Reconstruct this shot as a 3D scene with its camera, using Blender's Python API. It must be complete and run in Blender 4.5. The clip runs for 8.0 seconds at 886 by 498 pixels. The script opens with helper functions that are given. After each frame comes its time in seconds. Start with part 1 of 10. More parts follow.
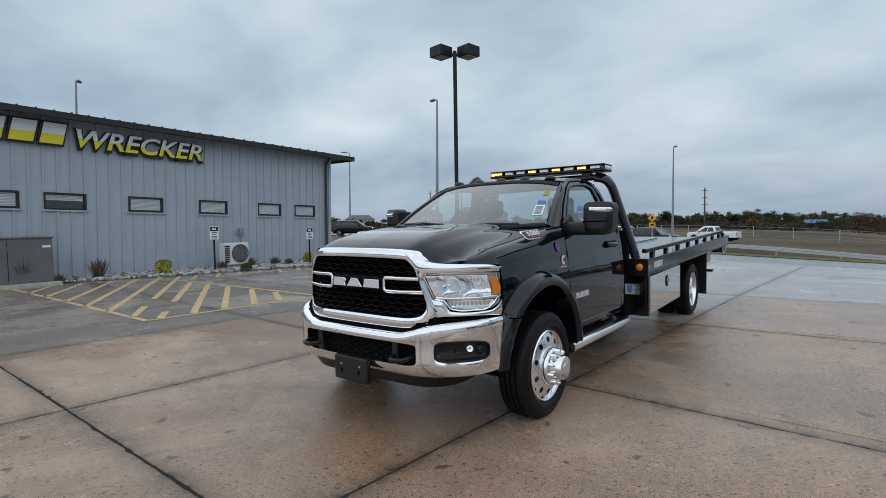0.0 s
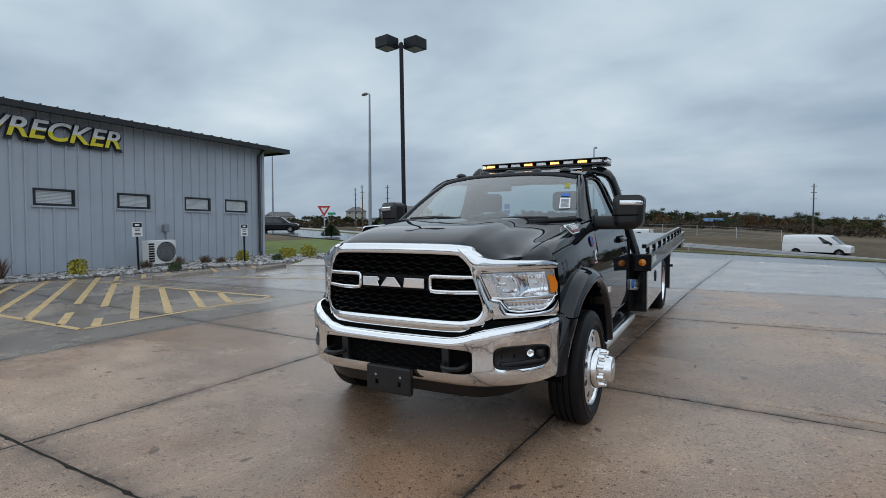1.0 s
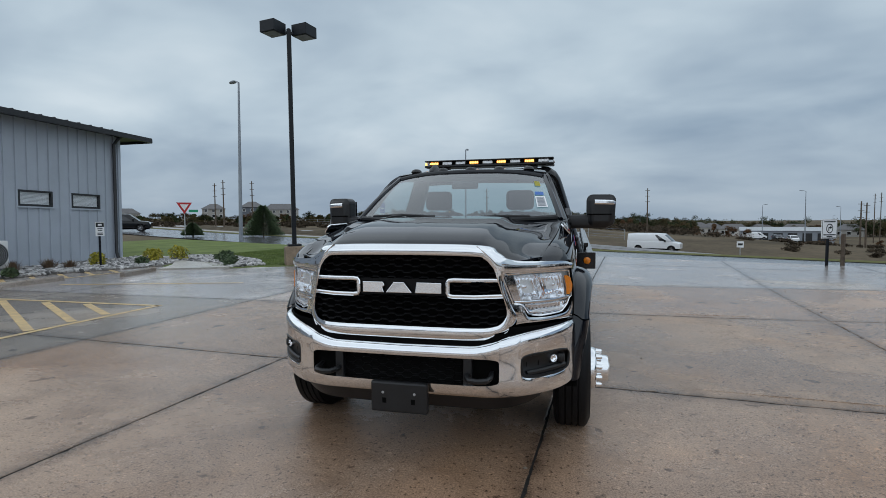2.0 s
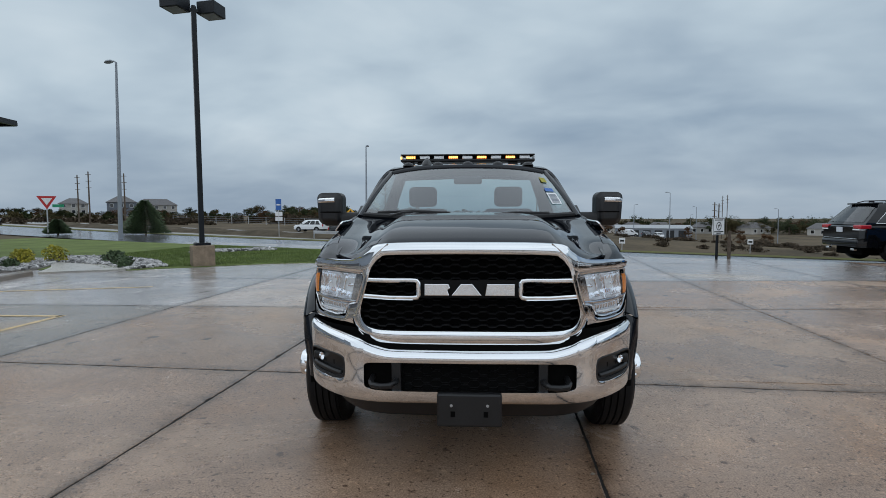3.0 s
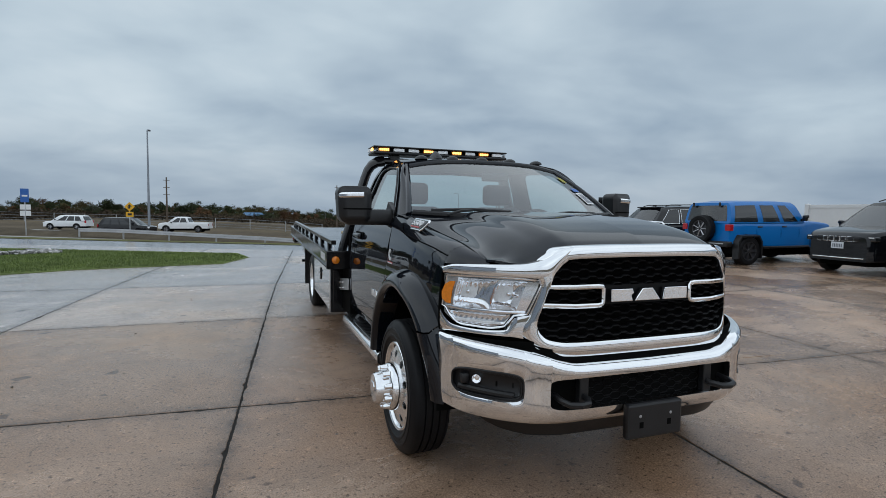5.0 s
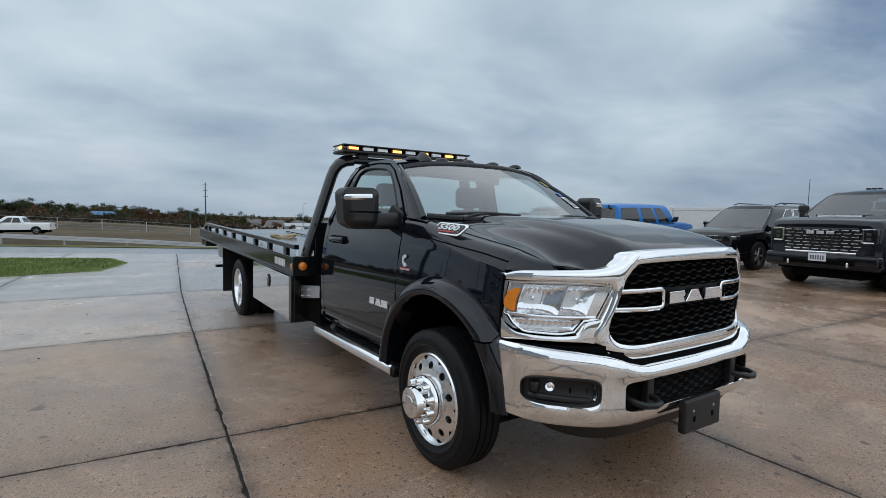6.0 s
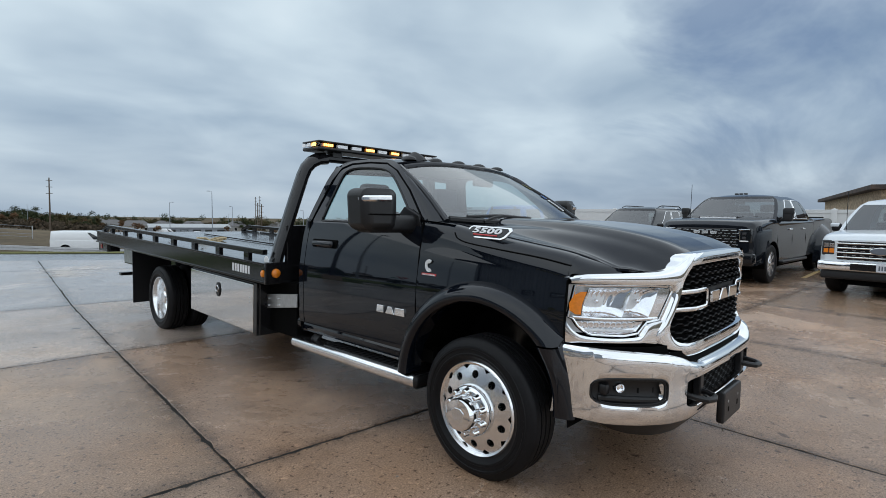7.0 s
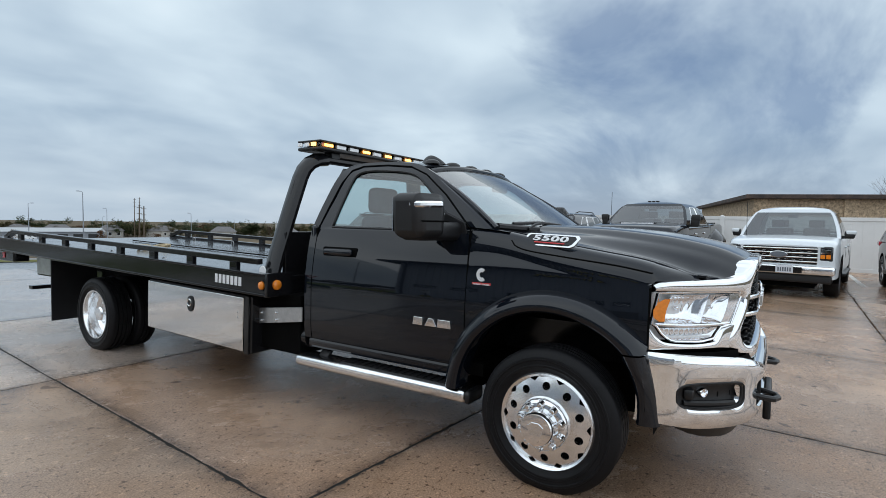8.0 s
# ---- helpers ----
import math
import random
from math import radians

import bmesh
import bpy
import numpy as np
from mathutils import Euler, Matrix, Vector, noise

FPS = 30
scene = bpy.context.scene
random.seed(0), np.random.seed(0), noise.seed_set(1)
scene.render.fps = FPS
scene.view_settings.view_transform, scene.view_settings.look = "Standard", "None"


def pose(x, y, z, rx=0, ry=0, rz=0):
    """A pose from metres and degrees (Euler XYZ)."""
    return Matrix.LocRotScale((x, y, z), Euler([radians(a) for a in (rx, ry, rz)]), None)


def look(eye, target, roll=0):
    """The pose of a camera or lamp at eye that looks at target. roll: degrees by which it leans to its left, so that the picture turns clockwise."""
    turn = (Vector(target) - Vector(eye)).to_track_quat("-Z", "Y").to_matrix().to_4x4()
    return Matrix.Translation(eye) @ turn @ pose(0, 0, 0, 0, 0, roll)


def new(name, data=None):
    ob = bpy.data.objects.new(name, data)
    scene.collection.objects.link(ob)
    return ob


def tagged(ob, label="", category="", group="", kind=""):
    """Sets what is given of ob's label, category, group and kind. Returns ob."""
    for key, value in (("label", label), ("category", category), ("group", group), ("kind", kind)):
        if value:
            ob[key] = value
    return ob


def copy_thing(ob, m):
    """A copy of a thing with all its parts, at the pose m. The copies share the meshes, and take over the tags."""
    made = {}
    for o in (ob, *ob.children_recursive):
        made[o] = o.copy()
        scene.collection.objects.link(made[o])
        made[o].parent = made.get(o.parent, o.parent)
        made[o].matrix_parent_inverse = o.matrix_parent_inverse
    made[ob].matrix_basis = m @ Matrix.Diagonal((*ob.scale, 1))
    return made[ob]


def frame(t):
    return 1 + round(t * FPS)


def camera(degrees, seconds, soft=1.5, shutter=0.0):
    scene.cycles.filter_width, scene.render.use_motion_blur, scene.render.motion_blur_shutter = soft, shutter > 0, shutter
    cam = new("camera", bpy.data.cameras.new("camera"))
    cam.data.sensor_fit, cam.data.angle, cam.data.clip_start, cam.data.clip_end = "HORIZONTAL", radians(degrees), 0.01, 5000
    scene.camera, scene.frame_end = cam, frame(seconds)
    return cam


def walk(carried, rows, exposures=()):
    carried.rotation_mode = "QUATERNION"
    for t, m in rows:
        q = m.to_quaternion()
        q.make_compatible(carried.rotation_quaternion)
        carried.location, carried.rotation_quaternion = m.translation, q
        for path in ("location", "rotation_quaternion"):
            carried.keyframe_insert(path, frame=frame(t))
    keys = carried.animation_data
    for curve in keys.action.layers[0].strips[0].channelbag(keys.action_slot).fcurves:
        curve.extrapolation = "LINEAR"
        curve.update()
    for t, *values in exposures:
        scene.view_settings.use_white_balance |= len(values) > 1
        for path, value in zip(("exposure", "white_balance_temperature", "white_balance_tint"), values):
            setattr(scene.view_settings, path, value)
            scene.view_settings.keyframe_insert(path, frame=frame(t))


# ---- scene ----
cam = camera(80.8, 8.0, 0.2)
PATH = [
    (0, (2.775, -3.526, 1.468), (1.568, -1.935, 1.369), -0.9),
    (0.5, (2.315, -3.601, 1.445), (1.215, -1.934, 1.34), -0.8),
    (1, (1.875, -3.675, 1.446), (0.918, -1.923, 1.333), -0.7),
    (1.5, (1.43, -3.716, 1.45), (0.7, -1.857, 1.333), -0.6),
    (2, (0.954, -3.721, 1.449), (0.465, -1.786, 1.327), -0.4),
    (2.2, (0.764, -3.722, 1.442), (0.353, -1.768, 1.319), -0.3),
    (3.3, (-0.323, -3.558, 1.445), (-0.302, -1.563, 1.31), -0.0),
    (3.5, (-0.521, -3.523, 1.445), (-0.436, -1.529, 1.309), 0.1),
    (4, (-0.964, -3.358, 1.449), (-0.67, -1.384, 1.312), 0.3),
    (4.2, (-1.139, -3.262, 1.456), (-0.762, -1.303, 1.315), 0.4),
    (5.3, (-2.103, -2.843, 1.438), (-1.285, -1.023, 1.3), 0.7),
    (5.5, (-2.241, -2.718, 1.458), (-1.334, -0.941, 1.318), 0.7),
    (6, (-2.645, -2.459, 1.454), (-1.538, -0.798, 1.322), 0.9),
    (6.5, (-2.969, -2.151, 1.46), (-1.676, -0.631, 1.326), 0.9),
    (7, (-3.259, -1.782, 1.455), (-1.809, -0.41, 1.332), 1.0),
    (7.5, (-3.542, -1.424, 1.465), (-1.958, -0.208, 1.353), 1.1),
    (8, (-3.713, -0.96, 1.455), (-2.025, 0.109, 1.355), 1.2),
]
EXPOSURES = [(0.0, 0.03, 6320, 10), (2.0, -0.09, 6300, 10), (4.0, -0.12, 6300, 10), (5.5, 0.0, 6380, 10), (7.0, 0.22, 6430, 10), (8.0, 0.34, 6430, 10)]
walk(cam, [(t, look(eye, target, roll)) for t, eye, target, roll in PATH], EXPOSURES)

# ---- world and sun ----
SUN_EL, SUN_AZ = radians(62), radians(215)
world = bpy.data.worlds.new("world")
scene.world = world
world.use_nodes = True
wn, wl = world.node_tree.nodes, world.node_tree.links
wn.clear()


def wnode(kind, **props):
    n = wn.new(kind)
    for k, v in props.items():
        n.inputs[k.replace("_", " ")].default_value = v
    return n


def wmath(op, a, b=None, c=None):
    n = wn.new("ShaderNodeMath")
    n.operation = op
    for i, v in enumerate((a, b, c)):
        if v is None:
            continue
        if isinstance(v, (int, float)):
            n.inputs[i].default_value = v
        else:
            wl.new(v, n.inputs[i])
    return n.outputs[0]


def wramp(fac, stops):
    n = wn.new("ShaderNodeValToRGB")
    r = n.color_ramp
    while len(r.elements) < len(stops):
        r.elements.new(0.5)
    for e, (p, c) in zip(r.elements, stops):
        e.position, e.color = p, (*c, 1)
    wl.new(fac, n.inputs[0])
    return n.outputs[0]


def wmix(fac, a, b):
    n = wn.new("ShaderNodeMix")
    n.data_type = "RGBA"
    if isinstance(fac, (int, float)):
        n.inputs[0].default_value = fac
    else:
        wl.new(fac, n.inputs[0])
    for i, v in ((6, a), (7, b)):
        if isinstance(v, tuple):
            n.inputs[i].default_value = (*v, 1)
        else:
            wl.new(v, n.inputs[i])
    return n.outputs[2]


sky = wn.new("ShaderNodeTexSky")
sky.sky_type = "NISHITA"
sky.sun_disc = False
sky.sun_elevation, sky.sun_rotation = SUN_EL, SUN_AZ
skyc = wn.new("ShaderNodeVectorMath")
skyc.operation = "SCALE"
skyc.inputs["Scale"].default_value = 0.075
wl.new(sky.outputs[0], skyc.inputs[0])
# cloud deck: the direction is laid on a flat layer overhead, so that clouds crowd towards the horizon
tc = wn.new("ShaderNodeTexCoord")
sep = wn.new("ShaderNodeSeparateXYZ")
wl.new(tc.outputs["Generated"], sep.inputs[0])
den = wmath("ADD", wmath("MAXIMUM", sep.outputs[2], 0.0), 0.26)
comb = wn.new("ShaderNodeCombineXYZ")
wl.new(wmath("DIVIDE", sep.outputs[0], den), comb.inputs[0])
wl.new(wmath("DIVIDE", sep.outputs[1], den), comb.inputs[1])


def wnoise(scale, detail, rough, off=(0, 0, 0), stretch=(1, 1, 1), dist=0.0):
    m = wn.new("ShaderNodeMapping")
    m.inputs["Location"].default_value = off
    m.inputs["Scale"].default_value = stretch
    m.inputs["Rotation"].default_value = (0, 0, radians(25))
    wl.new(comb.outputs[0], m.inputs["Vector"])
    n = wnode("ShaderNodeTexNoise", Scale=scale, Detail=detail, Roughness=rough, Distortion=dist)
    wl.new(m.outputs[0], n.inputs["Vector"])
    return n.outputs["Fac"]


def toward(az, el, power):
    """Grows to one in the direction of a bearing and height above the horizon."""
    a, e = radians(az), radians(el)
    n = wn.new("ShaderNodeVectorMath")
    n.operation = "DOT_PRODUCT"
    wl.new(tc.outputs["Generated"], n.inputs[0])
    n.inputs[1].default_value = (math.sin(a) * math.cos(e), math.cos(a) * math.cos(e), math.sin(e))
    return wmath("POWER", wmath("MAXIMUM", n.outputs["Value"], 0.0), power)


big = wnoise(0.9, 4, 0.5, (3.1, 1.7, 0), (0.8, 1.0, 1), 0.2)
mid = wnoise(2.2, 4, 0.5, (7.3, 2.2, 0), (0.85, 1.0, 1), 0.35)
shade = wmath("ADD", wmath("MULTIPLY", big, 0.7), wmath("MULTIPLY", mid, 0.3))
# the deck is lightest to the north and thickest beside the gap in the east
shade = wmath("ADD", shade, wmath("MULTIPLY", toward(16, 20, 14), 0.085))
shade = wmath("ADD", shade, wmath("MULTIPLY", toward(-64, 20, 14), 0.05))
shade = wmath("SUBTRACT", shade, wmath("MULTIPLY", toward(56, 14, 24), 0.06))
cloud = wramp(shade, [(0.34, (0.27, 0.36, 0.46)), (0.46, (0.41, 0.505, 0.59)), (0.56, (0.53, 0.63, 0.70)), (0.68, (0.69, 0.775, 0.82))])
# the deck is thinner towards +x, where blue shows through
hole = wnoise(1.3, 6, 0.58, (1.9, 5.4, 0), (0.6, 1.0, 1), 0.5)
east = wmath("SUBTRACT", wmath("MULTIPLY", toward(81, 7, 18), 0.27), 0.07)
cover = wramp(wmath("ADD", wmath("MULTIPLY_ADD", hole, 0.62, 0.19), east), [(0.565, (1, 1, 1)), (0.68, (0.0, 0.0, 0.0))])
blue = wmix(0.6, skyc.outputs[0], (0.085, 0.155, 0.31))
skymix = wmix(wmath("MULTIPLY", wmath("SUBTRACT", 1.0, cover), 0.68), cloud, blue)
haze = wramp(sep.outputs[2], [(0.0, (1, 1, 1)), (0.16, (0, 0, 0))])
skymix = wmix(wmath("MULTIPLY", haze, 0.60), skymix, (0.245, 0.305, 0.385))
bg = wnode("ShaderNodeBackground", Strength=1.0)
wl.new(skymix, bg.inputs["Color"])
wout = wn.new("ShaderNodeOutputWorld")
wl.new(bg.outputs[0], wout.inputs[0])

sun_data = bpy.data.lights.new("sun", "SUN")
sun_data.energy, sun_data.angle, sun_data.color = 1.4, radians(170), (0.98, 0.985, 1.0)
sun = new("sun", sun_data)
sun.matrix_world = look((0, 0, 0), (-math.sin(SUN_AZ) * math.cos(SUN_EL), -math.cos(SUN_AZ) * math.cos(SUN_EL), -math.sin(SUN_EL)))


# ---- materials ----
def mat(name, color, rough=0.5, metal=0.0, var=0.15, scale=3.0, fine=60.0, bump=0.0, bscale=80.0, coat=0.0, dark=None, spec=0.5,
        rvar=0.0, per_object=0.0, island=0.0, stretch=(1, 1, 1), trans=0.0, ior=1.45, emit=0.0):
    """A procedural surface: a base colour with broad and fine variation, roughness variation and fine relief."""
    m = bpy.data.materials.new(name)
    m.use_nodes = True
    nt = m.node_tree
    b = nt.nodes["Principled BSDF"]
    b.inputs["Roughness"].default_value = rough
    b.inputs["Metallic"].default_value = metal
    b.inputs["Specular IOR Level"].default_value = spec
    b.inputs["Coat Weight"].default_value = coat
    b.inputs["Coat Roughness"].default_value = 0.03
    b.inputs["Transmission Weight"].default_value = trans
    b.inputs["IOR"].default_value = ior
    if emit:
        b.inputs["Emission Color"].default_value = (*color, 1)
        b.inputs["Emission Strength"].default_value = emit
    tcn = nt.nodes.new("ShaderNodeTexCoord")
    mp = nt.nodes.new("ShaderNodeMapping")
    mp.inputs["Scale"].default_value = stretch
    nt.links.new(tcn.outputs["Object"], mp.inputs["Vector"])

    def nz(s, detail=4, r=0.6):
        n = nt.nodes.new("ShaderNodeTexNoise")
        n.inputs["Scale"].default_value, n.inputs["Detail"].default_value, n.inputs["Roughness"].default_value = s, detail, r
        nt.links.new(mp.outputs[0], n.inputs["Vector"])
        return n.outputs["Fac"]

    def mth(op, a, c):
        n = nt.nodes.new("ShaderNodeMath")
        n.operation = op
        for i, v in enumerate((a, c)):
            if isinstance(v, (int, float)):
                n.inputs[i].default_value = v
            else:
                nt.links.new(v, n.inputs[i])
        return n.outputs[0]

    broad = nz(scale)
    if var:
        f = mth("ADD", mth("MULTIPLY", broad, 0.65), mth("MULTIPLY", nz(fine, 3), 0.35))
        rp = nt.nodes.new("ShaderNodeValToRGB")
        lo = dark or tuple(c * (1 - var) for c in color)
        hi = tuple(min(1, c * (1 + var)) for c in color)
        rp.color_ramp.elements[0].position, rp.color_ramp.elements[0].color = 0.34, (*lo, 1)
        rp.color_ramp.elements[1].position, rp.color_ramp.elements[1].color = 0.66, (*hi, 1)
        nt.links.new(f, rp.inputs[0])
        col = rp.outputs[0]
        rnd = None
        if per_object:
            rnd, amt = nt.nodes.new("ShaderNodeObjectInfo").outputs["Random"], per_object
        elif island:
            rnd, amt = nt.nodes.new("ShaderNodeNewGeometry").outputs["Random Per Island"], island
        if rnd is not None:
            hs = nt.nodes.new("ShaderNodeHueSaturation")
            nt.links.new(mth("ADD", mth("MULTIPLY", rnd, 2 * amt), 1 - amt), hs.inputs["Value"])
            nt.links.new(mth("ADD", mth("MULTIPLY", rnd, -0.06 * amt), 0.5 + 0.03 * amt), hs.inputs["Hue"])
            nt.links.new(col, hs.inputs["Color"])
            col = hs.outputs[0]
        nt.links.new(col, b.inputs["Base Color"])
    else:
        b.inputs["Base Color"].default_value = (*color, 1)
    if rvar:
        nt.links.new(mth("ADD", mth("MULTIPLY", mth("SUBTRACT", broad, 0.5), 2 * rvar), rough), b.inputs["Roughness"])
    if bump:
        bn = nt.nodes.new("ShaderNodeBump")
        bn.inputs["Strength"].default_value, bn.inputs["Distance"].default_value = bump, 0.01
        nt.links.new(nz(bscale, 3), bn.inputs["Height"])
        nt.links.new(bn.outputs[0], b.inputs["Normal"])
    return m


def wet_concrete(name, dry, wet, gloss_lo=0.10, gloss_hi=0.5, wetness=0.5, per_object=0.08):
    """Broom-finished concrete: exposed grit, old stains, and wide damp patches that are darker and glossier."""
    m = mat(name, dry, 0.5, var=0.14, scale=0.9, fine=90, per_object=per_object)
    nt = m.node_tree
    b = nt.nodes["Principled BSDF"]
    L = nt.links
    pos = nt.nodes.new("ShaderNodeNewGeometry").outputs["Position"]

    def nz(scale, detail, rough=0.6, dist=0.0):
        n = nt.nodes.new("ShaderNodeTexNoise")
        n.inputs["Scale"].default_value, n.inputs["Detail"].default_value = scale, detail
        n.inputs["Roughness"].default_value, n.inputs["Distortion"].default_value = rough, dist
        L.new(pos, n.inputs["Vector"])
        return n.outputs["Fac"]

    def ramp(fac, p0, c0, p1, c1):
        r = nt.nodes.new("ShaderNodeValToRGB")
        r.color_ramp.elements[0].position, r.color_ramp.elements[0].color = p0, (*c0, 1)
        r.color_ramp.elements[1].position, r.color_ramp.elements[1].color = p1, (*c1, 1)
        L.new(fac, r.inputs[0])
        return r.outputs[0]

    def mul(fac, a, c):
        x = nt.nodes.new("ShaderNodeMix")
        x.data_type, x.blend_type = "RGBA", "MULTIPLY"
        if isinstance(fac, float):
            x.inputs[0].default_value = fac
        else:
            L.new(fac, x.inputs[0])
        L.new(a, x.inputs[6])
        if isinstance(c, tuple):
            x.inputs[7].default_value = (*c, 1)
        else:
            L.new(c, x.inputs[7])
        return x.outputs[2]
    col = b.inputs["Base Color"].links[0].from_socket
    grit = nz(95, 4, 0.8)
    col = mul(1.0, col, ramp(grit, 0.38, (0.58, 0.565, 0.55), 0.62, (1.32, 1.31, 1.30)))
    pits = nz(34, 4)
    col = mul(1.0, col, ramp(pits, 0.355, (0.34, 0.31, 0.29), 0.415, (1, 1, 1)))
    stain = nz(1.6, 9, 0.74, 0.6)
    col = mul(1.0, col, ramp(stain, 0.36, (0.80, 0.78, 0.76), 0.52, (1, 1, 1)))
    flecks = nz(19, 2, 0.5)
    col = mul(1.0, col, ramp(flecks, 0.64, (1, 1, 1), 0.68, (1.35, 1.33, 1.3)))
    spots = nz(4.2, 3, 0.5)
    col = mul(1.0, col, ramp(spots, 0.30, (0.40, 0.37, 0.36), 0.33, (1, 1, 1)))
    warm = nz(0.55, 5, 0.6, 0.3)
    col = mul(1.0, col, ramp(warm, 0.48, (1, 1, 1), 0.68, (1.07, 0.97, 0.85)))
    at = nt.nodes.new("ShaderNodeAttribute")
    at.attribute_name = "dirt"
    dm = nt.nodes.new("ShaderNodeMath")
    dm.operation = "MULTIPLY"
    L.new(at.outputs["Fac"], dm.inputs[0])
    L.new(ramp(nz(5.0, 6, 0.7), 0.30, (0.1, 0.1, 0.1), 0.62, (1, 1, 1)), dm.inputs[1])
    col = mul(dm.outputs[0], col, (0.30, 0.29, 0.29))
    c = 0.62 - 0.35 * wetness
    damp = ramp(nz(0.42, 9, 0.66, 0.4), c - 0.07, (0, 0, 0), c + 0.10, (1, 1, 1))
    L.new(mul(damp, col, wet), b.inputs["Base Color"])
    mr = nt.nodes.new("ShaderNodeMapRange")
    mr.inputs["To Min"].default_value, mr.inputs["To Max"].default_value = gloss_hi, gloss_lo
    L.new(damp, mr.inputs["Value"])
    ad = nt.nodes.new("ShaderNodeMath")
    ad.operation = "MULTIPLY_ADD"
    L.new(grit, ad.inputs[0])
    ad.inputs[1].default_value = 0.14
    L.new(mr.outputs[0], ad.inputs[2])
    L.new(ad.outputs[0], b.inputs["Roughness"])
    bn = nt.nodes.new("ShaderNodeBump")
    bn.inputs["Strength"].default_value, bn.inputs["Distance"].default_value = 0.5, 0.005
    L.new(grit, bn.inputs["Height"])
    bn2 = nt.nodes.new("ShaderNodeBump")
    bn2.inputs["Strength"].default_value, bn2.inputs["Distance"].default_value = 0.12, 0.01
    L.new(pits, bn2.inputs["Height"])
    L.new(bn.outputs[0], bn2.inputs["Normal"])
    L.new(bn2.outputs[0], b.inputs["Normal"])
    return m


def thin_glass(name, tint, head_on, power=4.0):
    """A single pane: straight through, with a mirror sheen that grows at a slant."""
    m = bpy.data.materials.new(name)
    m.use_nodes = True
    nt = m.node_tree
    nt.nodes.clear()
    out, mix = nt.nodes.new("ShaderNodeOutputMaterial"), nt.nodes.new("ShaderNodeMixShader")
    tr, gl, lw = nt.nodes.new("ShaderNodeBsdfTransparent"), nt.nodes.new("ShaderNodeBsdfGlossy"), nt.nodes.new("ShaderNodeLayerWeight")
    tr.inputs[0].default_value = (*tint, 1)
    gl.inputs["Roughness"].default_value = 0.01
    lw.inputs["Blend"].default_value = 0.5
    pw, ma = nt.nodes.new("ShaderNodeMath"), nt.nodes.new("ShaderNodeMath")
    pw.operation, ma.operation = "POWER", "MULTIPLY_ADD"
    pw.inputs[1].default_value = power
    ma.inputs[1].default_value, ma.inputs[2].default_value = 1 - head_on, head_on
    nt.links.new(lw.outputs["Facing"], pw.inputs[0])
    nt.links.new(pw.outputs[0], ma.inputs[0])
    nt.links.new(ma.outputs[0], mix.inputs[0])
    nt.links.new(tr.outputs[0], mix.inputs[1])
    nt.links.new(gl.outputs[0], mix.inputs[2])
    nt.links.new(mix.outputs[0], out.inputs[0])
    return m


M = {}
M["slab"] = wet_concrete("tan_concrete", (0.475, 0.34, 0.248), (0.66, 0.62, 0.585), 0.11, 0.37, 0.54)
M["slab_grey"] = wet_concrete("grey_concrete", (0.50, 0.462, 0.435), (0.74, 0.74, 0.76), 0.05, 0.28, 0.7)
# paler, greyer base: the wet sheen seen at a slant, put into the colour
M["slab_mid"] = wet_concrete("sheen_pale_concrete", (0.55, 0.465, 0.405), (0.78, 0.77, 0.77), 0.10, 0.34, 0.5)
M["slab_dark"] = wet_concrete("dark_concrete", (0.37, 0.32, 0.275), (0.62, 0.61, 0.60), 0.14, 0.36, 0.55)
M["walkc"] = wet_concrete("path_concrete", (0.5, 0.48, 0.44), (0.8, 0.8, 0.8), 0.25, 0.5, 0.4)
M["crumb"] = mat("grit_crumbs", (0.16, 0.13, 0.10), 0.8, var=0.4, scale=9, island=0.8)
M["joint"] = mat("joint_filler", (0.022, 0.020, 0.018), 0.8, spec=0.15, var=0.4, scale=8, bump=0.3)
M["asphalt"] = wet_concrete("wet_asphalt", (0.20, 0.205, 0.215), (0.8, 0.82, 0.86), 0.03, 0.22, 0.85)
M["highway"] = mat("highway_concrete", (0.27, 0.265, 0.255), 0.5, var=0.12, scale=0.2, fine=20)
M["field"] = mat("dry_field", (0.125, 0.098, 0.066), 0.9, spec=0.05, var=0.35, scale=0.06, fine=1.5, dark=(0.06, 0.05, 0.036))
M["bank"] = mat("dead_weeds", (0.085, 0.07, 0.05), 0.9, spec=0.05, var=0.4, scale=0.5, fine=6, bump=0.6, bscale=5)
M["grass"] = mat("grass", (0.125, 0.16, 0.045), 0.85, spec=0.15, var=0.35, scale=0.7, fine=25, bump=0.6, bscale=60)
M["blade"] = mat("grass_blade", (0.12, 0.165, 0.04), 0.7, var=0.4, scale=0.9, fine=25, island=0.35)
M["yellow"] = mat("yellow_road_paint", (0.57, 0.40, 0.17), 0.45, var=0.28, scale=6, fine=70, dark=(0.38, 0.27, 0.15))
M["white_line"] = mat("worn_white_paint", (0.6, 0.58, 0.54), 0.5, var=0.25, scale=6, fine=70)
M["siding"] = mat("grey_metal_siding", (0.385, 0.42, 0.475), 0.42, 0.0, var=0.07, scale=1.2, fine=30, rvar=0.08)
M["trim_dark"] = mat("dark_trim_metal", (0.02, 0.021, 0.023), 0.4, var=0.2, scale=3)
M["rail_grey"] = mat("galvanised_steel", (0.42, 0.43, 0.44), 0.45, 0.7, var=0.2, scale=4, fine=40)
M["rail_light"] = mat("pale_galvanised_rail", (0.50, 0.51, 0.53), 0.5, 0.2, var=0.12, scale=1, fine=20)
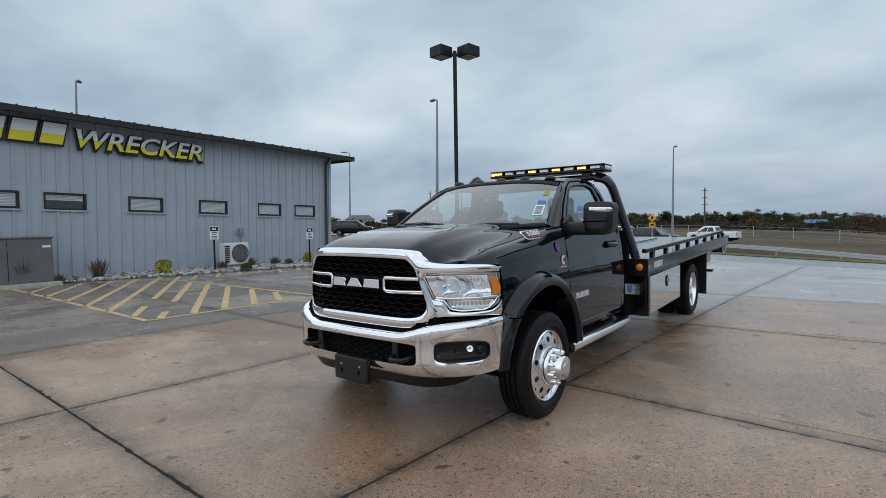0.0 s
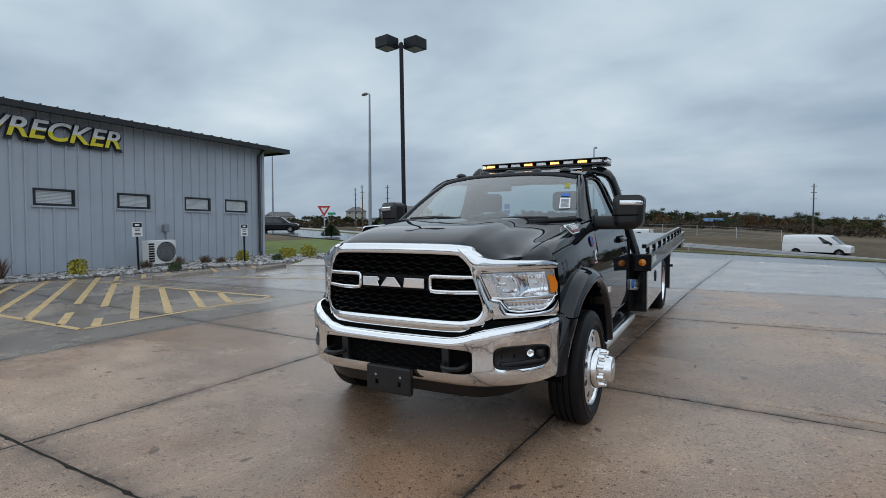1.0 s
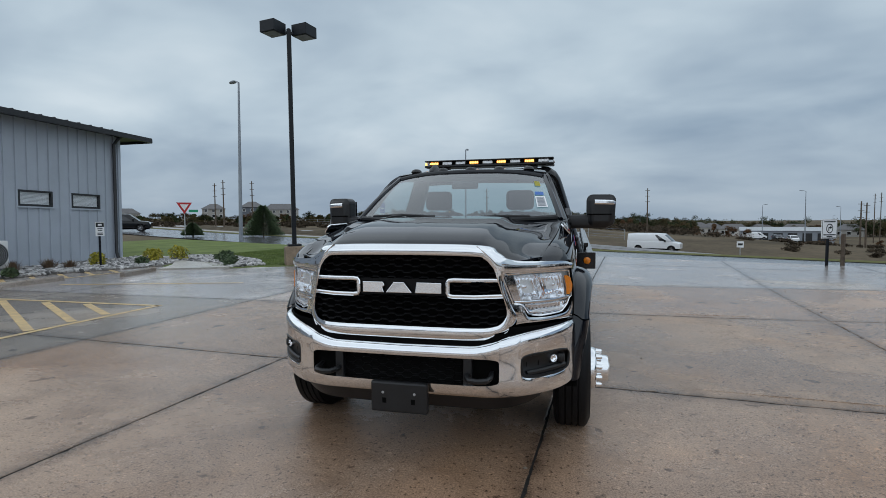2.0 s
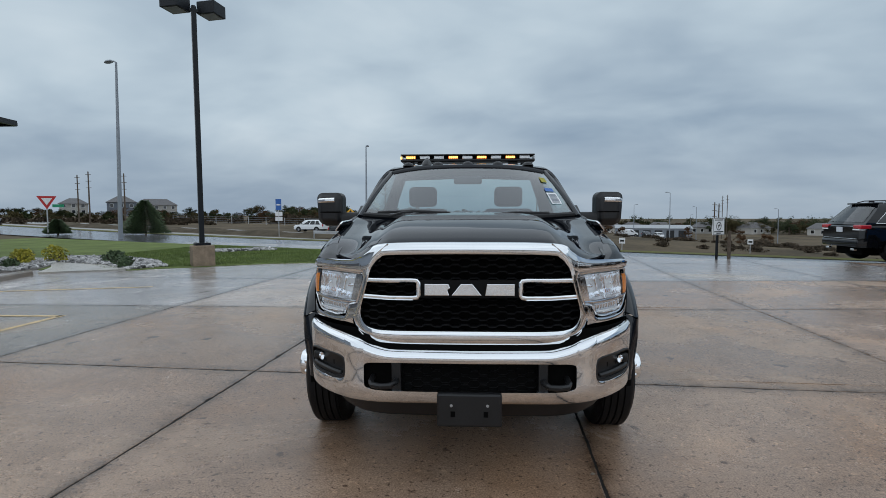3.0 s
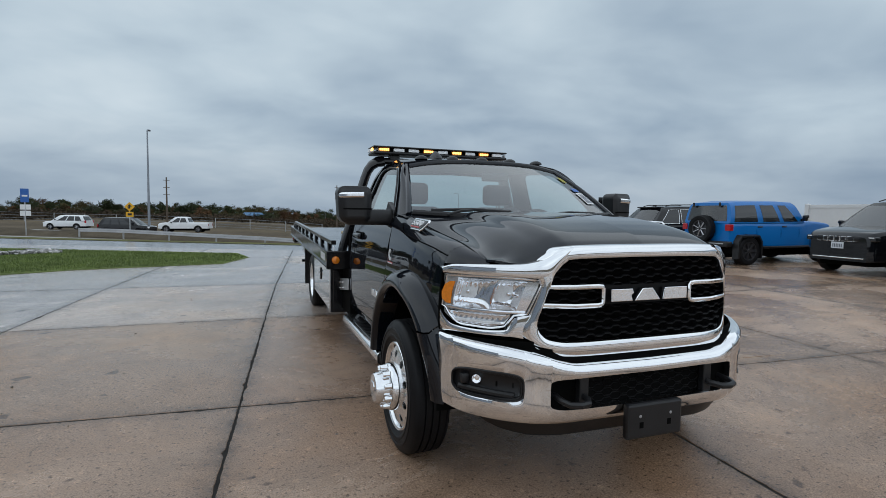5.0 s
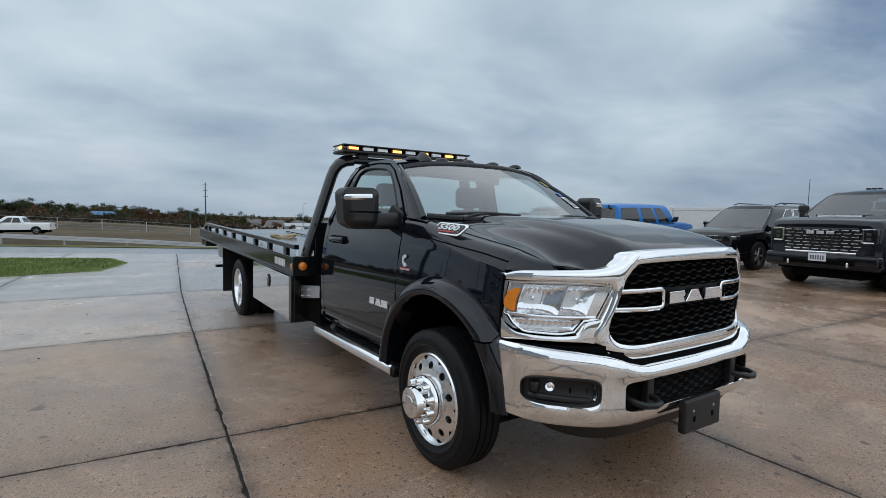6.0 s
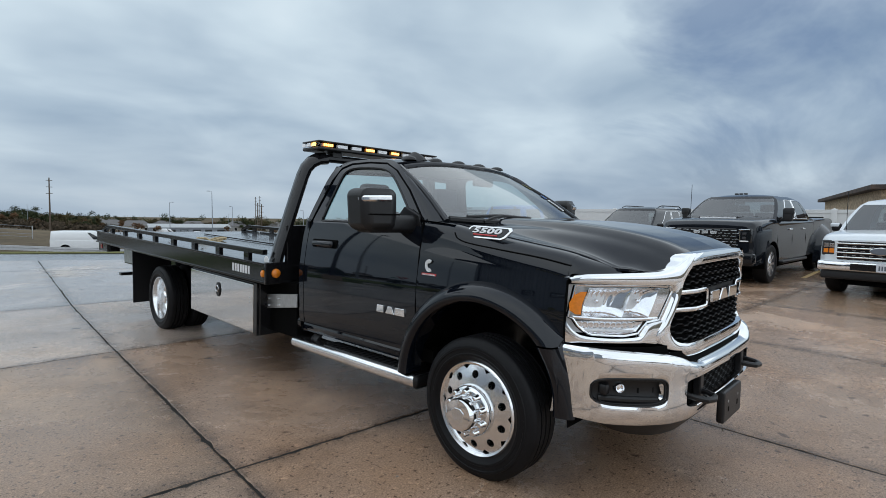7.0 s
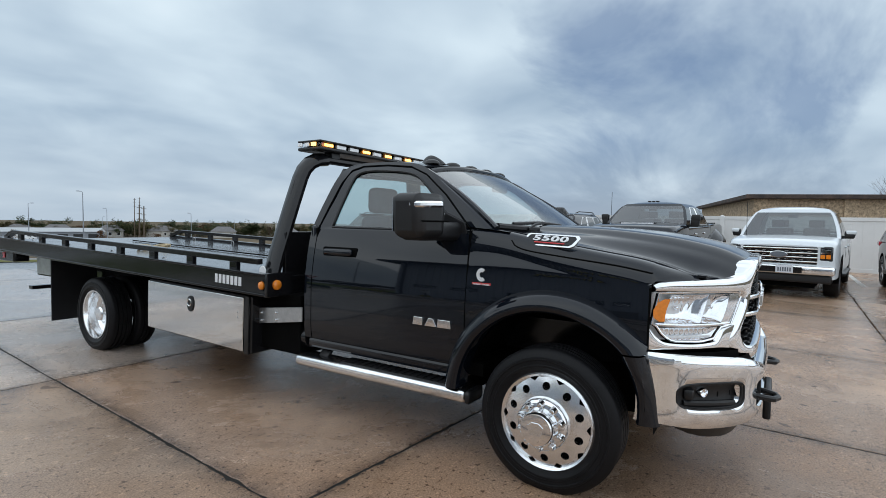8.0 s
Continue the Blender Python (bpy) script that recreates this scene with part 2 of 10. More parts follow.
M["pole_grey"] = mat("grey_painted_pole", (0.25, 0.27, 0.30), 0.5, 0.2, var=0.1, scale=2)
M["pole_black"] = mat("black_painted_steel", (0.006, 0.008, 0.011), 0.4, spec=0.3, var=0.3, scale=4, fine=50)
M["sign_white"] = mat("white_sign_face", (0.78, 0.78, 0.78), 0.4, var=0.06, scale=6)
M["sign_black"] = mat("black_sign_ink", (0.015, 0.015, 0.015), 0.5, var=0.2)
M["sign_red"] = mat("red_sign_ink", (0.5, 0.03, 0.03), 0.45, var=0.1)
M["sign_yellow"] = mat("yellow_sign_face", (0.8, 0.42, 0.02), 0.4, var=0.08)
M["sign_blue"] = mat("blue_sign_face", (0.03, 0.12, 0.4), 0.45, var=0.08)
M["sign_green"] = mat("green_sign_face", (0.02, 0.28, 0.14), 0.45, var=0.08)
M["letter_face"] = mat("sign_letter_face_yellow", (0.72, 0.62, 0.03), 0.4, var=0.05, scale=2)
M["letter_white"] = mat("sign_letter_face_white", (0.72, 0.73, 0.74), 0.4, var=0.05, scale=2)
M["stone"] = mat("river_stone", (0.31, 0.30, 0.29), 0.75, var=0.35, scale=14, fine=60, island=0.85)
M["soil"] = mat("gravel_bed", (0.17, 0.155, 0.14), 0.9, var=0.4, scale=9, fine=60, bump=0.8, bscale=30)
M["bark"] = mat("bark", (0.10, 0.075, 0.055), 0.9, var=0.35, scale=6, fine=40, bump=0.6, bscale=40)
M["leaf_green"] = mat("leaf_dark_green", (0.034, 0.042, 0.018), 0.7, spec=0.1, var=0.45, scale=0.16, fine=3, island=0.22)
M["leaf_olive"] = mat("leaf_olive", (0.066, 0.054, 0.024), 0.7, spec=0.1, var=0.45, scale=0.16, fine=3, island=0.22)
M["leaf_rust"] = mat("leaf_rust", (0.085, 0.047, 0.024), 0.7, spec=0.1, var=0.45, scale=0.16, fine=3, island=0.22)
M["brush"] = mat("dry_brown_brush", (0.055, 0.042, 0.028), 0.8, spec=0.1, var=0.35, scale=2, island=0.5)
M["shrub_yellow"] = mat("yellow_shrub_leaf", (0.32, 0.29, 0.03), 0.65, var=0.3, scale=9, island=0.4)
M["shrub_brown"] = mat("dry_grass_brown", (0.15, 0.10, 0.062), 0.8, var=0.35, scale=9, island=0.4)
M["shrub_green"] = mat("green_shrub_leaf", (0.06, 0.09, 0.04), 0.7, var=0.35, scale=9, island=0.4)
M["brick_tan"] = mat("tan_block", (0.36, 0.27, 0.18), 0.85, var=0.6, scale=9, fine=16, bump=0.9, bscale=14)
M["vinyl"] = mat("white_vinyl_fence", (0.66, 0.66, 0.65), 0.45, var=0.05, scale=1.5)
M["plinth"] = mat("rusty_concrete_plinth", (0.24, 0.18, 0.125), 0.8, var=0.35, scale=5, fine=50, bump=0.4)
M["cabinet"] = mat("dull_grey_cabinet", (0.16, 0.16, 0.165), 0.4, 0.3, var=0.15, scale=2)
M["verge"] = mat("dull_verge_grass", (0.12, 0.12, 0.045), 0.9, spec=0.08, var=0.35, scale=0.6, fine=12)
M["white_plastic"] = mat("white_plastic", (0.72, 0.72, 0.70), 0.4, var=0.05, scale=4)
M["roof_shingle"] = mat("grey_shingle", (0.13, 0.125, 0.125), 0.85, var=0.25, scale=2, fine=20)
M["house_wall"] = mat("light_house_wall", (0.38, 0.36, 0.33), 0.7, var=0.12, scale=0.5, fine=5, per_object=0.35)
M["apt_wall"] = mat("slate_house_wall", (0.12, 0.135, 0.16), 0.7, var=0.12, scale=0.5, fine=5)
M["apt_blue"] = mat("dull_blue_roof", (0.06, 0.16, 0.30), 0.6, var=0.15, scale=2)
M["roof_rust"] = mat("rusty_dark_roof_edge", (0.06, 0.04, 0.032), 0.8, var=0.6, scale=2.5, fine=14, dark=(0.02, 0.018, 0.018))
# vehicles
M["paint"] = mat("black_car_paint", (0.0035, 0.005, 0.0085), 0.03, var=0.0, spec=0.56)
M["chrome"] = mat("chrome", (0.83, 0.84, 0.85), 0.045, 1.0, var=0.02, scale=5)
M["chrome_soft"] = mat("polished_aluminium", (0.88, 0.89, 0.90), 0.2, 1.0, var=0.06, scale=9, fine=90)
M["mirror_steel"] = mat("polished_steel_panel", (0.66, 0.655, 0.65), 0.07, 1.0, var=0.05, scale=1.5)
M["black_plastic"] = mat("black_plastic", (0.009, 0.009, 0.010), 0.42, var=0.25, scale=8, fine=90, bump=0.08, bscale=300)
M["grille_black"] = mat("gloss_black_grille", (0.006, 0.006, 0.007), 0.2, var=0.1, scale=8)
M["rubber"] = mat("tyre_rubber", (0.007, 0.007, 0.008), 0.5, spec=0.22, var=0.35, scale=7, fine=60, bump=0.12, bscale=120, rvar=0.12)
# near-black, hardly any sheen: shade in gaps, wells and openings put into colour
M["dark_gap"] = mat("shade_black", (0.003, 0.003, 0.003), 0.8, spec=0.05, var=0.3, scale=5)
M["screen"] = thin_glass("windshield_glass", (0.60, 0.73, 0.74), 0.20)
M["glass"] = thin_glass("window_glass", (0.70, 0.82, 0.82), 0.12)
M["car_glass"] = thin_glass("car_window_glass", (0.40, 0.49, 0.50), 0.19, 4.5)
M["tint"] = mat("tinted_glass", (0.012, 0.014, 0.016), 0.03, var=0.0, spec=0.8)
M["lens"] = thin_glass("clear_lens", (0.97, 0.98, 0.99), 0.05)
M["amber"] = mat("amber_lens", (0.75, 0.22, 0.015), 0.15, var=0.1, scale=60, coat=0.5)
M["amber_on"] = mat("lit_amber_lamp", (1.0, 0.52, 0.12), 0.3, var=0.0, emit=3.0)
M["red_lens"] = mat("red_lens", (0.42, 0.012, 0.02), 0.12, var=0.1, scale=40, coat=0.6)
M["reflector"] = mat("silvered_reflector", (0.90, 0.91, 0.93), 0.09, 1.0, var=0.03, scale=40)
M["lamp_white"] = mat("clear_lamp_reflector", (0.88, 0.89, 0.90), 0.25, 0.15, var=0.08, scale=30)
M["grille_bar"] = mat("satin_black_grille", (0.0035, 0.0035, 0.004), 0.45, spec=0.17, var=0.15, scale=12)
M["seat"] = mat("grey_seat_fabric", (0.045, 0.045, 0.05), 0.85, var=0.2, scale=9, bump=0.2)
M["interior"] = mat("dark_interior", (0.045, 0.047, 0.05), 0.7, var=0.2, scale=5)
M["cream"] = mat("headliner", (0.3, 0.3, 0.3), 0.85, var=0.1, scale=5)
M["bed_steel"] = mat("black_painted_bed_steel", (0.008, 0.008, 0.009), 0.15, var=0.25, scale=5, spec=0.45, rvar=0.06)
M["deck"] = mat("wet_black_deck_plate", (0.05, 0.053, 0.058), 0.14, spec=0.9, var=0.3, scale=3, fine=30, rvar=0.1, bump=0.06, bscale=40)
M["galv"] = mat("galvanised_plate", (0.48, 0.49, 0.50), 0.35, 0.9, var=0.15, scale=14)
M["paper"] = mat("white_paper_label", (0.8, 0.8, 0.8), 0.6, var=0.03)
M["blue"] = mat("blue_car_paint", (0.003, 0.145, 0.45), 0.3, var=0.0, coat=0.25, spec=0.3)
M["black2"] = mat("black_suv_paint", (0.005, 0.0055, 0.007), 0.05, var=0.0, spec=0.5)
M["grey_paint"] = mat("dark_grey_truck_paint", (0.008, 0.010, 0.014), 0.05, var=0.0, spec=0.5)
M["white_paint"] = mat("white_truck_paint", (0.62, 0.66, 0.69), 0.3, var=0.03, coat=0.8)
M["white_van"] = mat("white_van_paint", (0.75, 0.76, 0.77), 0.3, var=0.03, coat=0.6)
M["wheel_dark"] = mat("dark_alloy", (0.06, 0.06, 0.065), 0.35, 0.6, var=0.1, scale=9)
M["wheel_light"] = mat("machined_alloy", (0.5, 0.5, 0.52), 0.25, 0.9, var=0.1, scale=9)
M["rope"] = mat("tan_strap", (0.42, 0.33, 0.2), 0.8, var=0.2, scale=40)
M["plate_blank"] = mat("licence_plate_face", (0.6, 0.62, 0.66), 0.4, var=0.08, scale=12)


# ---- mesh helpers ----
def link_mesh(name, bm, material, parent=None, label="", smooth=True, angle=35):
    me = bpy.data.meshes.new(name)
    bm.normal_update()
    if smooth:
        lim = radians(angle)
        for f in bm.faces:
            f.smooth = True
        for e in bm.edges:
            e.smooth = len(e.link_faces) == 2 and e.calc_face_angle(0) < lim
        # large flat faces keep their own normal beside narrow rounded edges
        area = {f: f.calc_area() for f in bm.faces}
        for f in bm.faces:
            near = [area[g] for e in f.edges if e.smooth for g in e.link_faces if g is not f]
            if len(near) >= 3 and area[f] > 7 * sorted(near)[len(near) // 2]:
                f.smooth = False
    bm.to_mesh(me)
    bm.free()
    for mm in material if isinstance(material, (list, tuple)) else [material]:
        me.materials.append(mm)
    ob = new(name, me)
    if parent is not None:
        ob.parent = parent
    if label:
        tagged(ob, label)
    return ob


def part(name, bm, material, parent, label="", smooth=True, angle=35):
    return link_mesh(name, bm, material, parent, label, smooth, angle)


def empty(name, at=(0, 0, 0), rz=0.0):
    ob = new(name)
    ob.empty_display_size = 0.2
    ob.matrix_world = pose(*at, 0, 0, rz)
    return ob


def add_box(bm, x0, x1, y0, y1, z0, z1, bev=0.0, seg=2, m=None):
    r = bmesh.ops.create_cube(bm, size=1)
    vs = r["verts"]
    for v in vs:
        v.co = Vector((x0 + (v.co.x + 0.5) * (x1 - x0), y0 + (v.co.y + 0.5) * (y1 - y0), z0 + (v.co.z + 0.5) * (z1 - z0)))
    if bev:
        es = list({e for v in vs for e in v.link_edges})
        r = bmesh.ops.bevel(bm, geom=es, offset=bev, segments=seg, affect="EDGES", profile=0.5)
        vs = list({v for f in r["faces"] for v in f.verts} | {v for v in vs if v.is_valid})
    if m is not None:
        bmesh.ops.transform(bm, matrix=m, verts=vs)
    return vs


def box(x0, x1, y0, y1, z0, z1, bev=0.0, seg=2):
    bm = bmesh.new()
    add_box(bm, x0, x1, y0, y1, z0, z1, bev, seg)
    return bm


def add_tube(bm, pts, r, n=10, caps=True, closed=False, squash=None):
    """A tube along a line of points; r may be a list. squash: (a, b) half axes for an oval or box-like section."""
    pts = [Vector(p) for p in pts]
    rs = r if isinstance(r, (list, tuple)) else [r] * len(pts)
    rings = []
    ref = None
    for i, p in enumerate(pts):
        a = pts[i - 1] if i else (pts[-1] if closed else p)
        b = pts[(i + 1) % len(pts)] if (i < len(pts) - 1 or closed) else p
        d = (b - a).normalized()
        if ref is None:
            ref = Vector((0, 0, 1)) if abs(d.z) < 0.9 else Vector((1, 0, 0))
        s = d.cross(ref).normalized()
        ref = s.cross(d).normalized()
        ring = []
        for k in range(n):
            an = 2 * math.pi * (k + 0.5) / n
            c, sn = math.cos(an), math.sin(an)
            if squash:
                ring.append(bm.verts.new(p + s * (c * squash[0]) + ref * (sn * squash[1])))
            else:
                ring.append(bm.verts.new(p + (s * c + ref * sn) * rs[i]))
        rings.append(ring)
    m = len(rings)
    for i in range(m if closed else m - 1):
        a, b = rings[i], rings[(i + 1) % m]
        for k in range(n):
            bm.faces.new((a[k], a[(k + 1) % n], b[(k + 1) % n], b[k]))
    if caps and not closed:
        bm.faces.new(rings[0][::-1])
        bm.faces.new(rings[-1])
    return rings


def tube(pts, r, n=10, caps=True, closed=False, squash=None):
    bm = bmesh.new()
    add_tube(bm, pts, r, n, caps, closed, squash)
    bmesh.ops.recalc_face_normals(bm, faces=bm.faces)
    return bm


def sq_tube(pts, w, h):
    """A square-section bar along points."""
    bm = bmesh.new()
    add_tube(bm, pts, 1, 4, squash=(w * 0.7071, h * 0.7071))
    bmesh.ops.recalc_face_normals(bm, faces=bm.faces)
    return bm


def add_lathe(bm, prof, n=32, axis="X", m=None, closed=False):
    """Profile points (radius, along) turned about the x axis through the origin."""
    rings = []
    for r, a in prof:
        ring = []
        for k in range(n):
            an = 2 * math.pi * k / n
            co = Vector((a, r * math.cos(an), r * math.sin(an))) if axis == "X" else Vector((r * math.cos(an), r * math.sin(an), a))
            ring.append(bm.verts.new(m @ co if m is not None else co))
        rings.append(ring)
    for i in range(len(rings) - (0 if closed else 1)):
        a, b = rings[i], rings[(i + 1) % len(rings)]
        for k in range(n):
            bm.faces.new((a[k], a[(k + 1) % n], b[(k + 1) % n], b[k]))
    return rings


def lathe(prof, n=32, axis="X", m=None, closed=False, caps=False):
    bm = bmesh.new()
    rings = add_lathe(bm, prof, n, axis, m, closed)
    if caps:
        bm.faces.new(rings[0][::-1])
        bm.faces.new(rings[-1])
    bmesh.ops.recalc_face_normals(bm, faces=bm.faces)
    return bm


def add_grid(bm, fn, us, vs):
    """A sheet of quads through fn(u, v)."""
    g = [[bm.verts.new(fn(u, v)) for v in vs] for u in us]
    for i in range(len(us) - 1):
        for j in range(len(vs) - 1):
            try:
                bm.faces.new((g[i][j], g[i + 1][j], g[i + 1][j + 1], g[i][j + 1]))
            except ValueError:
                pass
    return g


def lin(a, b, n):
    return [a + (b - a) * i / (n - 1) for i in range(n)]


def flip_x(bm):
    for v in bm.verts:
        v.co.x = -v.co.x
    bmesh.ops.reverse_faces(bm, faces=list(bm.faces))
    return bm


def shell(bm, t):
    """Gives a sheet thickness t against its normals."""
    bm.normal_update()
    bmesh.ops.solidify(bm, geom=list(bm.faces), thickness=t)
    return bm


def prism(poly, z0, z1, bev=0.0):
    """A flat polygon (x, y) between two heights."""
    bm = bmesh.new()
    lo = [bm.verts.new((x, y, z0)) for x, y in poly]
    hi = [bm.verts.new((x, y, z1)) for x, y in poly]
    n = len(poly)
    bm.faces.new(lo[::-1])
    bm.faces.new(hi)
    for i in range(n):
        bm.faces.new((lo[i], lo[(i + 1) % n], hi[(i + 1) % n], hi[i]))
    bmesh.ops.recalc_face_normals(bm, faces=bm.faces)
    if bev:
        bmesh.ops.bevel(bm, geom=[e for e in bm.edges], offset=bev, segments=2, affect="EDGES", profile=0.5)
    return bm


def slab_poly(pts, d, m, bev=0.0):
    """A flat outline in a local plane (u, v), d thick, laid by matrix m (z is the outward side)."""
    bm = prism(pts, -d, 0.0, bev)
    bmesh.ops.transform(bm, matrix=m, verts=bm.verts)
    return bm


def interp(x, table):
    """Straight interpolation in a table of (x, y) pairs."""
    if x <= table[0][0]:
        return table[0][1]
    for (a, p), (b, q) in zip(table, table[1:]):
        if x <= b:
            return p + (q - p) * (x - a) / (b - a)
    return table[-1][1]


def smooth(x, table):
    """Eased interpolation in a table of (x, y) pairs (monotone cubic)."""
    xs, ys = [p[0] for p in table], [p[1] for p in table]
    if x <= xs[0]:
        return ys[0]
    if x >= xs[-1]:
        return ys[-1]
    d = [(ys[i + 1] - ys[i]) / (xs[i + 1] - xs[i]) for i in range(len(xs) - 1)]
    g = [d[0]] + [0 if d[i - 1] * d[i] <= 0 else 2 * d[i - 1] * d[i] / (d[i - 1] + d[i]) for i in range(1, len(d))] + [d[-1]]
    for i in range(len(d)):
        if x <= xs[i + 1]:
            h = xs[i + 1] - xs[i]
            t = (x - xs[i]) / h
            return ((1 + 2 * t) * (1 - t) ** 2 * ys[i] + t * (1 - t) ** 2 * h * g[i]
                    + t * t * (3 - 2 * t) * ys[i + 1] + t * t * (t - 1) * h * g[i + 1])
    return ys[-1]


def text_mesh(body, size, depth, shear=0.0, bold=0.0):
    """Raised letters in the built-in face, as a bmesh centred on the origin in the x, y plane, and their width."""
    cu = bpy.data.curves.new("lettering", "FONT")
    cu.body, cu.size, cu.extrude, cu.shear, cu.offset = body, size, depth / 2, shear, bold
    cu.align_x, cu.align_y = "CENTER", "CENTER"
    ob = new("lettering", cu)
    bpy.context.view_layer.update()
    me = bpy.data.meshes.new_from_object(ob)
    bm = bmesh.new()
    bm.from_mesh(me)
    bpy.data.objects.remove(ob)
    bpy.data.meshes.remove(me)
    bpy.data.curves.remove(cu)
    return bm


# ---- ground ----
def ground_z(x, y):
    """The land is level round the lot and falls away slowly beyond it, more to the east."""
    r = math.hypot(x, y + 3)
    z = max(0.0, min(r, 240) - 28) * (-0.012 - (0.085 if x > 0 else 0.03) * x / r)
    z = max(z, -7.0)
    # the highway lies in a shallow cut
    q = y - (22.6 - 0.58 * (x + 4.1))
    cut = min(1, max(0, (q - 1.2) / 19)) * min(1, max(0, (80 - q) / 35))
    return z - cut * (1.25 + 0.35 * min(1, max(-1, x / 12)))


def road_near(x):
    return 16.7 - 0.5 * (x + 3.7)


def road_far(x):
    return 22.6 - 0.58 * (x + 4.1)


def ribbon(name, xs, lo, hi, dz, material, label, kind="structure", cat="road", cols=3):
    """A strip of ground between two lines y = lo(x) and y = hi(x), draped on the land."""
    bm = bmesh.new()

    def at(x, v):
        y = lo(x) + (hi(x) - lo(x)) * v
        return (x, y, ground_z(x, y) + dz)
    add_grid(bm, at, xs, lin(0, 1, cols))
    return tagged(link_mesh(name, bm, material), label, cat, kind=kind)


bm = bmesh.new()
axis = [-900, -600, -420, -300, -240, -200, -170, -145] + [-125 + 5 * k for k in range(51)] + [145, 170, 200, 240, 300, 420, 600, 900]
add_grid(bm, lambda x, y: (x, y, ground_z(x, y) - 0.09), axis, axis)
tagged(link_mesh("ground", bm, M["field"]), "dry brown and green open land", "ground", kind="structure")

# the joint filler shows as a dark line between the slabs
LOT = [(-15.2, -16), (19, -16), (19, 7.2), (-2.2, 17.8), (-8, 17.8), (-15.2, 13)]
pavement = tagged(link_mesh("pavement", prism(LOT, -0.25, -0.004), M["joint"]), "wet tan concrete lot cut into large slabs by dark joints", "pavement", kind="structure")


def clip(poly, keep):
    """Clips a convex or simple polygon by the half plane keep = (a, b, c): a x + b y <= c."""
    a, b, c = keep
    out = []
    for i, p in enumerate(poly):
        q = poly[(i + 1) % len(poly)]
        dp, dq = a * p[0] + b * p[1] - c, a * q[0] + b * q[1] - c
        if dp <= 0:
            out.append(p)
        if dp * dq < 0:
            t = dp / (dp - dq)
            out.append((p[0] + t * (q[0] - p[0]), p[1] + t * (q[1] - p[1])))
    return out


def lot_z(x):
    """The lot drains westwards: it rises gently under the parked row."""
    return 0.0105 * max(0.0, x - 3.0)


# joints across (as lines y = a + b x) and along (as lines x = a + b y)
ACROSS = [(-14.0, 0), (-9.3, 0), (-5.4, -0.01), (-2.13, -0.028), (0.895, -0.075), (4.33, -0.012), (7.76, -0.033), (13.40, -0.33), (19.0, -0.33)]
ALONG = [(-15.2, 0), (-13.05, 0.0), (-9.0, 0.01), (-4.87, 0.065), (-2.05, 0.0795), (0.775, 0.064), (3.91, 0.092), (7.0, 0.09), (10.2, 0.03), (14.2, 0.0), (19, 0)]


def slab_corner(i, j):
    a, b = ACROSS[j]
    c, d = ALONG[i]
    y = (a + b * c) / (1 - b * d)
    # beyond the middle of the lot the joints turn a little eastwards
    return (c + d * y + 0.028 * max(0.0, y - 7.2), y)


def inset_poly(poly, d):
    """A convex polygon with every side moved inwards."""
    n = len(poly)
    cx, cy = sum(p[0] for p in poly) / n, sum(p[1] for p in poly) / n
    lines = []
    for i in range(n):
        (x0, y0), (x1, y1) = poly[i], poly[(i + 1) % n]
        l = math.hypot(x1 - x0, y1 - y0)
        nx, ny = -(y1 - y0) / l, (x1 - x0) / l
        if (cx - x0) * nx + (cy - y0) * ny < 0:
            nx, ny = -nx, -ny
        lines.append((nx, ny, nx * x0 + ny * y0 + d))
    out = []
    for i in range(n):
        (a, b, c), (e, f, g) = lines[i - 1], lines[i]
        det = a * f - b * e
        out.append(((c * f - b * g) / det, (a * g - c * e) / det))
    return out


def ragged_slab(poly, rnd, step):
    """A slab with crumbled edges; the layer "dirt" marks how near a place lies to the joint."""
    bm = bmesh.new()
    dirt = bm.verts.layers.float.new("dirt")
    n = len(poly)
    marks = []
    for i in range(n):
        (x0, y0), (x1, y1) = poly[i], poly[(i + 1) % n]
        l = math.hypot(x1 - x0, y1 - y0)
        k = max(2, int(l / step))
        w = 0.0
        for j in range(k):
            w = 0.8 * w + rnd.uniform(-0.0022, 0.0022)
            chip = rnd.uniform(0.006, 0.02) if rnd.random() < 0.04 else 0.0
            marks.append((i, j / k, w + rnd.uniform(-0.0025, 0.0025) + chip if j else 0.0))
    rings = []
    for d, z, amount, jit in ((0.0, -0.2, 1.0, 1.0), (0.0, -0.010, 1.0, 1.0), (0.005, -0.002, 1.0, 1.0), (0.012, 0.0, 1.0, 0.8), (0.06, 0.0, 0.5, 0.3), (0.17, 0.0, 0.0, 0.0)):
        q = inset_poly(poly, d)
        ring = []
        for i, t, w in marks:
            a, b = q[i], q[(i + 1) % n]
            l = math.hypot(b[0] - a[0], b[1] - a[1])
            nx, ny = -(b[1] - a[1]) / l, (b[0] - a[0]) / l
            v = bm.verts.new((a[0] + (b[0] - a[0]) * t + nx * w * jit, a[1] + (b[1] - a[1]) * t + ny * w * jit, z))
            v.co.z += lot_z(v.co.x)
            v[dirt] = amount
            ring.append(v)
        rings.append(ring)
    m = len(marks)
    for p, q in zip(rings, rings[1:]):
        for i in range(m):
            bm.faces.new((p[i], p[(i + 1) % m], q[(i + 1) % m], q[i]))
    bm.faces.new(rings[-1])
    bmesh.ops.recalc_face_normals(bm, faces=bm.faces)
    return bm


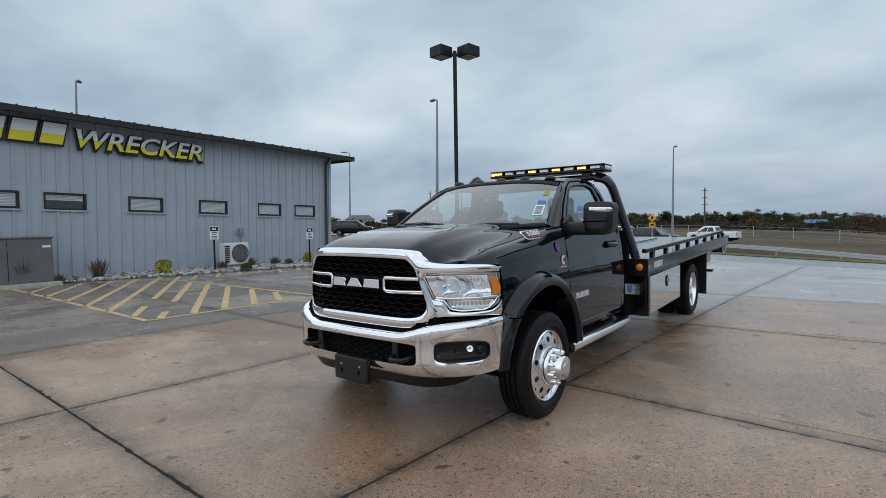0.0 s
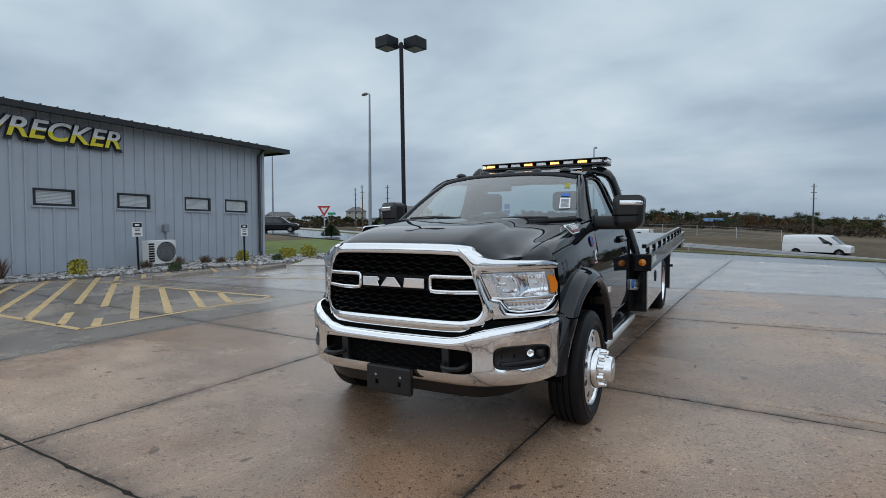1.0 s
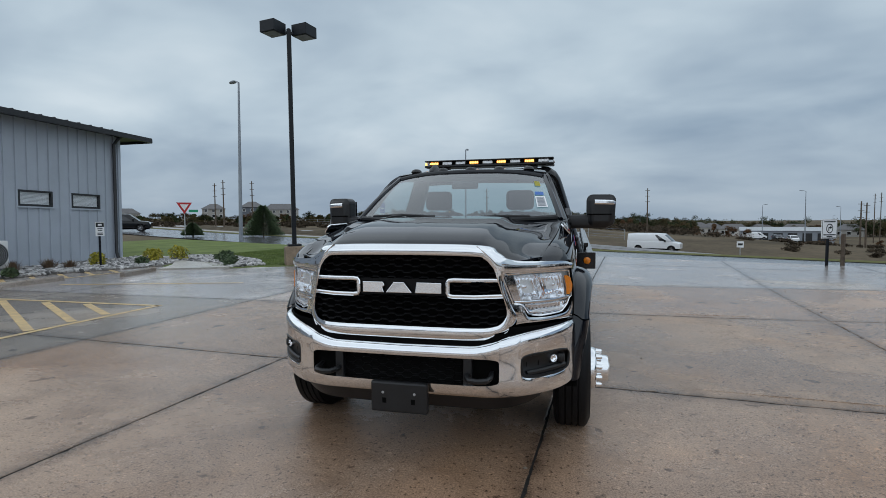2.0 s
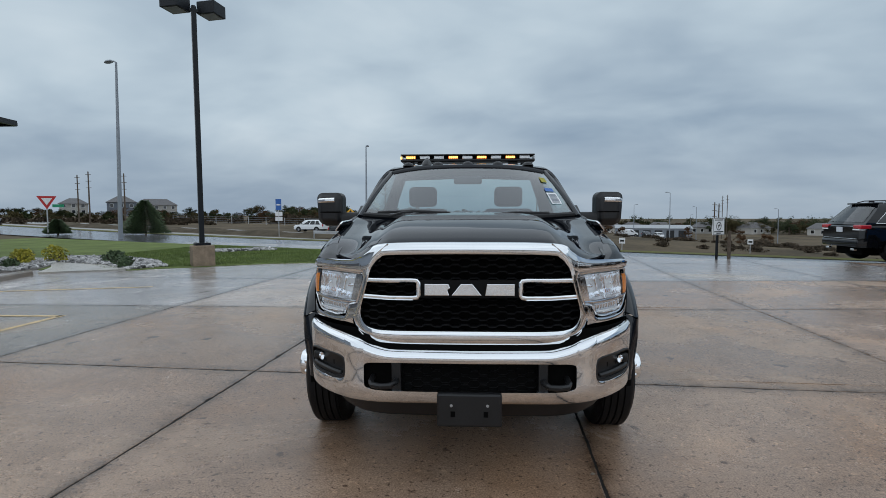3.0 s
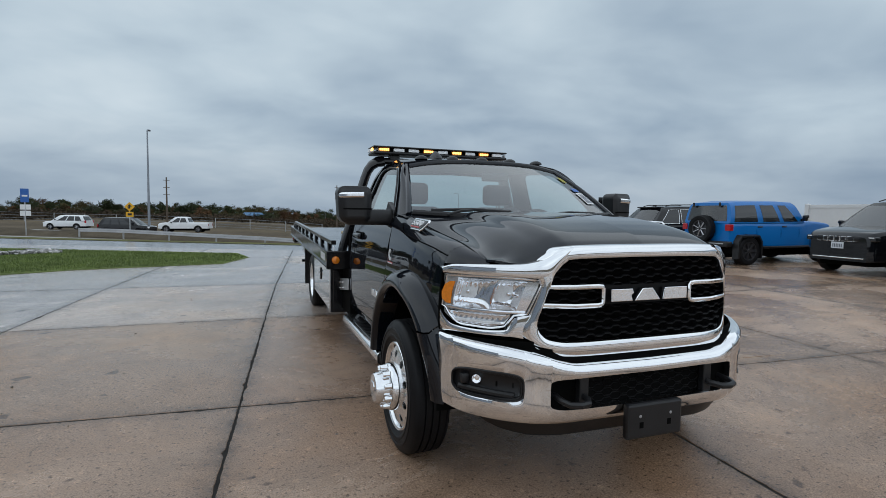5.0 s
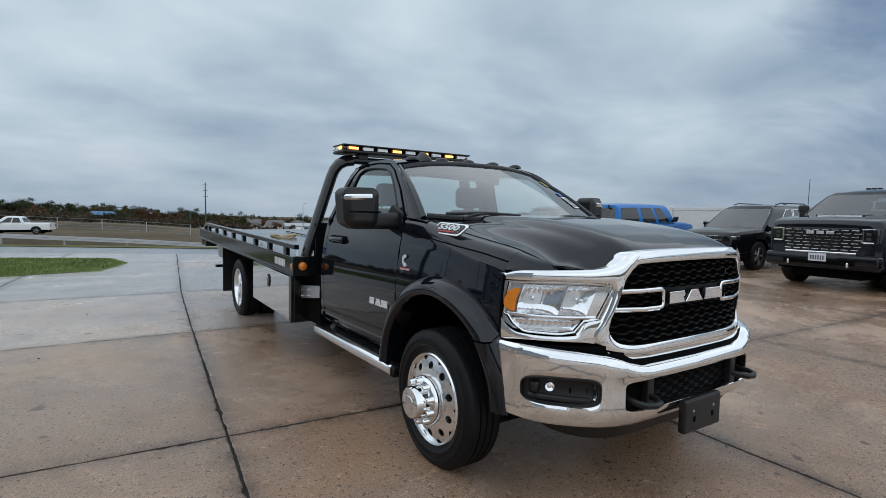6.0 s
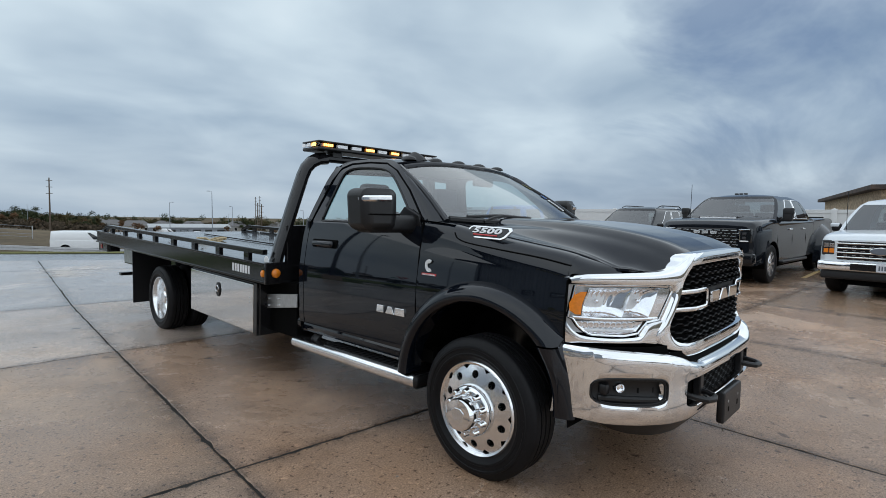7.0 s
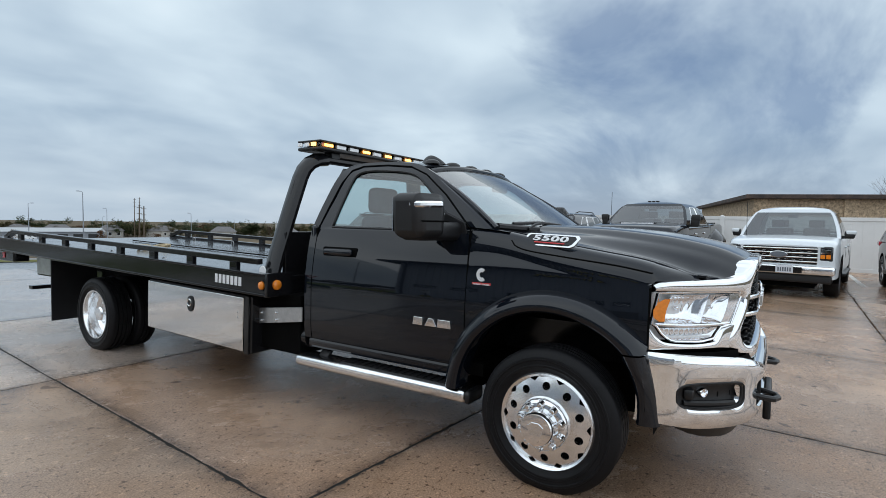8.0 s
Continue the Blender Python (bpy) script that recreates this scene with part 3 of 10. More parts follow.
def build_slabs():
    gap = 0.0048
    rnd = random.Random(17)
    for i in range(len(ALONG) - 1):
        for j in range(len(ACROSS) - 1):
            p = [slab_corner(i, j), slab_corner(i + 1, j), slab_corner(i + 1, j + 1), slab_corner(i, j + 1)]
            cx, cy = sum(q[0] for q in p) / 4, sum(q[1] for q in p) / 4
            p = [(q[0] + (gap if q[0] < cx else -gap), q[1] + (1.2 * gap if q[1] < cy else -1.2 * gap)) for q in p]
            if cy > 11:
                p = clip(p, (0.5, 1.0, 0.5 * 3.0 + 15.4 - 0.1))
            p = [q for k, q in enumerate(p) if math.hypot(q[0] - p[k - 1][0], q[1] - p[k - 1][1]) > 0.3]
            if len(p) < 3:
                continue
            grey = (cy > 7.9 and cx < 10) or (cx < -4.8 and cy > 4.4)
            dark = cx < -4.8 and cy < 4.4
            # farther slabs take the base with the sheen painted in
            pale = cy > 4.4 and cx < 0.9
            near = math.hypot(cx, cy + 2) < 8
            part("concrete_slab", ragged_slab(p, rnd, 0.05 if near else 0.2), M["slab_grey"] if grey else M["slab_dark"] if dark else M["slab_mid"] if pale else M["slab"], pavement, smooth=False)


build_slabs()

# crumbs of grit and leaf scattered over the lot
crumb_rnd = random.Random(23)
verts, faces = [], []
for k in range(1500):
    x, y = crumb_rnd.uniform(-8, 10), crumb_rnd.uniform(-5.5, 8)
    s = crumb_rnd.uniform(0.003, 0.008) if k % 12 else crumb_rnd.uniform(0.008, 0.018)
    a = crumb_rnd.uniform(0, 6.28)
    h = s * crumb_rnd.uniform(0.3, 0.9)
    o = len(verts)
    for j in range(4):
        r = s * crumb_rnd.uniform(0.7, 1.3)
        verts.append((x + r * math.cos(a + j * 1.57), y + r * 0.7 * math.sin(a + j * 1.57), lot_z(x) - 0.001))
    verts.append((x + crumb_rnd.uniform(-0.3, 0.3) * s, y, lot_z(x) + h))
    faces += [(o, o + 1, o + 4), (o + 1, o + 2, o + 4), (o + 2, o + 3, o + 4), (o + 3, o, o + 4)]
me = bpy.data.meshes.new("grit")
me.from_pydata(verts, [], faces)
me.materials.append(M["crumb"])
tagged(new("grit", me), "scattered dark and pale crumbs of grit and leaf", "grit", kind="stuff")


# ---- painted lines ----
def paint_strip(p, q, w, material):
    p, q = Vector((*p, 0)), Vector((*q, 0))
    d = (q - p).normalized()
    s = Vector((-d.y, d.x, 0)) * w / 2
    bm = bmesh.new()
    n = max(2, int((q - p).length / 0.15))
    rnd = random.Random(int(p.x * 100 + q.y * 10))

    def at(u, v):
        wob = (rnd.random() - 0.5) * 0.012
        c = p + (q - p) * u + s * (2 * v - 1) * (1 + wob)
        return (c.x, c.y, 0.004 + lot_z(c.x))
    add_grid(bm, at, lin(0, 1, n), (0, 1))
    return bm


marking = tagged(new("road_marking"), "worn yellow hatched access aisle painted on the concrete", "road marking", kind="structure")
HX0, HX1, HY0, HY1, LEAN = -13.35, -5.9, 0.18, 3.5, 0.61
for p, q in (((HX0 - 0.2, HY0 + 0.05), (HX1, HY0 - 0.04)), ((HX1, HY0 - 0.04), (HX1 + 0.1, HY1 + 0.05)), ((-11.9, HY1), (HX1 + 0.1, HY1)), ((-11.6, HY1 + 0.06), (-11.0, 8.9)), ((-10.2, 5.4), (-6.3, 6.5))):
    part("stripe", paint_strip(p, q, 0.10, M["yellow"]), M["yellow"], marking)
for x0 in (-12.0, -10.85, -9.62, -8.55, -7.48, -6.5, -5.65, -4.75, -3.83, -2.83, -1.92):
    # diagonal bars; the western ones run on to the stones, the others stop at the aisle's border
    x1 = max(HX0, x0 - (HY1 + 0.6 - HY0) / LEAN) if x0 < -6.4 else x0 - (HY1 - 0.12 - HY0) / LEAN
    xs = min(x0, HX1 - 0.06)
    p, q = (xs, HY0 + (x0 - xs) * LEAN), (x1, HY0 + (x0 - x1) * LEAN)
    if x0 in (-6.5, -5.65):
        # worn through in the middle
        m0, m1 = (0.16, 0.30) if x0 < -6 else (0.12, 0.34)
        cut = [(p[0] + (q[0] - p[0]) * m, p[1] + (q[1] - p[1]) * m) for m in (m0, m1)]
        part("stripe", paint_strip(p, cut[0], 0.12, M["yellow"]), M["yellow"], marking)
        p = cut[1]
    part("stripe", paint_strip(p, q, 0.12, M["yellow"]), M["yellow"], marking)
for k in range(7):
    y = 3.78 + 0.68 * k
    x = -11.6 + 0.1 * (y - 3.5)
    part("stripe", paint_strip((x, y), (x - 1.2, y + 0.75), 0.11, M["yellow"]), M["yellow"], marking)
stall = tagged(new("stall_marking"), "worn white stall line painted on the concrete", "road marking", kind="structure")
part("stripe", paint_strip((12.6, -2.9), (16.2, -2.95), 0.11, M["white_line"]), M["white_line"], stall)
part("stripe", paint_strip((12.2, 0.55), (16.2, 0.55), 0.11, M["yellow"]), M["yellow"], stall)

# ---- roads ----
xs_road = [-160, -120, -90] + [-75 + 4 * k for k in range(38)] + [90]
ribbon("road", xs_road, lambda x: max(road_near(x), road_far(x) - 60) if x < -1 else min(road_near(x), road_far(x) - 1.2) - 0.8, road_far, -0.03, M["asphalt"], "wet grey frontage road beside the lot")
ribbon("ramp_road", xs_road, lambda x: road_far(x) + 3.2, lambda x: road_far(x) + 14.5, -0.04, M["highway"], "pale concrete ramp road beyond the grass verge", cols=5)
ribbon("highway", xs_road, lambda x: road_far(x) + 24, lambda x: road_far(x) + 36, -0.05, M["highway"], "pale concrete highway in the distance", cols=5)
def bank(x, v):
    y = road_far(x) + 22.0 + 5.0 * v
    return (x, y, ground_z(x, y) - 0.06 + 0.62 * math.sin(math.pi * v) * (0.8 + 0.2 * math.sin(0.7 * x)))


bm = bmesh.new()
add_grid(bm, bank, [-75 + 2.0 * k for k in range(51)], lin(0, 1, 7))
tagged(link_mesh("bank", bm, M["bank"]), "low bank of dead brown weeds behind the guard rail", "bank", kind="structure")
ribbon("verge", xs_road, lambda x: road_far(x) + 0.02, lambda x: road_far(x) + 3.2, -0.015, M["verge"], "strip of grass verge between two roads", "structure", "grass", cols=4)

# ---- lawn ----
LAWN = [(-11.6, 9.6), (-8.8, 9.5), (-5.7, 11.42), (-2.6, 12.2), (-1.95, 14.1), (-2.3, 15.8), (-24, 26.5), (-60, 44.4), (-60, 30), (-22, 16)]


def in_poly(x, y, poly):
    c = False
    for (x0, y0), (x1, y1) in zip(poly, poly[1:] + poly[:1]):
        if (y0 > y) != (y1 > y) and x < x0 + (y - y0) / (y1 - y0) * (x1 - x0):
            c = not c
    return c


lawn = tagged(link_mesh("lawn", prism(LAWN, -0.2, 0.012), M["grass"]), "wet green lawn between the lot and the road", "lawn", kind="structure")


def grass_blades(name, poly, count, h, seed, dens_near=None, label=""):
    rnd = random.Random(seed)
    xs, ys = [p[0] for p in poly], [p[1] for p in poly]
    verts, faces = [], []
    while len(faces) < count:
        x, y = rnd.uniform(min(xs), max(xs)), rnd.uniform(min(ys), max(ys))
        if not in_poly(x, y, poly):
            continue
        a, hh, w = rnd.uniform(0, 6.28), h * rnd.uniform(0.5, 1.3), 0.012
        dx, dy = math.cos(a) * w, math.sin(a) * w
        lx, ly = rnd.uniform(-0.03, 0.03), rnd.uniform(-0.03, 0.03)
        i = len(verts)
        verts += [(x - dx, y - dy, 0.0), (x + dx, y + dy, 0.0), (x + lx, y + ly, hh)]
        faces.append((i, i + 1, i + 2))
    me = bpy.data.meshes.new(name)
    me.from_pydata(verts, [], faces)
    me.materials.append(M["blade"])
    return tagged(new(name, me), label, "grass", kind="stuff")


grass_blades("grass", [(-9.5, 9.6), (-5.7, 11.45), (-2.6, 12.25), (-2.0, 14.1), (-2.4, 15.6), (-12, 20.5), (-13, 13)], 45000, 0.055, 3, label="short wet grass blades on the lawn")

# ---- planted gravel bed by the building ----
BED = [(-15.0, -8), (-14.3, -8), (-14.2, 0.6), (-13.75, 2.0), (-13.2, 3.6), (-12.8, 5.1), (-12.35, 7.2), (-11.7, 8.8), (-11.3, 9.6), (-12.6, 12.6), (-15.0, 13)]
tagged(link_mesh("gravel_bed", prism(BED, -0.2, 0.03), M["soil"]), "bed of pale river stones along the building wall", "planting bed", kind="structure")
BED2 = [(-8.9, 9.55), (-8.3, 10.4), (-9.6, 12.0), (-11.9, 13.4), (-13.5, 13.4), (-12.3, 11.5), (-10.2, 10.6)]
tagged(link_mesh("gravel_bed", prism(BED2, -0.2, 0.03), M["soil"]), "curved bed of pale river stones beside the path", "planting bed", kind="structure")
PATHP = [(-10.5, 8.65), (-8.85, 9.5), (-10.3, 10.7), (-12.2, 11.9), (-12.9, 12.6), (-13.6, 12.4), (-12.0, 10.9), (-11.2, 9.9)]
tagged(link_mesh("path", prism(PATHP, -0.2, 0.04), M["walkc"]), "pale concrete footpath curving past the building", "path", kind="structure")


def stones(name, poly, count, seed, label, size=(0.035, 0.085)):
    """Loose stones, each a small lumpy block with its own turn."""
    rnd = random.Random(seed)
    xs, ys = [p[0] for p in poly], [p[1] for p in poly]
    base = bmesh.new()
    bmesh.ops.create_icosphere(base, subdivisions=1, radius=1)
    bv, bf = [v.co.copy() for v in base.verts], [[v.index for v in f.verts] for f in base.faces]
    base.free()
    verts, faces = [], []
    n = 0
    while n < count:
        x, y = rnd.uniform(min(xs), max(xs)), rnd.uniform(min(ys), max(ys))
        if not in_poly(x, y, poly):
            continue
        s = rnd.uniform(*size)
        m = Matrix.LocRotScale((x, y, 0.03 + s * 0.25), Euler((rnd.uniform(-0.5, 0.5), rnd.uniform(-0.5, 0.5), rnd.uniform(0, 6.3))), (s * rnd.uniform(0.9, 1.5), s, s * rnd.uniform(0.45, 0.8)))
        o = len(verts)
        verts += [m @ (v * rnd.uniform(0.82, 1.12)) for v in bv]
        faces += [[o + k for k in f] for f in bf]
        n += 1
    me = bpy.data.meshes.new(name)
    me.from_pydata(verts, [], faces)
    me.materials.append(M["stone"])
    return tagged(new(name, me), label, "stones", kind="stuff")


stones("river_stones", [(-14.9, -4), (-14.3, -4), (-14.2, 0.6), (-13.75, 2.0), (-13.2, 3.6), (-12.8, 5.1), (-12.35, 7.2), (-11.75, 8.8), (-11.4, 9.5), (-12.6, 12.4), (-14.9, 12.6)], 7500, 5, "loose pale grey and brown river stones")
stones("river_stones", BED2, 2200, 6, "loose pale river stones beside the path")
stones("river_stones", [(-10.2, 15.2), (-7.6, 16.9), (-8.1, 17.6), (-10.6, 16.0)], 420, 7, "row of pale flat stones in the lawn", (0.05, 0.11))


# ---- plants ----
def leaf_card(rnd, c, s):
    a, b = rnd.uniform(0, 6.28), rnd.uniform(-1.2, 1.2)
    d = Vector((math.cos(a) * math.cos(b), math.sin(a) * math.cos(b), math.sin(b)))
    e = d.orthogonal().normalized()
    return [c - d * s, c + e * s * 0.45, c + d * s, c - e * s * 0.45]


def shrub(name, at, r, h, material, label, seed, leaves=420, leaf=0.045):
    rnd = random.Random(seed)
    ob = empty(name, at)
    bm = bmesh.new()
    for k in range(9):
        a = rnd.uniform(0, 6.28)
        add_tube(bm, [(0, 0, -0.02), (math.cos(a) * r * 0.4, math.sin(a) * r * 0.4, h * 0.45), (math.cos(a) * r * 0.75, math.sin(a) * r * 0.75, h * rnd.uniform(0.6, 0.95))], [0.012, 0.008, 0.003], 5)
    part("stem", bm, M["bark"], ob)
    verts, faces = [], []
    for k in range(leaves):
        a, q, zz = rnd.uniform(0, 6.28), rnd.random() ** 0.5, rnd.random()
        lump = 0.75 + 0.35 * math.sin(3 * a + seed) * math.cos(2 * a)
        rr = r * q * lump * math.sqrt(max(0.05, 1 - (zz - 0.35) ** 2 * 1.9))
        c = Vector((math.cos(a) * rr, math.sin(a) * rr, 0.03 + h * zz * (0.75 + 0.3 * lump)))
        o = len(verts)
        verts += leaf_card(rnd, c, leaf * rnd.uniform(0.6, 1.4))
        faces.append((o, o + 1, o + 2, o + 3))
    me = bpy.data.meshes.new("foliage")
    me.from_pydata(verts, [], faces)
    me.materials.append(material)
    f = new("foliage", me)
    f.parent = ob
    return tagged(ob, label, "shrub", "shrubs by the building")


def dry_grass(at, r, h, seed, n=260):
    rnd = random.Random(seed)
    verts, faces = [], []
    for k in range(n):
        a, q = rnd.uniform(0, 6.28), rnd.random()
        b = Vector((math.cos(a) * 0.1 * q, math.sin(a) * 0.1 * q, 0))
        tip = Vector((math.cos(a) * r * q * 1.2, math.sin(a) * r * q * 1.2, h * rnd.uniform(0.5, 1.1)))
        mid = b.lerp(tip, 0.6) + Vector((0, 0, h * 0.12))
        s = Vector((-math.sin(a), math.cos(a), 0)) * 0.006
        o = len(verts)
        verts += [b - s, b + s, mid + s, mid - s, tip]
        faces += [(o, o + 1, o + 2, o + 3), (o + 3, o + 2, o + 4)]
    me = bpy.data.meshes.new("dry_grass_tuft")
    me.from_pydata(verts, [], faces)
    me.materials.append(M["shrub_brown"])
    ob = new("dry_grass_tuft", me)
    ob.location = at
    return tagged(ob, "dry brown ornamental grass tuft in river stones", "ornamental grass", "grass tufts by the building")


for k, (x, y, r, h) in enumerate([(-13.7, 3.95, 0.34, 0.42), (-13.2, 9.1, 0.3, 0.38), (-12.6, 10.6, 0.36, 0.4), (-12.3, 11.5, 0.42, 0.45), (-13.2, 11.4, 0.3, 0.35)]):
    shrub("shrub", (x, y, 0.03), r, h, M["shrub_yellow"], "low rounded yellow-green shrub in river stones", 20 + k)
for k, (x, y, r, h) in enumerate([(-12.6, 6.1, 0.22, 0.2), (-10.6, 11.6, 0.4, 0.2), (-9.6, 10.6, 0.36, 0.2), (-9.1, 9.85, 0.22, 0.16), (-11.3, 12.6, 0.35, 0.22), (-12.2, 9.7, 0.25, 0.2)]):
    shrub("shrub", (x, y, 0.03), r, h, M["shrub_green"], "low dark green ground-cover shrub in river stones", 40 + k)
for k, (x, y, r, h) in enumerate([(-14.0, -0.3, 0.4, 0.75), (-13.9, 0.55, 0.45, 0.8), (-13.8, 1.3, 0.22, 0.25), (-14.1, 2.35, 0.38, 0.6), (-13.7, 5.9, 0.25, 0.3), (-13.75, 7.0, 0.28, 0.34), (-13.6, 7.9, 0.3, 0.32), (-13.2, 8.2, 0.22, 0.26), (-14.1, -1.6, 0.4, 0.7)]):
    dry_grass((x, y, 0.02), r, h, 60 + k)


# ---- building ----
building = empty("building", (-14.9, 6.0, 0.10))
building.matrix_world = pose(-14.9, 6.0, 0.10, -1.35, 0, 0)
tagged(building, "long grey metal-sided commercial building with narrow windows", "building")
WALL_H, Y0, Y1, DEEP = 4.41, -16.0, 5.62, 14.0
WIN_Z = 1.82
WIN = [(c, WIN_Z) for c in (-7.92, -5.75, -4.17, -1.98, 0.28, 2.57, 4.25)]
WW, WH = 1.05, 0.485


RIB = 0.335


def siding_profile(y):
    """A narrow raised rib on flat pans."""
    k = y / RIB - round(y / RIB)
    return 0.042 if abs(k) < 0.066 else 0.0


def siding(y0, y1, z0, z1):
    bm = bmesh.new()
    ys = {y0, y1}
    for k in range(math.floor(y0 / RIB), math.ceil(y1 / RIB) + 1):
        for f in (-0.086, -0.065, 0.065, 0.086):
            y = (k + f) * RIB
            if y0 < y < y1:
                ys.add(y)
    add_grid(bm, lambda y, z: (siding_profile(y), y, z), sorted(ys), (z0, z1))
    return bm


ys = [Y0]
for c, b in WIN:
    ys += [c - WW / 2, c + WW / 2]
ys.append(Y1)
for i in range(len(ys) - 1):
    a, b = ys[i], ys[i + 1]
    if i % 2:
        part("siding_panel", siding(a, b, -0.3, WIN_Z), M["siding"], building, angle=15)
        part("siding_panel", siding(a, b, WIN_Z + WH, WALL_H), M["siding"], building, angle=15)
    else:
        part("siding_panel", siding(a, b, -0.3, WALL_H), M["siding"], building, angle=15)
part("inner_wall", box(-0.9, -0.8, Y0, Y1, 0, WALL_H), M["interior"], building)
part("end_wall", box(-DEEP, -0.01, Y1 - 0.2, Y1, 0, WALL_H), M["siding"], building)
part("back_wall", box(-DEEP, -DEEP + 0.2, Y0, Y1 - 0.2, 0, WALL_H), M["siding"], building)
part("end_wall", box(-DEEP, -0.01, Y0, Y0 + 0.2, 0, WALL_H), M["siding"], building)
roof = part("roof", box(-DEEP - 0.5, 0.5, Y0 - 0.5, Y1 + 0.95, WALL_H, WALL_H + 0.07), M["trim_dark"], building, "dark standing-seam metal roof with an overhang")
part("fascia", box(0.5, 0.53, Y0 - 0.5, Y1 + 0.97, WALL_H - 0.08, WALL_H + 0.10), M["trim_dark"], building)
part("fascia", box(-DEEP - 0.5, 0.5, Y1 + 0.95, Y1 + 0.98, WALL_H - 0.08, WALL_H + 0.10), M["trim_dark"], building)
for k in range(52):
    y = Y0 + 0.41 * k
    part("roof_seam", box(-DEEP - 0.4, 0.5, y - 0.018, y + 0.018, WALL_H + 0.07, WALL_H + 0.135), M["trim_dark"], building)
part("corner_trim", box(-0.05, 0.05, Y1 - 0.10, Y1 + 0.01, 0, WALL_H - 0.02), M["siding"], building)
part("downspout", tube([(0.42, Y1 - 0.32, WALL_H - 0.05), (0.3, Y1 - 0.32, WALL_H - 0.12), (0.09, Y1 - 0.30, WALL_H - 0.3), (0.085, Y1 - 0.28, 0.3), (0.16, Y1 - 0.28, 0.1)], 0.055, 8), M["trim_dark"], building, "black metal downspout")
part("gutter", sq_tube([(0.56, Y0 - 0.4, WALL_H - 0.03), (0.56, Y1 + 0.9, WALL_H - 0.03)], 0.09, 0.1), M["trim_dark"], building)
for c, b in WIN:
    w = part("window", box(-0.06, -0.045, c - WW / 2 + 0.05, c + WW / 2 - 0.05, b + 0.05, b + WH - 0.05), M["tint"], building, "narrow dark window with white blinds")
    fr = bmesh.new()
    for a0, a1, b0, b1 in ((c - WW / 2, c + WW / 2, b, b + 0.055), (c - WW / 2, c + WW / 2, b + WH - 0.055, b + WH), (c - WW / 2, c - WW / 2 + 0.055, b + 0.055, b + WH - 0.055), (c + WW / 2 - 0.055, c + WW / 2, b + 0.055, b + WH - 0.055)):
        add_box(fr, -0.08, 0.035, a0, a1, b0, b1, 0.004, 1)
    part("frame", fr, M["trim_dark"], w)
    part("pane", box(-0.022, -0.018, c - WW / 2 + 0.05, c + WW / 2 - 0.05, b + 0.05, b + WH - 0.05), M["lens"], w)
    part("sill", box(0.0, 0.06, c - WW / 2 - 0.05, c + WW / 2 + 0.05, b - 0.05, b - 0.004, 0.004, 1), M["siding"], w)
    for k in range(9):
        z = b + 0.07 + 0.04 * k
        if z < b + WH - 0.07 and not (c == -4.17 and k < 5):
            part("blind_slat", box(-0.043, -0.036, c - WW / 2 + 0.07, c + WW / 2 - 0.07, z, z + 0.034), M["vinyl"], w)

# raised sign letters on the wall: dark backing, faces white above and yellow below
sign = empty("wall_sign")
sign.parent = building
sign.matrix_parent_inverse = Matrix.Identity(4)
sign.name = "sign_letters"


def sign_letters(bm, yc, zc, width, height):
    xs = [v.co.x for v in bm.verts]
    yy = [v.co.y for v in bm.verts]
    sx, sy = width / (max(xs) - min(xs)), height / (max(yy) - min(yy))
    cx, cy = (max(xs) + min(xs)) / 2, (max(yy) + min(yy)) / 2
    for v in bm.verts:
        v.co = Vector((0.16 + v.co.z, yc + (v.co.x - cx) * sx, zc + (v.co.y - cy) * sy))
    bmesh.ops.recalc_face_normals(bm, faces=bm.faces)
    bmesh.ops.bisect_plane(bm, geom=list(bm.verts) + list(bm.edges) + list(bm.faces), plane_co=(0, 0, zc - 0.02), plane_no=(0, 0, 1))
    for f in bm.faces:
        front = f.normal.x > 0.5
        f.material_index = (1 if f.calc_center_median().z > zc - 0.02 else 0) if front else 2


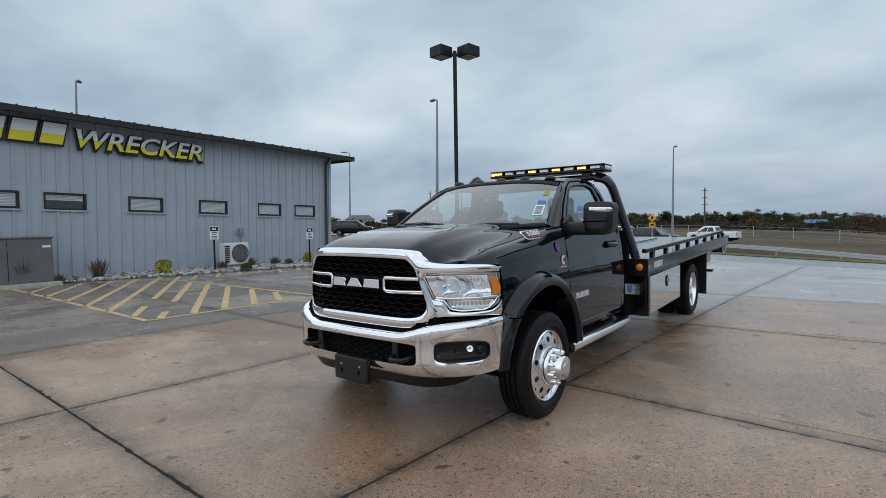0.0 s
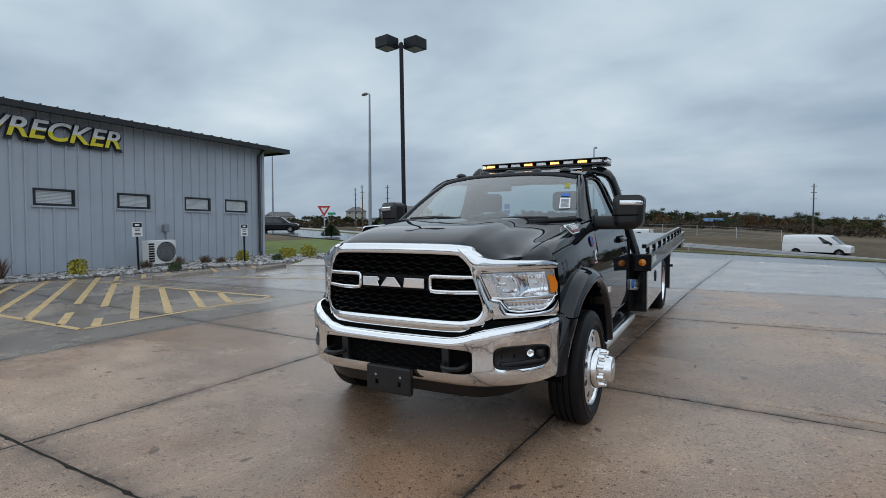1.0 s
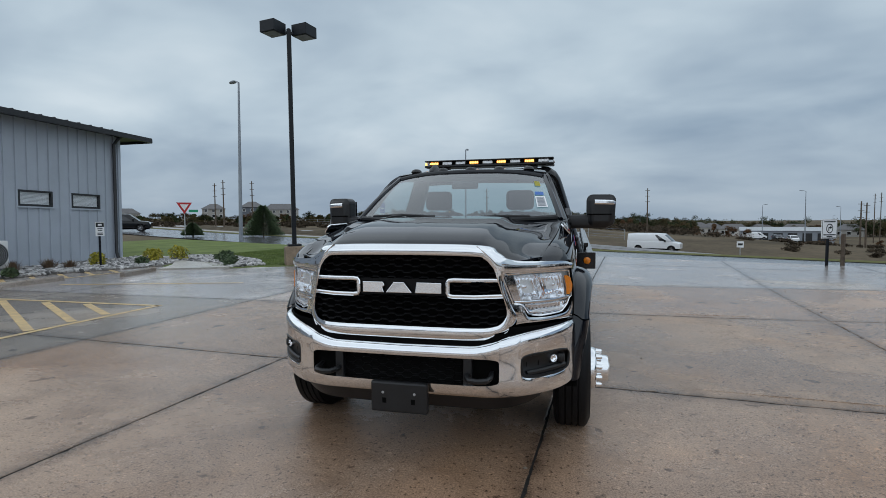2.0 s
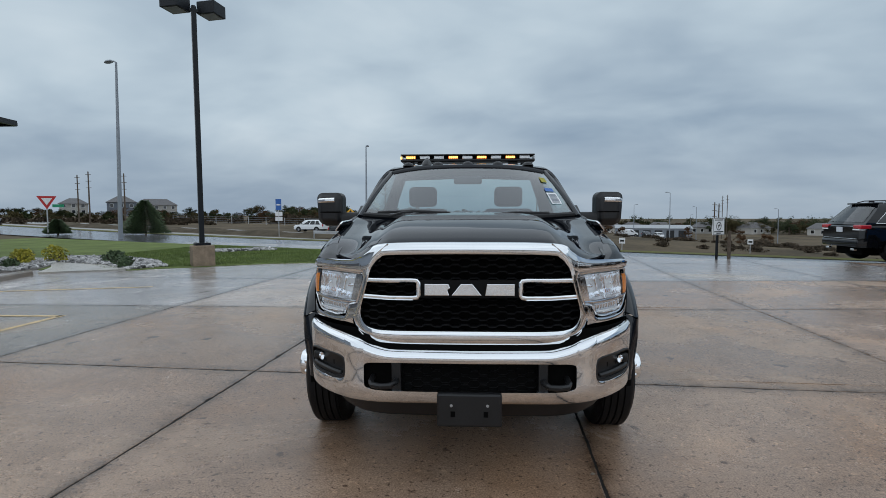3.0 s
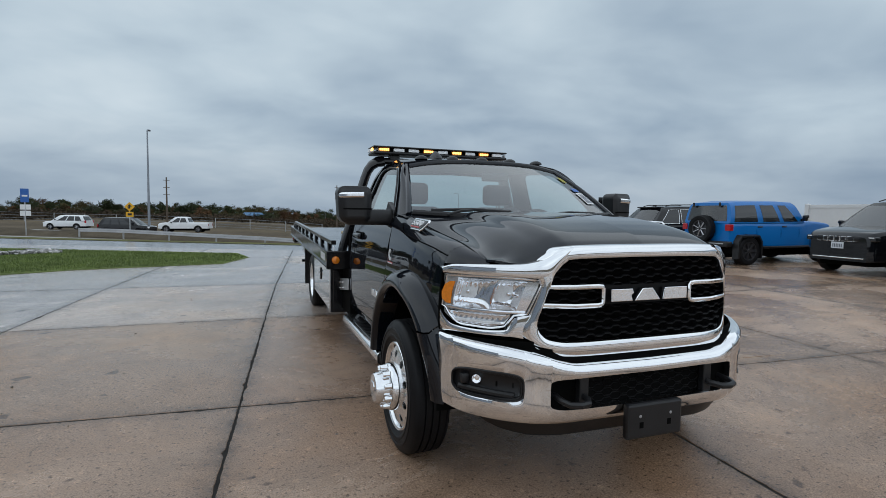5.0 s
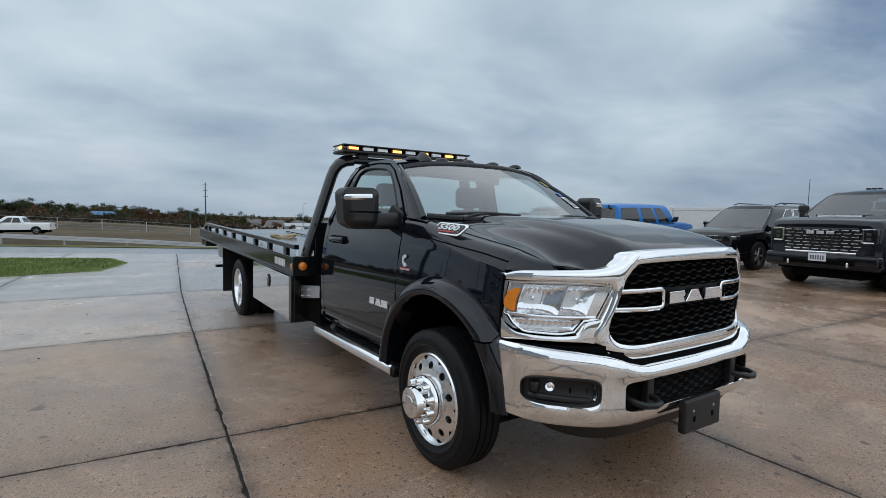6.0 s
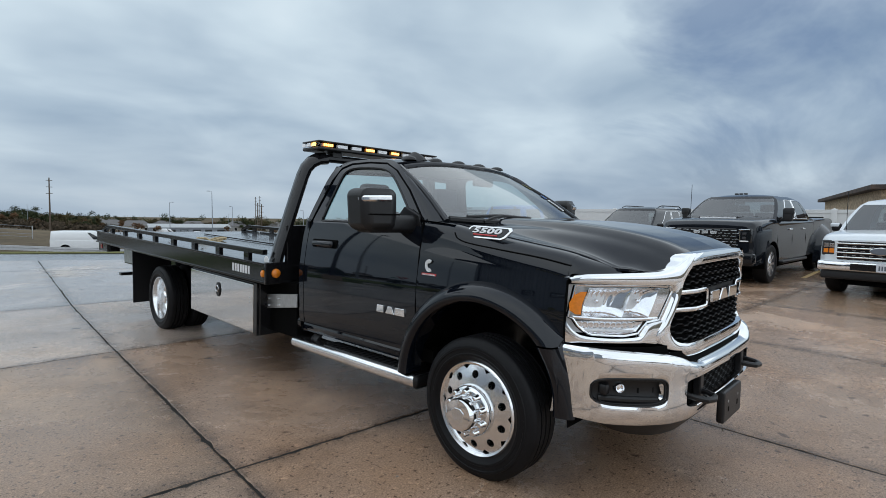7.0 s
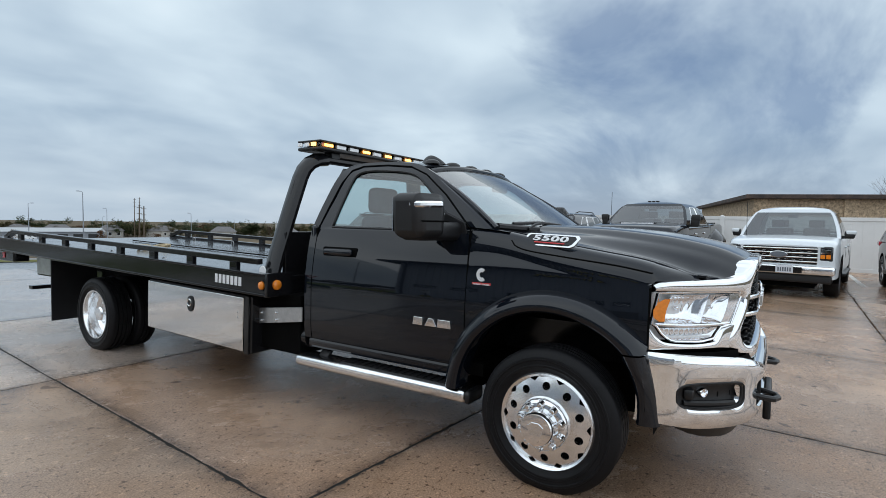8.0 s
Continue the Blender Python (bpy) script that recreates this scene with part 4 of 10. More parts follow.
SIGN_MATS = [M["letter_face"], M["letter_white"], M["trim_dark"]]
bm = text_mesh("WRECKER", 0.6, 0.06, 0.25, 0.012)
sign_letters(bm, -2.06, 3.90, 3.72, 0.54)
part("lettering", bm, SIGN_MATS, sign, "raised italic letters, white above and yellow below", smooth=False)
bm = text_mesh("WRECKER", 0.6, 0.06, 0.25, 0.035)
sign_letters(bm, -2.04, 3.87, 3.86, 0.66)
for v in bm.verts:
    v.co.x = 0.10 + (v.co.x - 0.16) * 0.8
for f in bm.faces:
    f.material_index = 2
part("letter_backing", bm, SIGN_MATS, sign, smooth=False)
for k in range(4):
    # the name before it, as plain slanted blocks
    yc = -4.47 - 0.68 * k
    for grow, x0, x1 in ((0.05, 0.06, 0.13), (0.0, 0.13, 0.19)):
        bm = bmesh.new()
        hw, hh, sl = 0.27 + grow, 0.29 + grow, 0.06
        q = [(-hw - sl, -hh), (hw - sl, -hh), (hw + sl, hh), (-hw + sl, hh)]
        lo = [bm.verts.new((x0, yc + a, 3.94 + b)) for a, b in q]
        hi = [bm.verts.new((x1, yc + a, 3.94 + b)) for a, b in q]
        bm.faces.new(lo[::-1])
        bm.faces.new(hi)
        for i in range(4):
            bm.faces.new((lo[i], lo[(i + 1) % 4], hi[(i + 1) % 4], hi[i]))
        bmesh.ops.recalc_face_normals(bm, faces=bm.faces)
        if grow == 0:
            bmesh.ops.bisect_plane(bm, geom=list(bm.verts) + list(bm.edges) + list(bm.faces), plane_co=(0, 0, 3.92), plane_no=(0, 0, 1))
            for f in bm.faces:
                f.material_index = (1 if f.calc_center_median().z > 3.92 else 0) if f.normal.x > 0.5 else 2
        else:
            for f in bm.faces:
                f.material_index = 2
        part("letter_block", bm, SIGN_MATS, sign, smooth=False)

# ---- things by the building ----
ac = tagged(empty("air_conditioner", (-14.0, 6.53, 0.10)), "white outdoor air-conditioner unit with a round fan grille", "air conditioner")
part("body", box(-0.17, 0.17, -0.46, 0.46, 0.06, 0.80, 0.02), M["white_plastic"], ac)
bm = bmesh.new()
for k in range(7):
    r = 0.05 + 0.045 * k
    add_lathe(bm, [(r - 0.005, 0.172), (r - 0.005, 0.186), (r + 0.005, 0.186), (r + 0.005, 0.172)], 32, m=Matrix.Translation((0, 0.12, 0.43)))
for k in range(24):
    a = math.pi * k / 12
    add_tube(bm, [(0.18, 0.12 + 0.04 * math.cos(a), 0.43 + 0.04 * math.sin(a)), (0.18, 0.12 + 0.32 * math.cos(a + 0.3), 0.43 + 0.32 * math.sin(a + 0.3))], 0.004, 4)
part("fan_grille", bm, M["rail_grey"], ac, "round grey wire fan grille")
part("fan_opening", lathe([(0.0, 0.171), (0.325, 0.171)], 32, m=Matrix.Translation((0, 0.12, 0.43))), M["dark_gap"], ac)
for k in range(8):
    part("louvre", box(0.168, 0.18, -0.45, -0.27, 0.14 + 0.075 * k, 0.19 + 0.075 * k), M["dark_gap"], ac)
for s in (-0.34, 0.34):
    part("foot", box(-0.2, 0.2, s - 0.03, s + 0.03, -0.03, 0.06), M["rail_grey"], ac)
conduit = tagged(empty("conduit_box", (-14.84, 7.3, 0.1)), "small grey electrical box on the wall with a conduit", "electrical box")
part("box", box(0.0, 0.12, -0.09, 0.09, 1.05, 1.3, 0.01), M["pole_grey"], conduit)
part("pipe", tube([(0.05, 0, 0.0), (0.05, 0, 1.05)], 0.02, 8), M["pole_grey"], conduit)
cab_t = tagged(empty("utility_cabinet", (-14.1, 0.22, 0.02)), "dull grey metal utility cabinet on a low pad", "utility cabinet")
part("body", box(-0.45, 0.45, -0.95, 0.95, 0.08, 1.22, 0.02), M["cabinet"], cab_t)
part("lid", box(-0.48, 0.48, -0.98, 0.98, 1.22, 1.27, 0.015), M["cabinet"], cab_t)
part("pad", box(-0.6, 0.6, -1.1, 1.1, -0.05, 0.08, 0.02), M["walkc"], cab_t)
part("door_seam", box(0.45, 0.455, -0.005, 0.005, 0.15, 1.16), M["dark_gap"], cab_t)
part("warning_label", box(0.45, 0.454, 0.72, 0.9, 0.98, 1.04), M["paper"], cab_t)


def stall_sign(x, y, z=0.02):
    s = tagged(empty("parking_sign", (x, y, z)), "small white and black parking sign on a dark post", "sign", "parking signs")
    part("post", box(-0.02, 0.02, -0.02, 0.02, -0.05, 1.36), M["pole_black"], s)
    part("panel", box(0.02, 0.026, -0.15, 0.15, 1.04, 1.46, 0.003, 1), M["sign_white"], s)
    bm = box(0.027, 0.029, -0.135, 0.135, 1.31, 1.44)
    part("symbol_field", bm, M["sign_black"], s)
    part("symbol", box(0.030, 0.032, -0.07, 0.06, 1.35, 1.4), M["sign_white"], s)
    for z, w in ((1.26, 0.085), (1.21, 0.075), (1.13, 0.09), (1.09, 0.09)):
        part("text_bar", box(0.027, 0.029, -w, w, z - 0.012, z + 0.012), M["sign_black"], s)


stall_sign(-13.2, 5.36)
stall_sign(-12.7, 8.75, -0.08)


def wheel_stop(x, y, length, rz):
    s = tagged(empty("wheel_stop", (x, y, 0.0), rz), "worn concrete wheel stop bar on the pavement", "wheel stop", "wheel stops")
    bm = bmesh.new()
    q = [(-0.075, 0.0), (0.075, 0.0), (0.062, 0.09), (0.04, 0.12), (-0.04, 0.12), (-0.062, 0.09)]
    rings = []
    for t, k in ((-1, 0.9), (-0.97, 1), (0.97, 1), (1, 0.9)):
        rings.append([bm.verts.new((a * k, t * length / 2, b * k)) for a, b in q])
    for a, b in zip(rings, rings[1:]):
        for i in range(6):
            bm.faces.new((a[i], a[(i + 1) % 6], b[(i + 1) % 6], b[i]))
    bm.faces.new(rings[0])
    bm.faces.new(rings[-1][::-1])
    bmesh.ops.recalc_face_normals(bm, faces=bm.faces)
    part("bar", bm, M["slab_dark"], s)
    for e in (-0.3, 0.3):
        part("pin", lathe([(0.0, 0.128), (0.015, 0.126), (0.015, 0.11)], 10, "Z", Matrix.Translation((0, e * length, 0))), M["rail_grey"], s)


wheel_stop(-10.9, 5.2, 1.75, 2)
wheel_stop(-10.3, 7.7, 1.5, 15)

# ---- twin lot lamp on a plinth ----
# uprights lean a little against the lot, which falls towards the south
LEAN_X = -1.4
lamp = tagged(empty("lot_lamp"), "tall black twin-head lot lamp on a square concrete plinth", "lamp post")
lamp.matrix_world = pose(-7.46, 10.78, 0.0, LEAN_X, 0, 36)
part("plinth", box(-0.29, 0.29, -0.29, 0.29, -0.1, 0.58, 0.03), M["plinth"], lamp, "stained brown concrete plinth")
part("base_plate", box(-0.2, 0.2, -0.2, 0.2, 0.58, 0.65, 0.01), M["pole_black"], lamp)
part("pole", box(-0.065, 0.065, -0.065, 0.065, 0.65, 7.18, 0.01), M["pole_black"], lamp)
part("cap", lathe([(0.0, 7.24), (0.05, 7.23), (0.07, 7.2), (0.07, 7.17)], 12, "Z"), M["pole_black"], lamp)
for k in range(4):
    a = radians(45 + 90 * k)
    part("anchor_bolt", lathe([(0.0, 0.69), (0.018, 0.685), (0.02, 0.65)], 8, "Z", Matrix.Translation((0.22 * math.cos(a), 0.22 * math.sin(a), 0))), M["rail_grey"], lamp)
for s in (-1, 1):
    part("arm", box(min(s * 0.06, s * 0.2), max(s * 0.06, s * 0.2), -0.04, 0.04, 7.06, 7.14), M["pole_black"], lamp)
    turn = Matrix.Translation((s * 0.46, 0, 0)) @ pose(0, 0, 0, 0, 0, 45)
    bm = bmesh.new()
    # a square box, open below, with a recessed lens
    add_box(bm, -0.27, 0.27, -0.27, 0.27, 7.02, 7.36, 0.012, 2)
    bmesh.ops.transform(bm, matrix=turn, verts=bm.verts)
    hd = part("head", bm, M["pole_black"], lamp, "square black lamp head", smooth=False)
    bm = box(-0.22, 0.22, -0.22, 0.22, 7.008, 7.019, 0.004, 1)
    bmesh.ops.transform(bm, matrix=turn, verts=bm.verts)
    part("diffuser", bm, M["cabinet"], hd)


# ---- street furniture beyond the lot ----
def cobra_lamp(x, y, h, aim, label="tall grey road lamp with a cobra head", thick=1.0):
    z = ground_z(x, y)
    s = tagged(empty("street_lamp"), label, "street lamp", "road lamps")
    s.matrix_world = pose(0, 0, 0, LEAN_X, 0, 0) @ pose(0, 0, 0, 0, 0, aim)
    s.location = (x, y, z)
    small = 1.0 if h > 8 else 0.5
    part("pole", tube([(0, 0, -0.3), (0, 0, h * 0.5), (0, 0, h)], [0.13 * thick, 0.10 * thick * small, 0.06 * thick * small], 10), M["pole_grey"], s)
    part("arm", tube([(0, 0, h), (0.25 * small, 0, h + 0.12 * small), (0.6 * small, 0, h + 0.16 * small)], 0.04 * thick * small, 8), M["pole_grey"], s)
    bm = bmesh.new()
    bmesh.ops.create_uvsphere(bm, u_segments=12, v_segments=8, radius=1)
    for v in bm.verts:
        v.co = Vector((0.85 + v.co.x * 0.42, v.co.y * 0.19, 0.17 + v.co.z * (0.12 if v.co.z > 0 else 0.07))) * small + Vector((0, 0, h))
    part("head", bm, M["pole_grey"], s)


for x, y, h, a in ((-20.45, 26.4, 10.3, 150), (-11.5, 56.5, 10.4, 90), (-40.4, 10.4, 11.7, 150), (-48.9, 44.2, 10.5, 200), (47.1, 118.7, 10.6, 180), (52.0, 159.7, 9.6, 0), (75.8, 171, 10.6, 180), (21, 171, 5.9, 90), (66.7, 153.8, 7.6, 0), (86.0, 143.5, 9.6, 180), (95.8, 136.8, 8.0, 180)):
    cobra_lamp(x, y, h, a)


def utility_pole(x, y, h):
    z = ground_z(x, y)
    s = tagged(empty("utility_pole", (x, y, z)), "weathered wooden utility pole with crossarms", "utility pole", "utility poles")
    part("pole", tube([(0, 0, -0.4), (0, 0, h)], [0.15, 0.09], 8), M["bark"], s)
    for k in range(3):
        part("crossarm", box(-0.45, 0.45, -0.04, 0.04, h - 0.5 - 1.1 * k, h - 0.42 - 1.1 * k), M["bark"], s)


for x, y, h in ((15.0, 107, 8.85), (-13.9, 86.5, 7.4), (87.0, 177.2, 14.5), (88.3, 176.6, 14.8), (46.5, 96, 7.5), (47.1, 95.6, 7.3), (-62, 80, 9), (-58, 83, 9), (-95, 70, 9), (-70, 88, 9)):
    utility_pole(x, y, h)


def road_sign(x, y, kind, h, label):
    z = ground_z(x, y)
    az = math.degrees(math.atan2(-x, y + 3.0))
    s = tagged(empty("road_sign", (x, y, z), az), label, "road sign", "road signs")
    part("post", box(-0.04, 0.04, 0.0, 0.06, -0.3, h), M["rail_grey"], s)
    face = pose(0, -0.01, 0, 90, 0, 0)
    if kind == "diamond":
        part("panel", slab_poly([(0, h - 0.05), (0.42, h + 0.37), (0, h + 0.79), (-0.42, h + 0.37)], 0.01, face), M["sign_yellow"], s, "yellow diamond warning panel")
        part("symbol", slab_poly([(-0.15, h + 0.2), (0.05, h + 0.2), (0.05, h + 0.38), (0.17, h + 0.38), (0, h + 0.6), (-0.17, h + 0.38), (-0.07, h + 0.38), (-0.07, h + 0.3), (-0.15, h + 0.3)], 0.01, pose(0, -0.025, 0, 90, 0, 0)), M["sign_black"], s)
        part("speed_panel", slab_poly([(-0.3, h - 0.55), (0.3, h - 0.55), (0.3, h - 0.1), (-0.3, h - 0.1)], 0.01, face), M["sign_yellow"], s)
        part("text_bar", slab_poly([(-0.16, h - 0.42), (0.16, h - 0.42), (0.16, h - 0.22), (-0.16, h - 0.22)], 0.01, pose(0, -0.025, 0, 90, 0, 0)), M["sign_black"], s)
    elif kind == "yield":
        part("panel", slab_poly([(0, h - 0.5), (0.55, h + 0.4), (-0.55, h + 0.4)], 0.01, face), M["sign_red"], s, "red and white triangular yield panel")
        part("inner_panel", slab_poly([(0, h - 0.22), (0.3, h + 0.26), (-0.3, h + 0.26)], 0.006, pose(0, -0.022, 0, 90, 0, 0)), M["sign_white"], s)
        part("street_name", slab_poly([(0.3, h - 0.35), (0.95, h - 0.35), (0.95, h - 0.15), (0.3, h - 0.15)], 0.01, pose(0, 0.08, 0, 90, 0, 0)), M["sign_green"], s)
    elif kind == "tall":
        part("panel", slab_poly([(-0.3, h - 0.3), (0.3, h - 0.3), (0.3, h + 0.9), (-0.3, h + 0.9)], 0.01, face), M["sign_blue"], s, "blue rectangular route panel")
        for k in range(2):
            for q in (-0.36, 0.04):
                part("route_shield", slab_poly([(q, h - 1.5 + 0.55 * k), (q + 0.36, h - 1.5 + 0.55 * k), (q + 0.36, h - 1.05 + 0.55 * k), (q, h - 1.05 + 0.55 * k)], 0.01, face), M["sign_white"], s)
        part("text_bar", slab_poly([(-0.2, h + 0.2), (0.2, h + 0.2), (0.2, h + 0.34), (-0.2, h + 0.34)], 0.01, pose(0, -0.025, 0, 90, 0, 0)), M["sign_white"], s)
    else:
        part("panel", slab_poly([(-0.3, h - 0.6), (0.3, h - 0.6), (0.3, h), (-0.3, h)], 0.01, face), M["sign_white"], s)
        part("text_bar", slab_poly([(-0.2, h - 0.4), (0.2, h - 0.4), (0.2, h - 0.2), (-0.2, h - 0.2)], 0.01, pose(0, -0.025, 0, 90, 0, 0)), M["sign_black"], s)


road_sign(-12.2, 51.3, "diamond", 2.35, "yellow diamond warning sign with a speed panel")
road_sign(-28.2, 30.4, "yield", 2.2, "red and white yield sign on a steel post")
road_sign(-20.6, 53.1, "tall", 3.2, "blue route sign with white shields below")
road_sign(16.5, 52, "plain", 1.6, "small white road sign on a post")
road_sign(34, 60, "plain", 1.6, "small white road sign on a post")

# no-right-turn sign at the lot's exit
ns = tagged(empty("no_turn_sign", (7.65, 12.55, 0.0), 33), "white no-right-turn sign on a thin black post", "sign")
part("post", box(-0.03, 0.03, 0.0, 0.05, -0.1, 1.30), M["pole_black"], ns)
part("panel", box(-0.30, 0.30, -0.022, -0.004, 0.80, 1.32, 0.004, 1), M["sign_white"], ns)
bm = bmesh.new()
for x0, x1, z0, z1 in ((-0.285, 0.285, 0.812, 0.824), (-0.285, 0.285, 1.296, 1.308), (-0.285, -0.273, 0.824, 1.296), (0.273, 0.285, 0.824, 1.296)):
    add_box(bm, x0, x1, -0.026, -0.0225, z0, z1)
part("border", bm, M["sign_black"], ns)
bm = bmesh.new()
add_lathe(bm, [(0.105, -0.006), (0.105, 0.0), (0.13, 0.0), (0.13, -0.006)], 32, "Z", pose(0, -0.026, 1.07, 90, 0, 0), closed=True)
part("ban_ring", bm, M["sign_black"], ns)
part("arrow", slab_poly([(-0.045, -0.07), (-0.015, -0.07), (-0.015, 0.015), (0.028, 0.015), (0.028, -0.02), (0.085, 0.028), (0.028, 0.077), (0.028, 0.042), (-0.045, 0.042)], 0.004, pose(0, -0.025, 1.07, 90, 0, 0)), M["sign_black"], ns)
for z, w in ((1.255, 0.21), (0.90, 0.23), (0.855, 0.11)):
    part("text_bar", box(-w, w, -0.028, -0.023, z - 0.014, z + 0.014), M["sign_black"], ns)
wp = tagged(empty("wooden_post", (8.05, 12.66, 0.0), 33), "weathered brown wooden post beside the exit sign", "post")
part("shaft", box(-0.04, 0.04, -0.04, 0.04, -0.1, 0.92, 0.012, 2), M["bark"], wp)


# ---- guard rail and wire fence along the highway ----
def rail_line(name, fx, x0, x1, step, h, label, beams, mesh_z=(), thick=0.06):
    s = tagged(new(name), label, "guard rail" if beams else "fence")
    xs = []
    x = x0
    while x <= x1:
        xs.append(x)
        x += step
    for x in xs:
        y = fx(x)
        z = ground_z(x, y)
        part("post", box(x - thick, x + thick, y - thick, y + thick, z - 0.4, z + h), M["rail_grey"], s)
    for zz, hh in beams:
        for k in (-1, 1):
            # a folded rail: two proud ridges with a hollow between
            part("beam", sq_tube([(x, fx(x) - 0.1, ground_z(x, fx(x)) + zz + k * hh * 0.28) for x in xs], 0.08, hh * 0.44), M["rail_light"], s)
        part("beam_web", sq_tube([(x, fx(x) - 0.07, ground_z(x, fx(x)) + zz) for x in xs], 0.02, hh * 0.3), M["rail_grey"], s)
    for zz in mesh_z:
        part("wire", sq_tube([(x, fx(x), ground_z(x, fx(x)) + zz) for x in xs], 0.035, 0.035), M["pole_grey"], s)
    return s


rail_line("guard_rail", lambda x: road_far(x) + 21.3, -16, 24, 3.8, 0.72, "galvanised steel guard rail beside the highway", [(0.6, 0.3)])
rail_line("wire_fence", lambda x: road_far(x) + 60.0, -72, 12, 5.0, 1.45, "grey rail fence with steel posts beyond the highway", [], (0.15, 0.5, 0.95, 1.4), 0.045)


# ---- trees ----
def tree_mesh(seed, h, spread, leaf_mat, leaves, bare=0.0):
    rnd = random.Random(seed)
    bm = bmesh.new()
    tips = []
    add_tube(bm, [(0, 0, -0.3), (0.05, 0, h * 0.3), (0.0, 0.05, h * 0.62), (0.05, 0, h * 0.85)], [h * 0.028, h * 0.02, h * 0.012, h * 0.004], 6)
    for k in range(9):
        a, z = rnd.uniform(0, 6.28), h * rnd.uniform(0.22, 0.7)
        l = spread * rnd.uniform(0.6, 1.05)
        e = Vector((math.cos(a) * l, math.sin(a) * l, z + h * rnd.uniform(0.1, 0.28)))
        add_tube(bm, [(0, 0, z), (e.x * 0.5, e.y * 0.5, z + (e.z - z) * 0.65), e], [h * 0.011, h * 0.007, h * 0.002], 5)
        tips += [e, Vector((e.x * 0.55, e.y * 0.55, z + (e.z - z) * 0.7))]
    tips.append(Vector((0, 0, h * 0.9)))
    tips.append(Vector((0, 0, h * 0.7)))
    verts, faces = [], []
    for k in range(leaves):
        c = rnd.choice(tips)
        g = Vector((rnd.gauss(0, 1), rnd.gauss(0, 1), rnd.gauss(0, 0.8))) * spread * 0.16
        o = len(verts)
        verts += leaf_card(rnd, c + g, h * 0.024 * rnd.uniform(0.6, 1.5))
        faces.append((o, o + 1, o + 2, o + 3))
    me = bpy.data.meshes.new("crown")
    me.from_pydata(verts, [], faces)
    me.materials.append(leaf_mat)
    return bm, me


def make_tree(seed, h, spread, leaf_mat, leaves, label):
    ob = tagged(empty("tree"), label, "tree", "trees in the distance")
    bm, me = tree_mesh(seed, h, spread, leaf_mat, leaves)
    part("trunk", bm, M["bark"], ob)
    if leaves:
        c = new("crown", me)
        c.parent = ob
    return ob


PROTO = [make_tree(1, 6.0, 2.4, M["leaf_green"], 2800, "dark green tree on the horizon"), make_tree(2, 5.0, 2.3, M["leaf_olive"], 2600, "olive autumn tree on the horizon"),
         make_tree(3, 4.6, 2.0, M["leaf_rust"], 2400, "rust-brown autumn tree on the horizon")]
tree_rnd = random.Random(11)
first = [True] * 3
for k in range(290):
    az = radians(-78 + 172 * (k + tree_rnd.uniform(-0.5, 0.5)) / 290)
    d = tree_rnd.uniform(135, 230) if az < 0.15 else tree_rnd.uniform(250, 280)
    x, y = math.sin(az) * d, math.cos(az) * d - 3
    i = tree_rnd.choice([0, 0, 0, 1, 1, 1, 2])
    s = tree_rnd.uniform(0.6, 1.15) * d / 180 * (0.6 if az < -0.4 else 0.8 if az > 0.15 else 1.0)
    m = Matrix.LocRotScale((x, y, ground_z(x, y) - 0.2), Euler((0, 0, tree_rnd.uniform(0, 6.28))), None)
    if first[i]:
        t, first[i] = PROTO[i], False
        t.matrix_world = m
    else:
        t = copy_thing(PROTO[i], m)
    t.scale = (s * 1.25, s * 1.25, s * 0.9)



def woods(name, az0, az1, d0, d1, count, h, material, seed, label, low=-20.0, leaf=(0.2, 0.42)):
    """A far belt of trees too many to count: each crown a cluster of leafy lobes over a skirt; lower west of the bearing given."""
    rnd = random.Random(seed)
    verts, faces = [], []

    def leafy(c, r, flat, n):
        for k in range(n):
            d = Vector((rnd.gauss(0, 1), rnd.gauss(0, 1), rnd.gauss(0, 1))).normalized() * r * rnd.random() ** 0.4
            o = len(verts)
            verts.extend(leaf_card(rnd, c + Vector((d.x, d.y, d.z * flat)), rnd.uniform(*leaf)))
            faces.append((o, o + 1, o + 2, o + 3))
    for _ in range(count):
        a, d = radians(rnd.uniform(az0, az1)), rnd.uniform(d0, d1)
        hh = h * (0.5 + 0.75 * rnd.random() ** 1.8) * (0.5 if a < radians(low) else 1.0)
        w = hh * (rnd.uniform(0.32, 0.6) if h > 3 else rnd.uniform(1.4, 3.2))
        x, y = math.sin(a) * d, math.cos(a) * d - 3
        base = Vector((x, y, ground_z(x, y)))
        leafy(base + Vector((0, 0, hh * 0.25)), w * 1.2, 0.22 * hh / w, 60)
        for k in range(5):
            t = rnd.random()
            q = Vector((rnd.gauss(0, 0.45), rnd.gauss(0, 0.45), 0)) * w * (1 - 0.55 * t)
            r = w * rnd.uniform(0.3, 0.5)
            leafy(base + q + Vector((0, 0, hh * (0.42 + 0.42 * t))), r, min(0.85, 0.3 * hh / r), 36)
    me = bpy.data.meshes.new(name)
    me.from_pydata(verts, [], faces)
    me.materials.append(material)
    return tagged(new(name, me), label, "woods", kind="stuff")


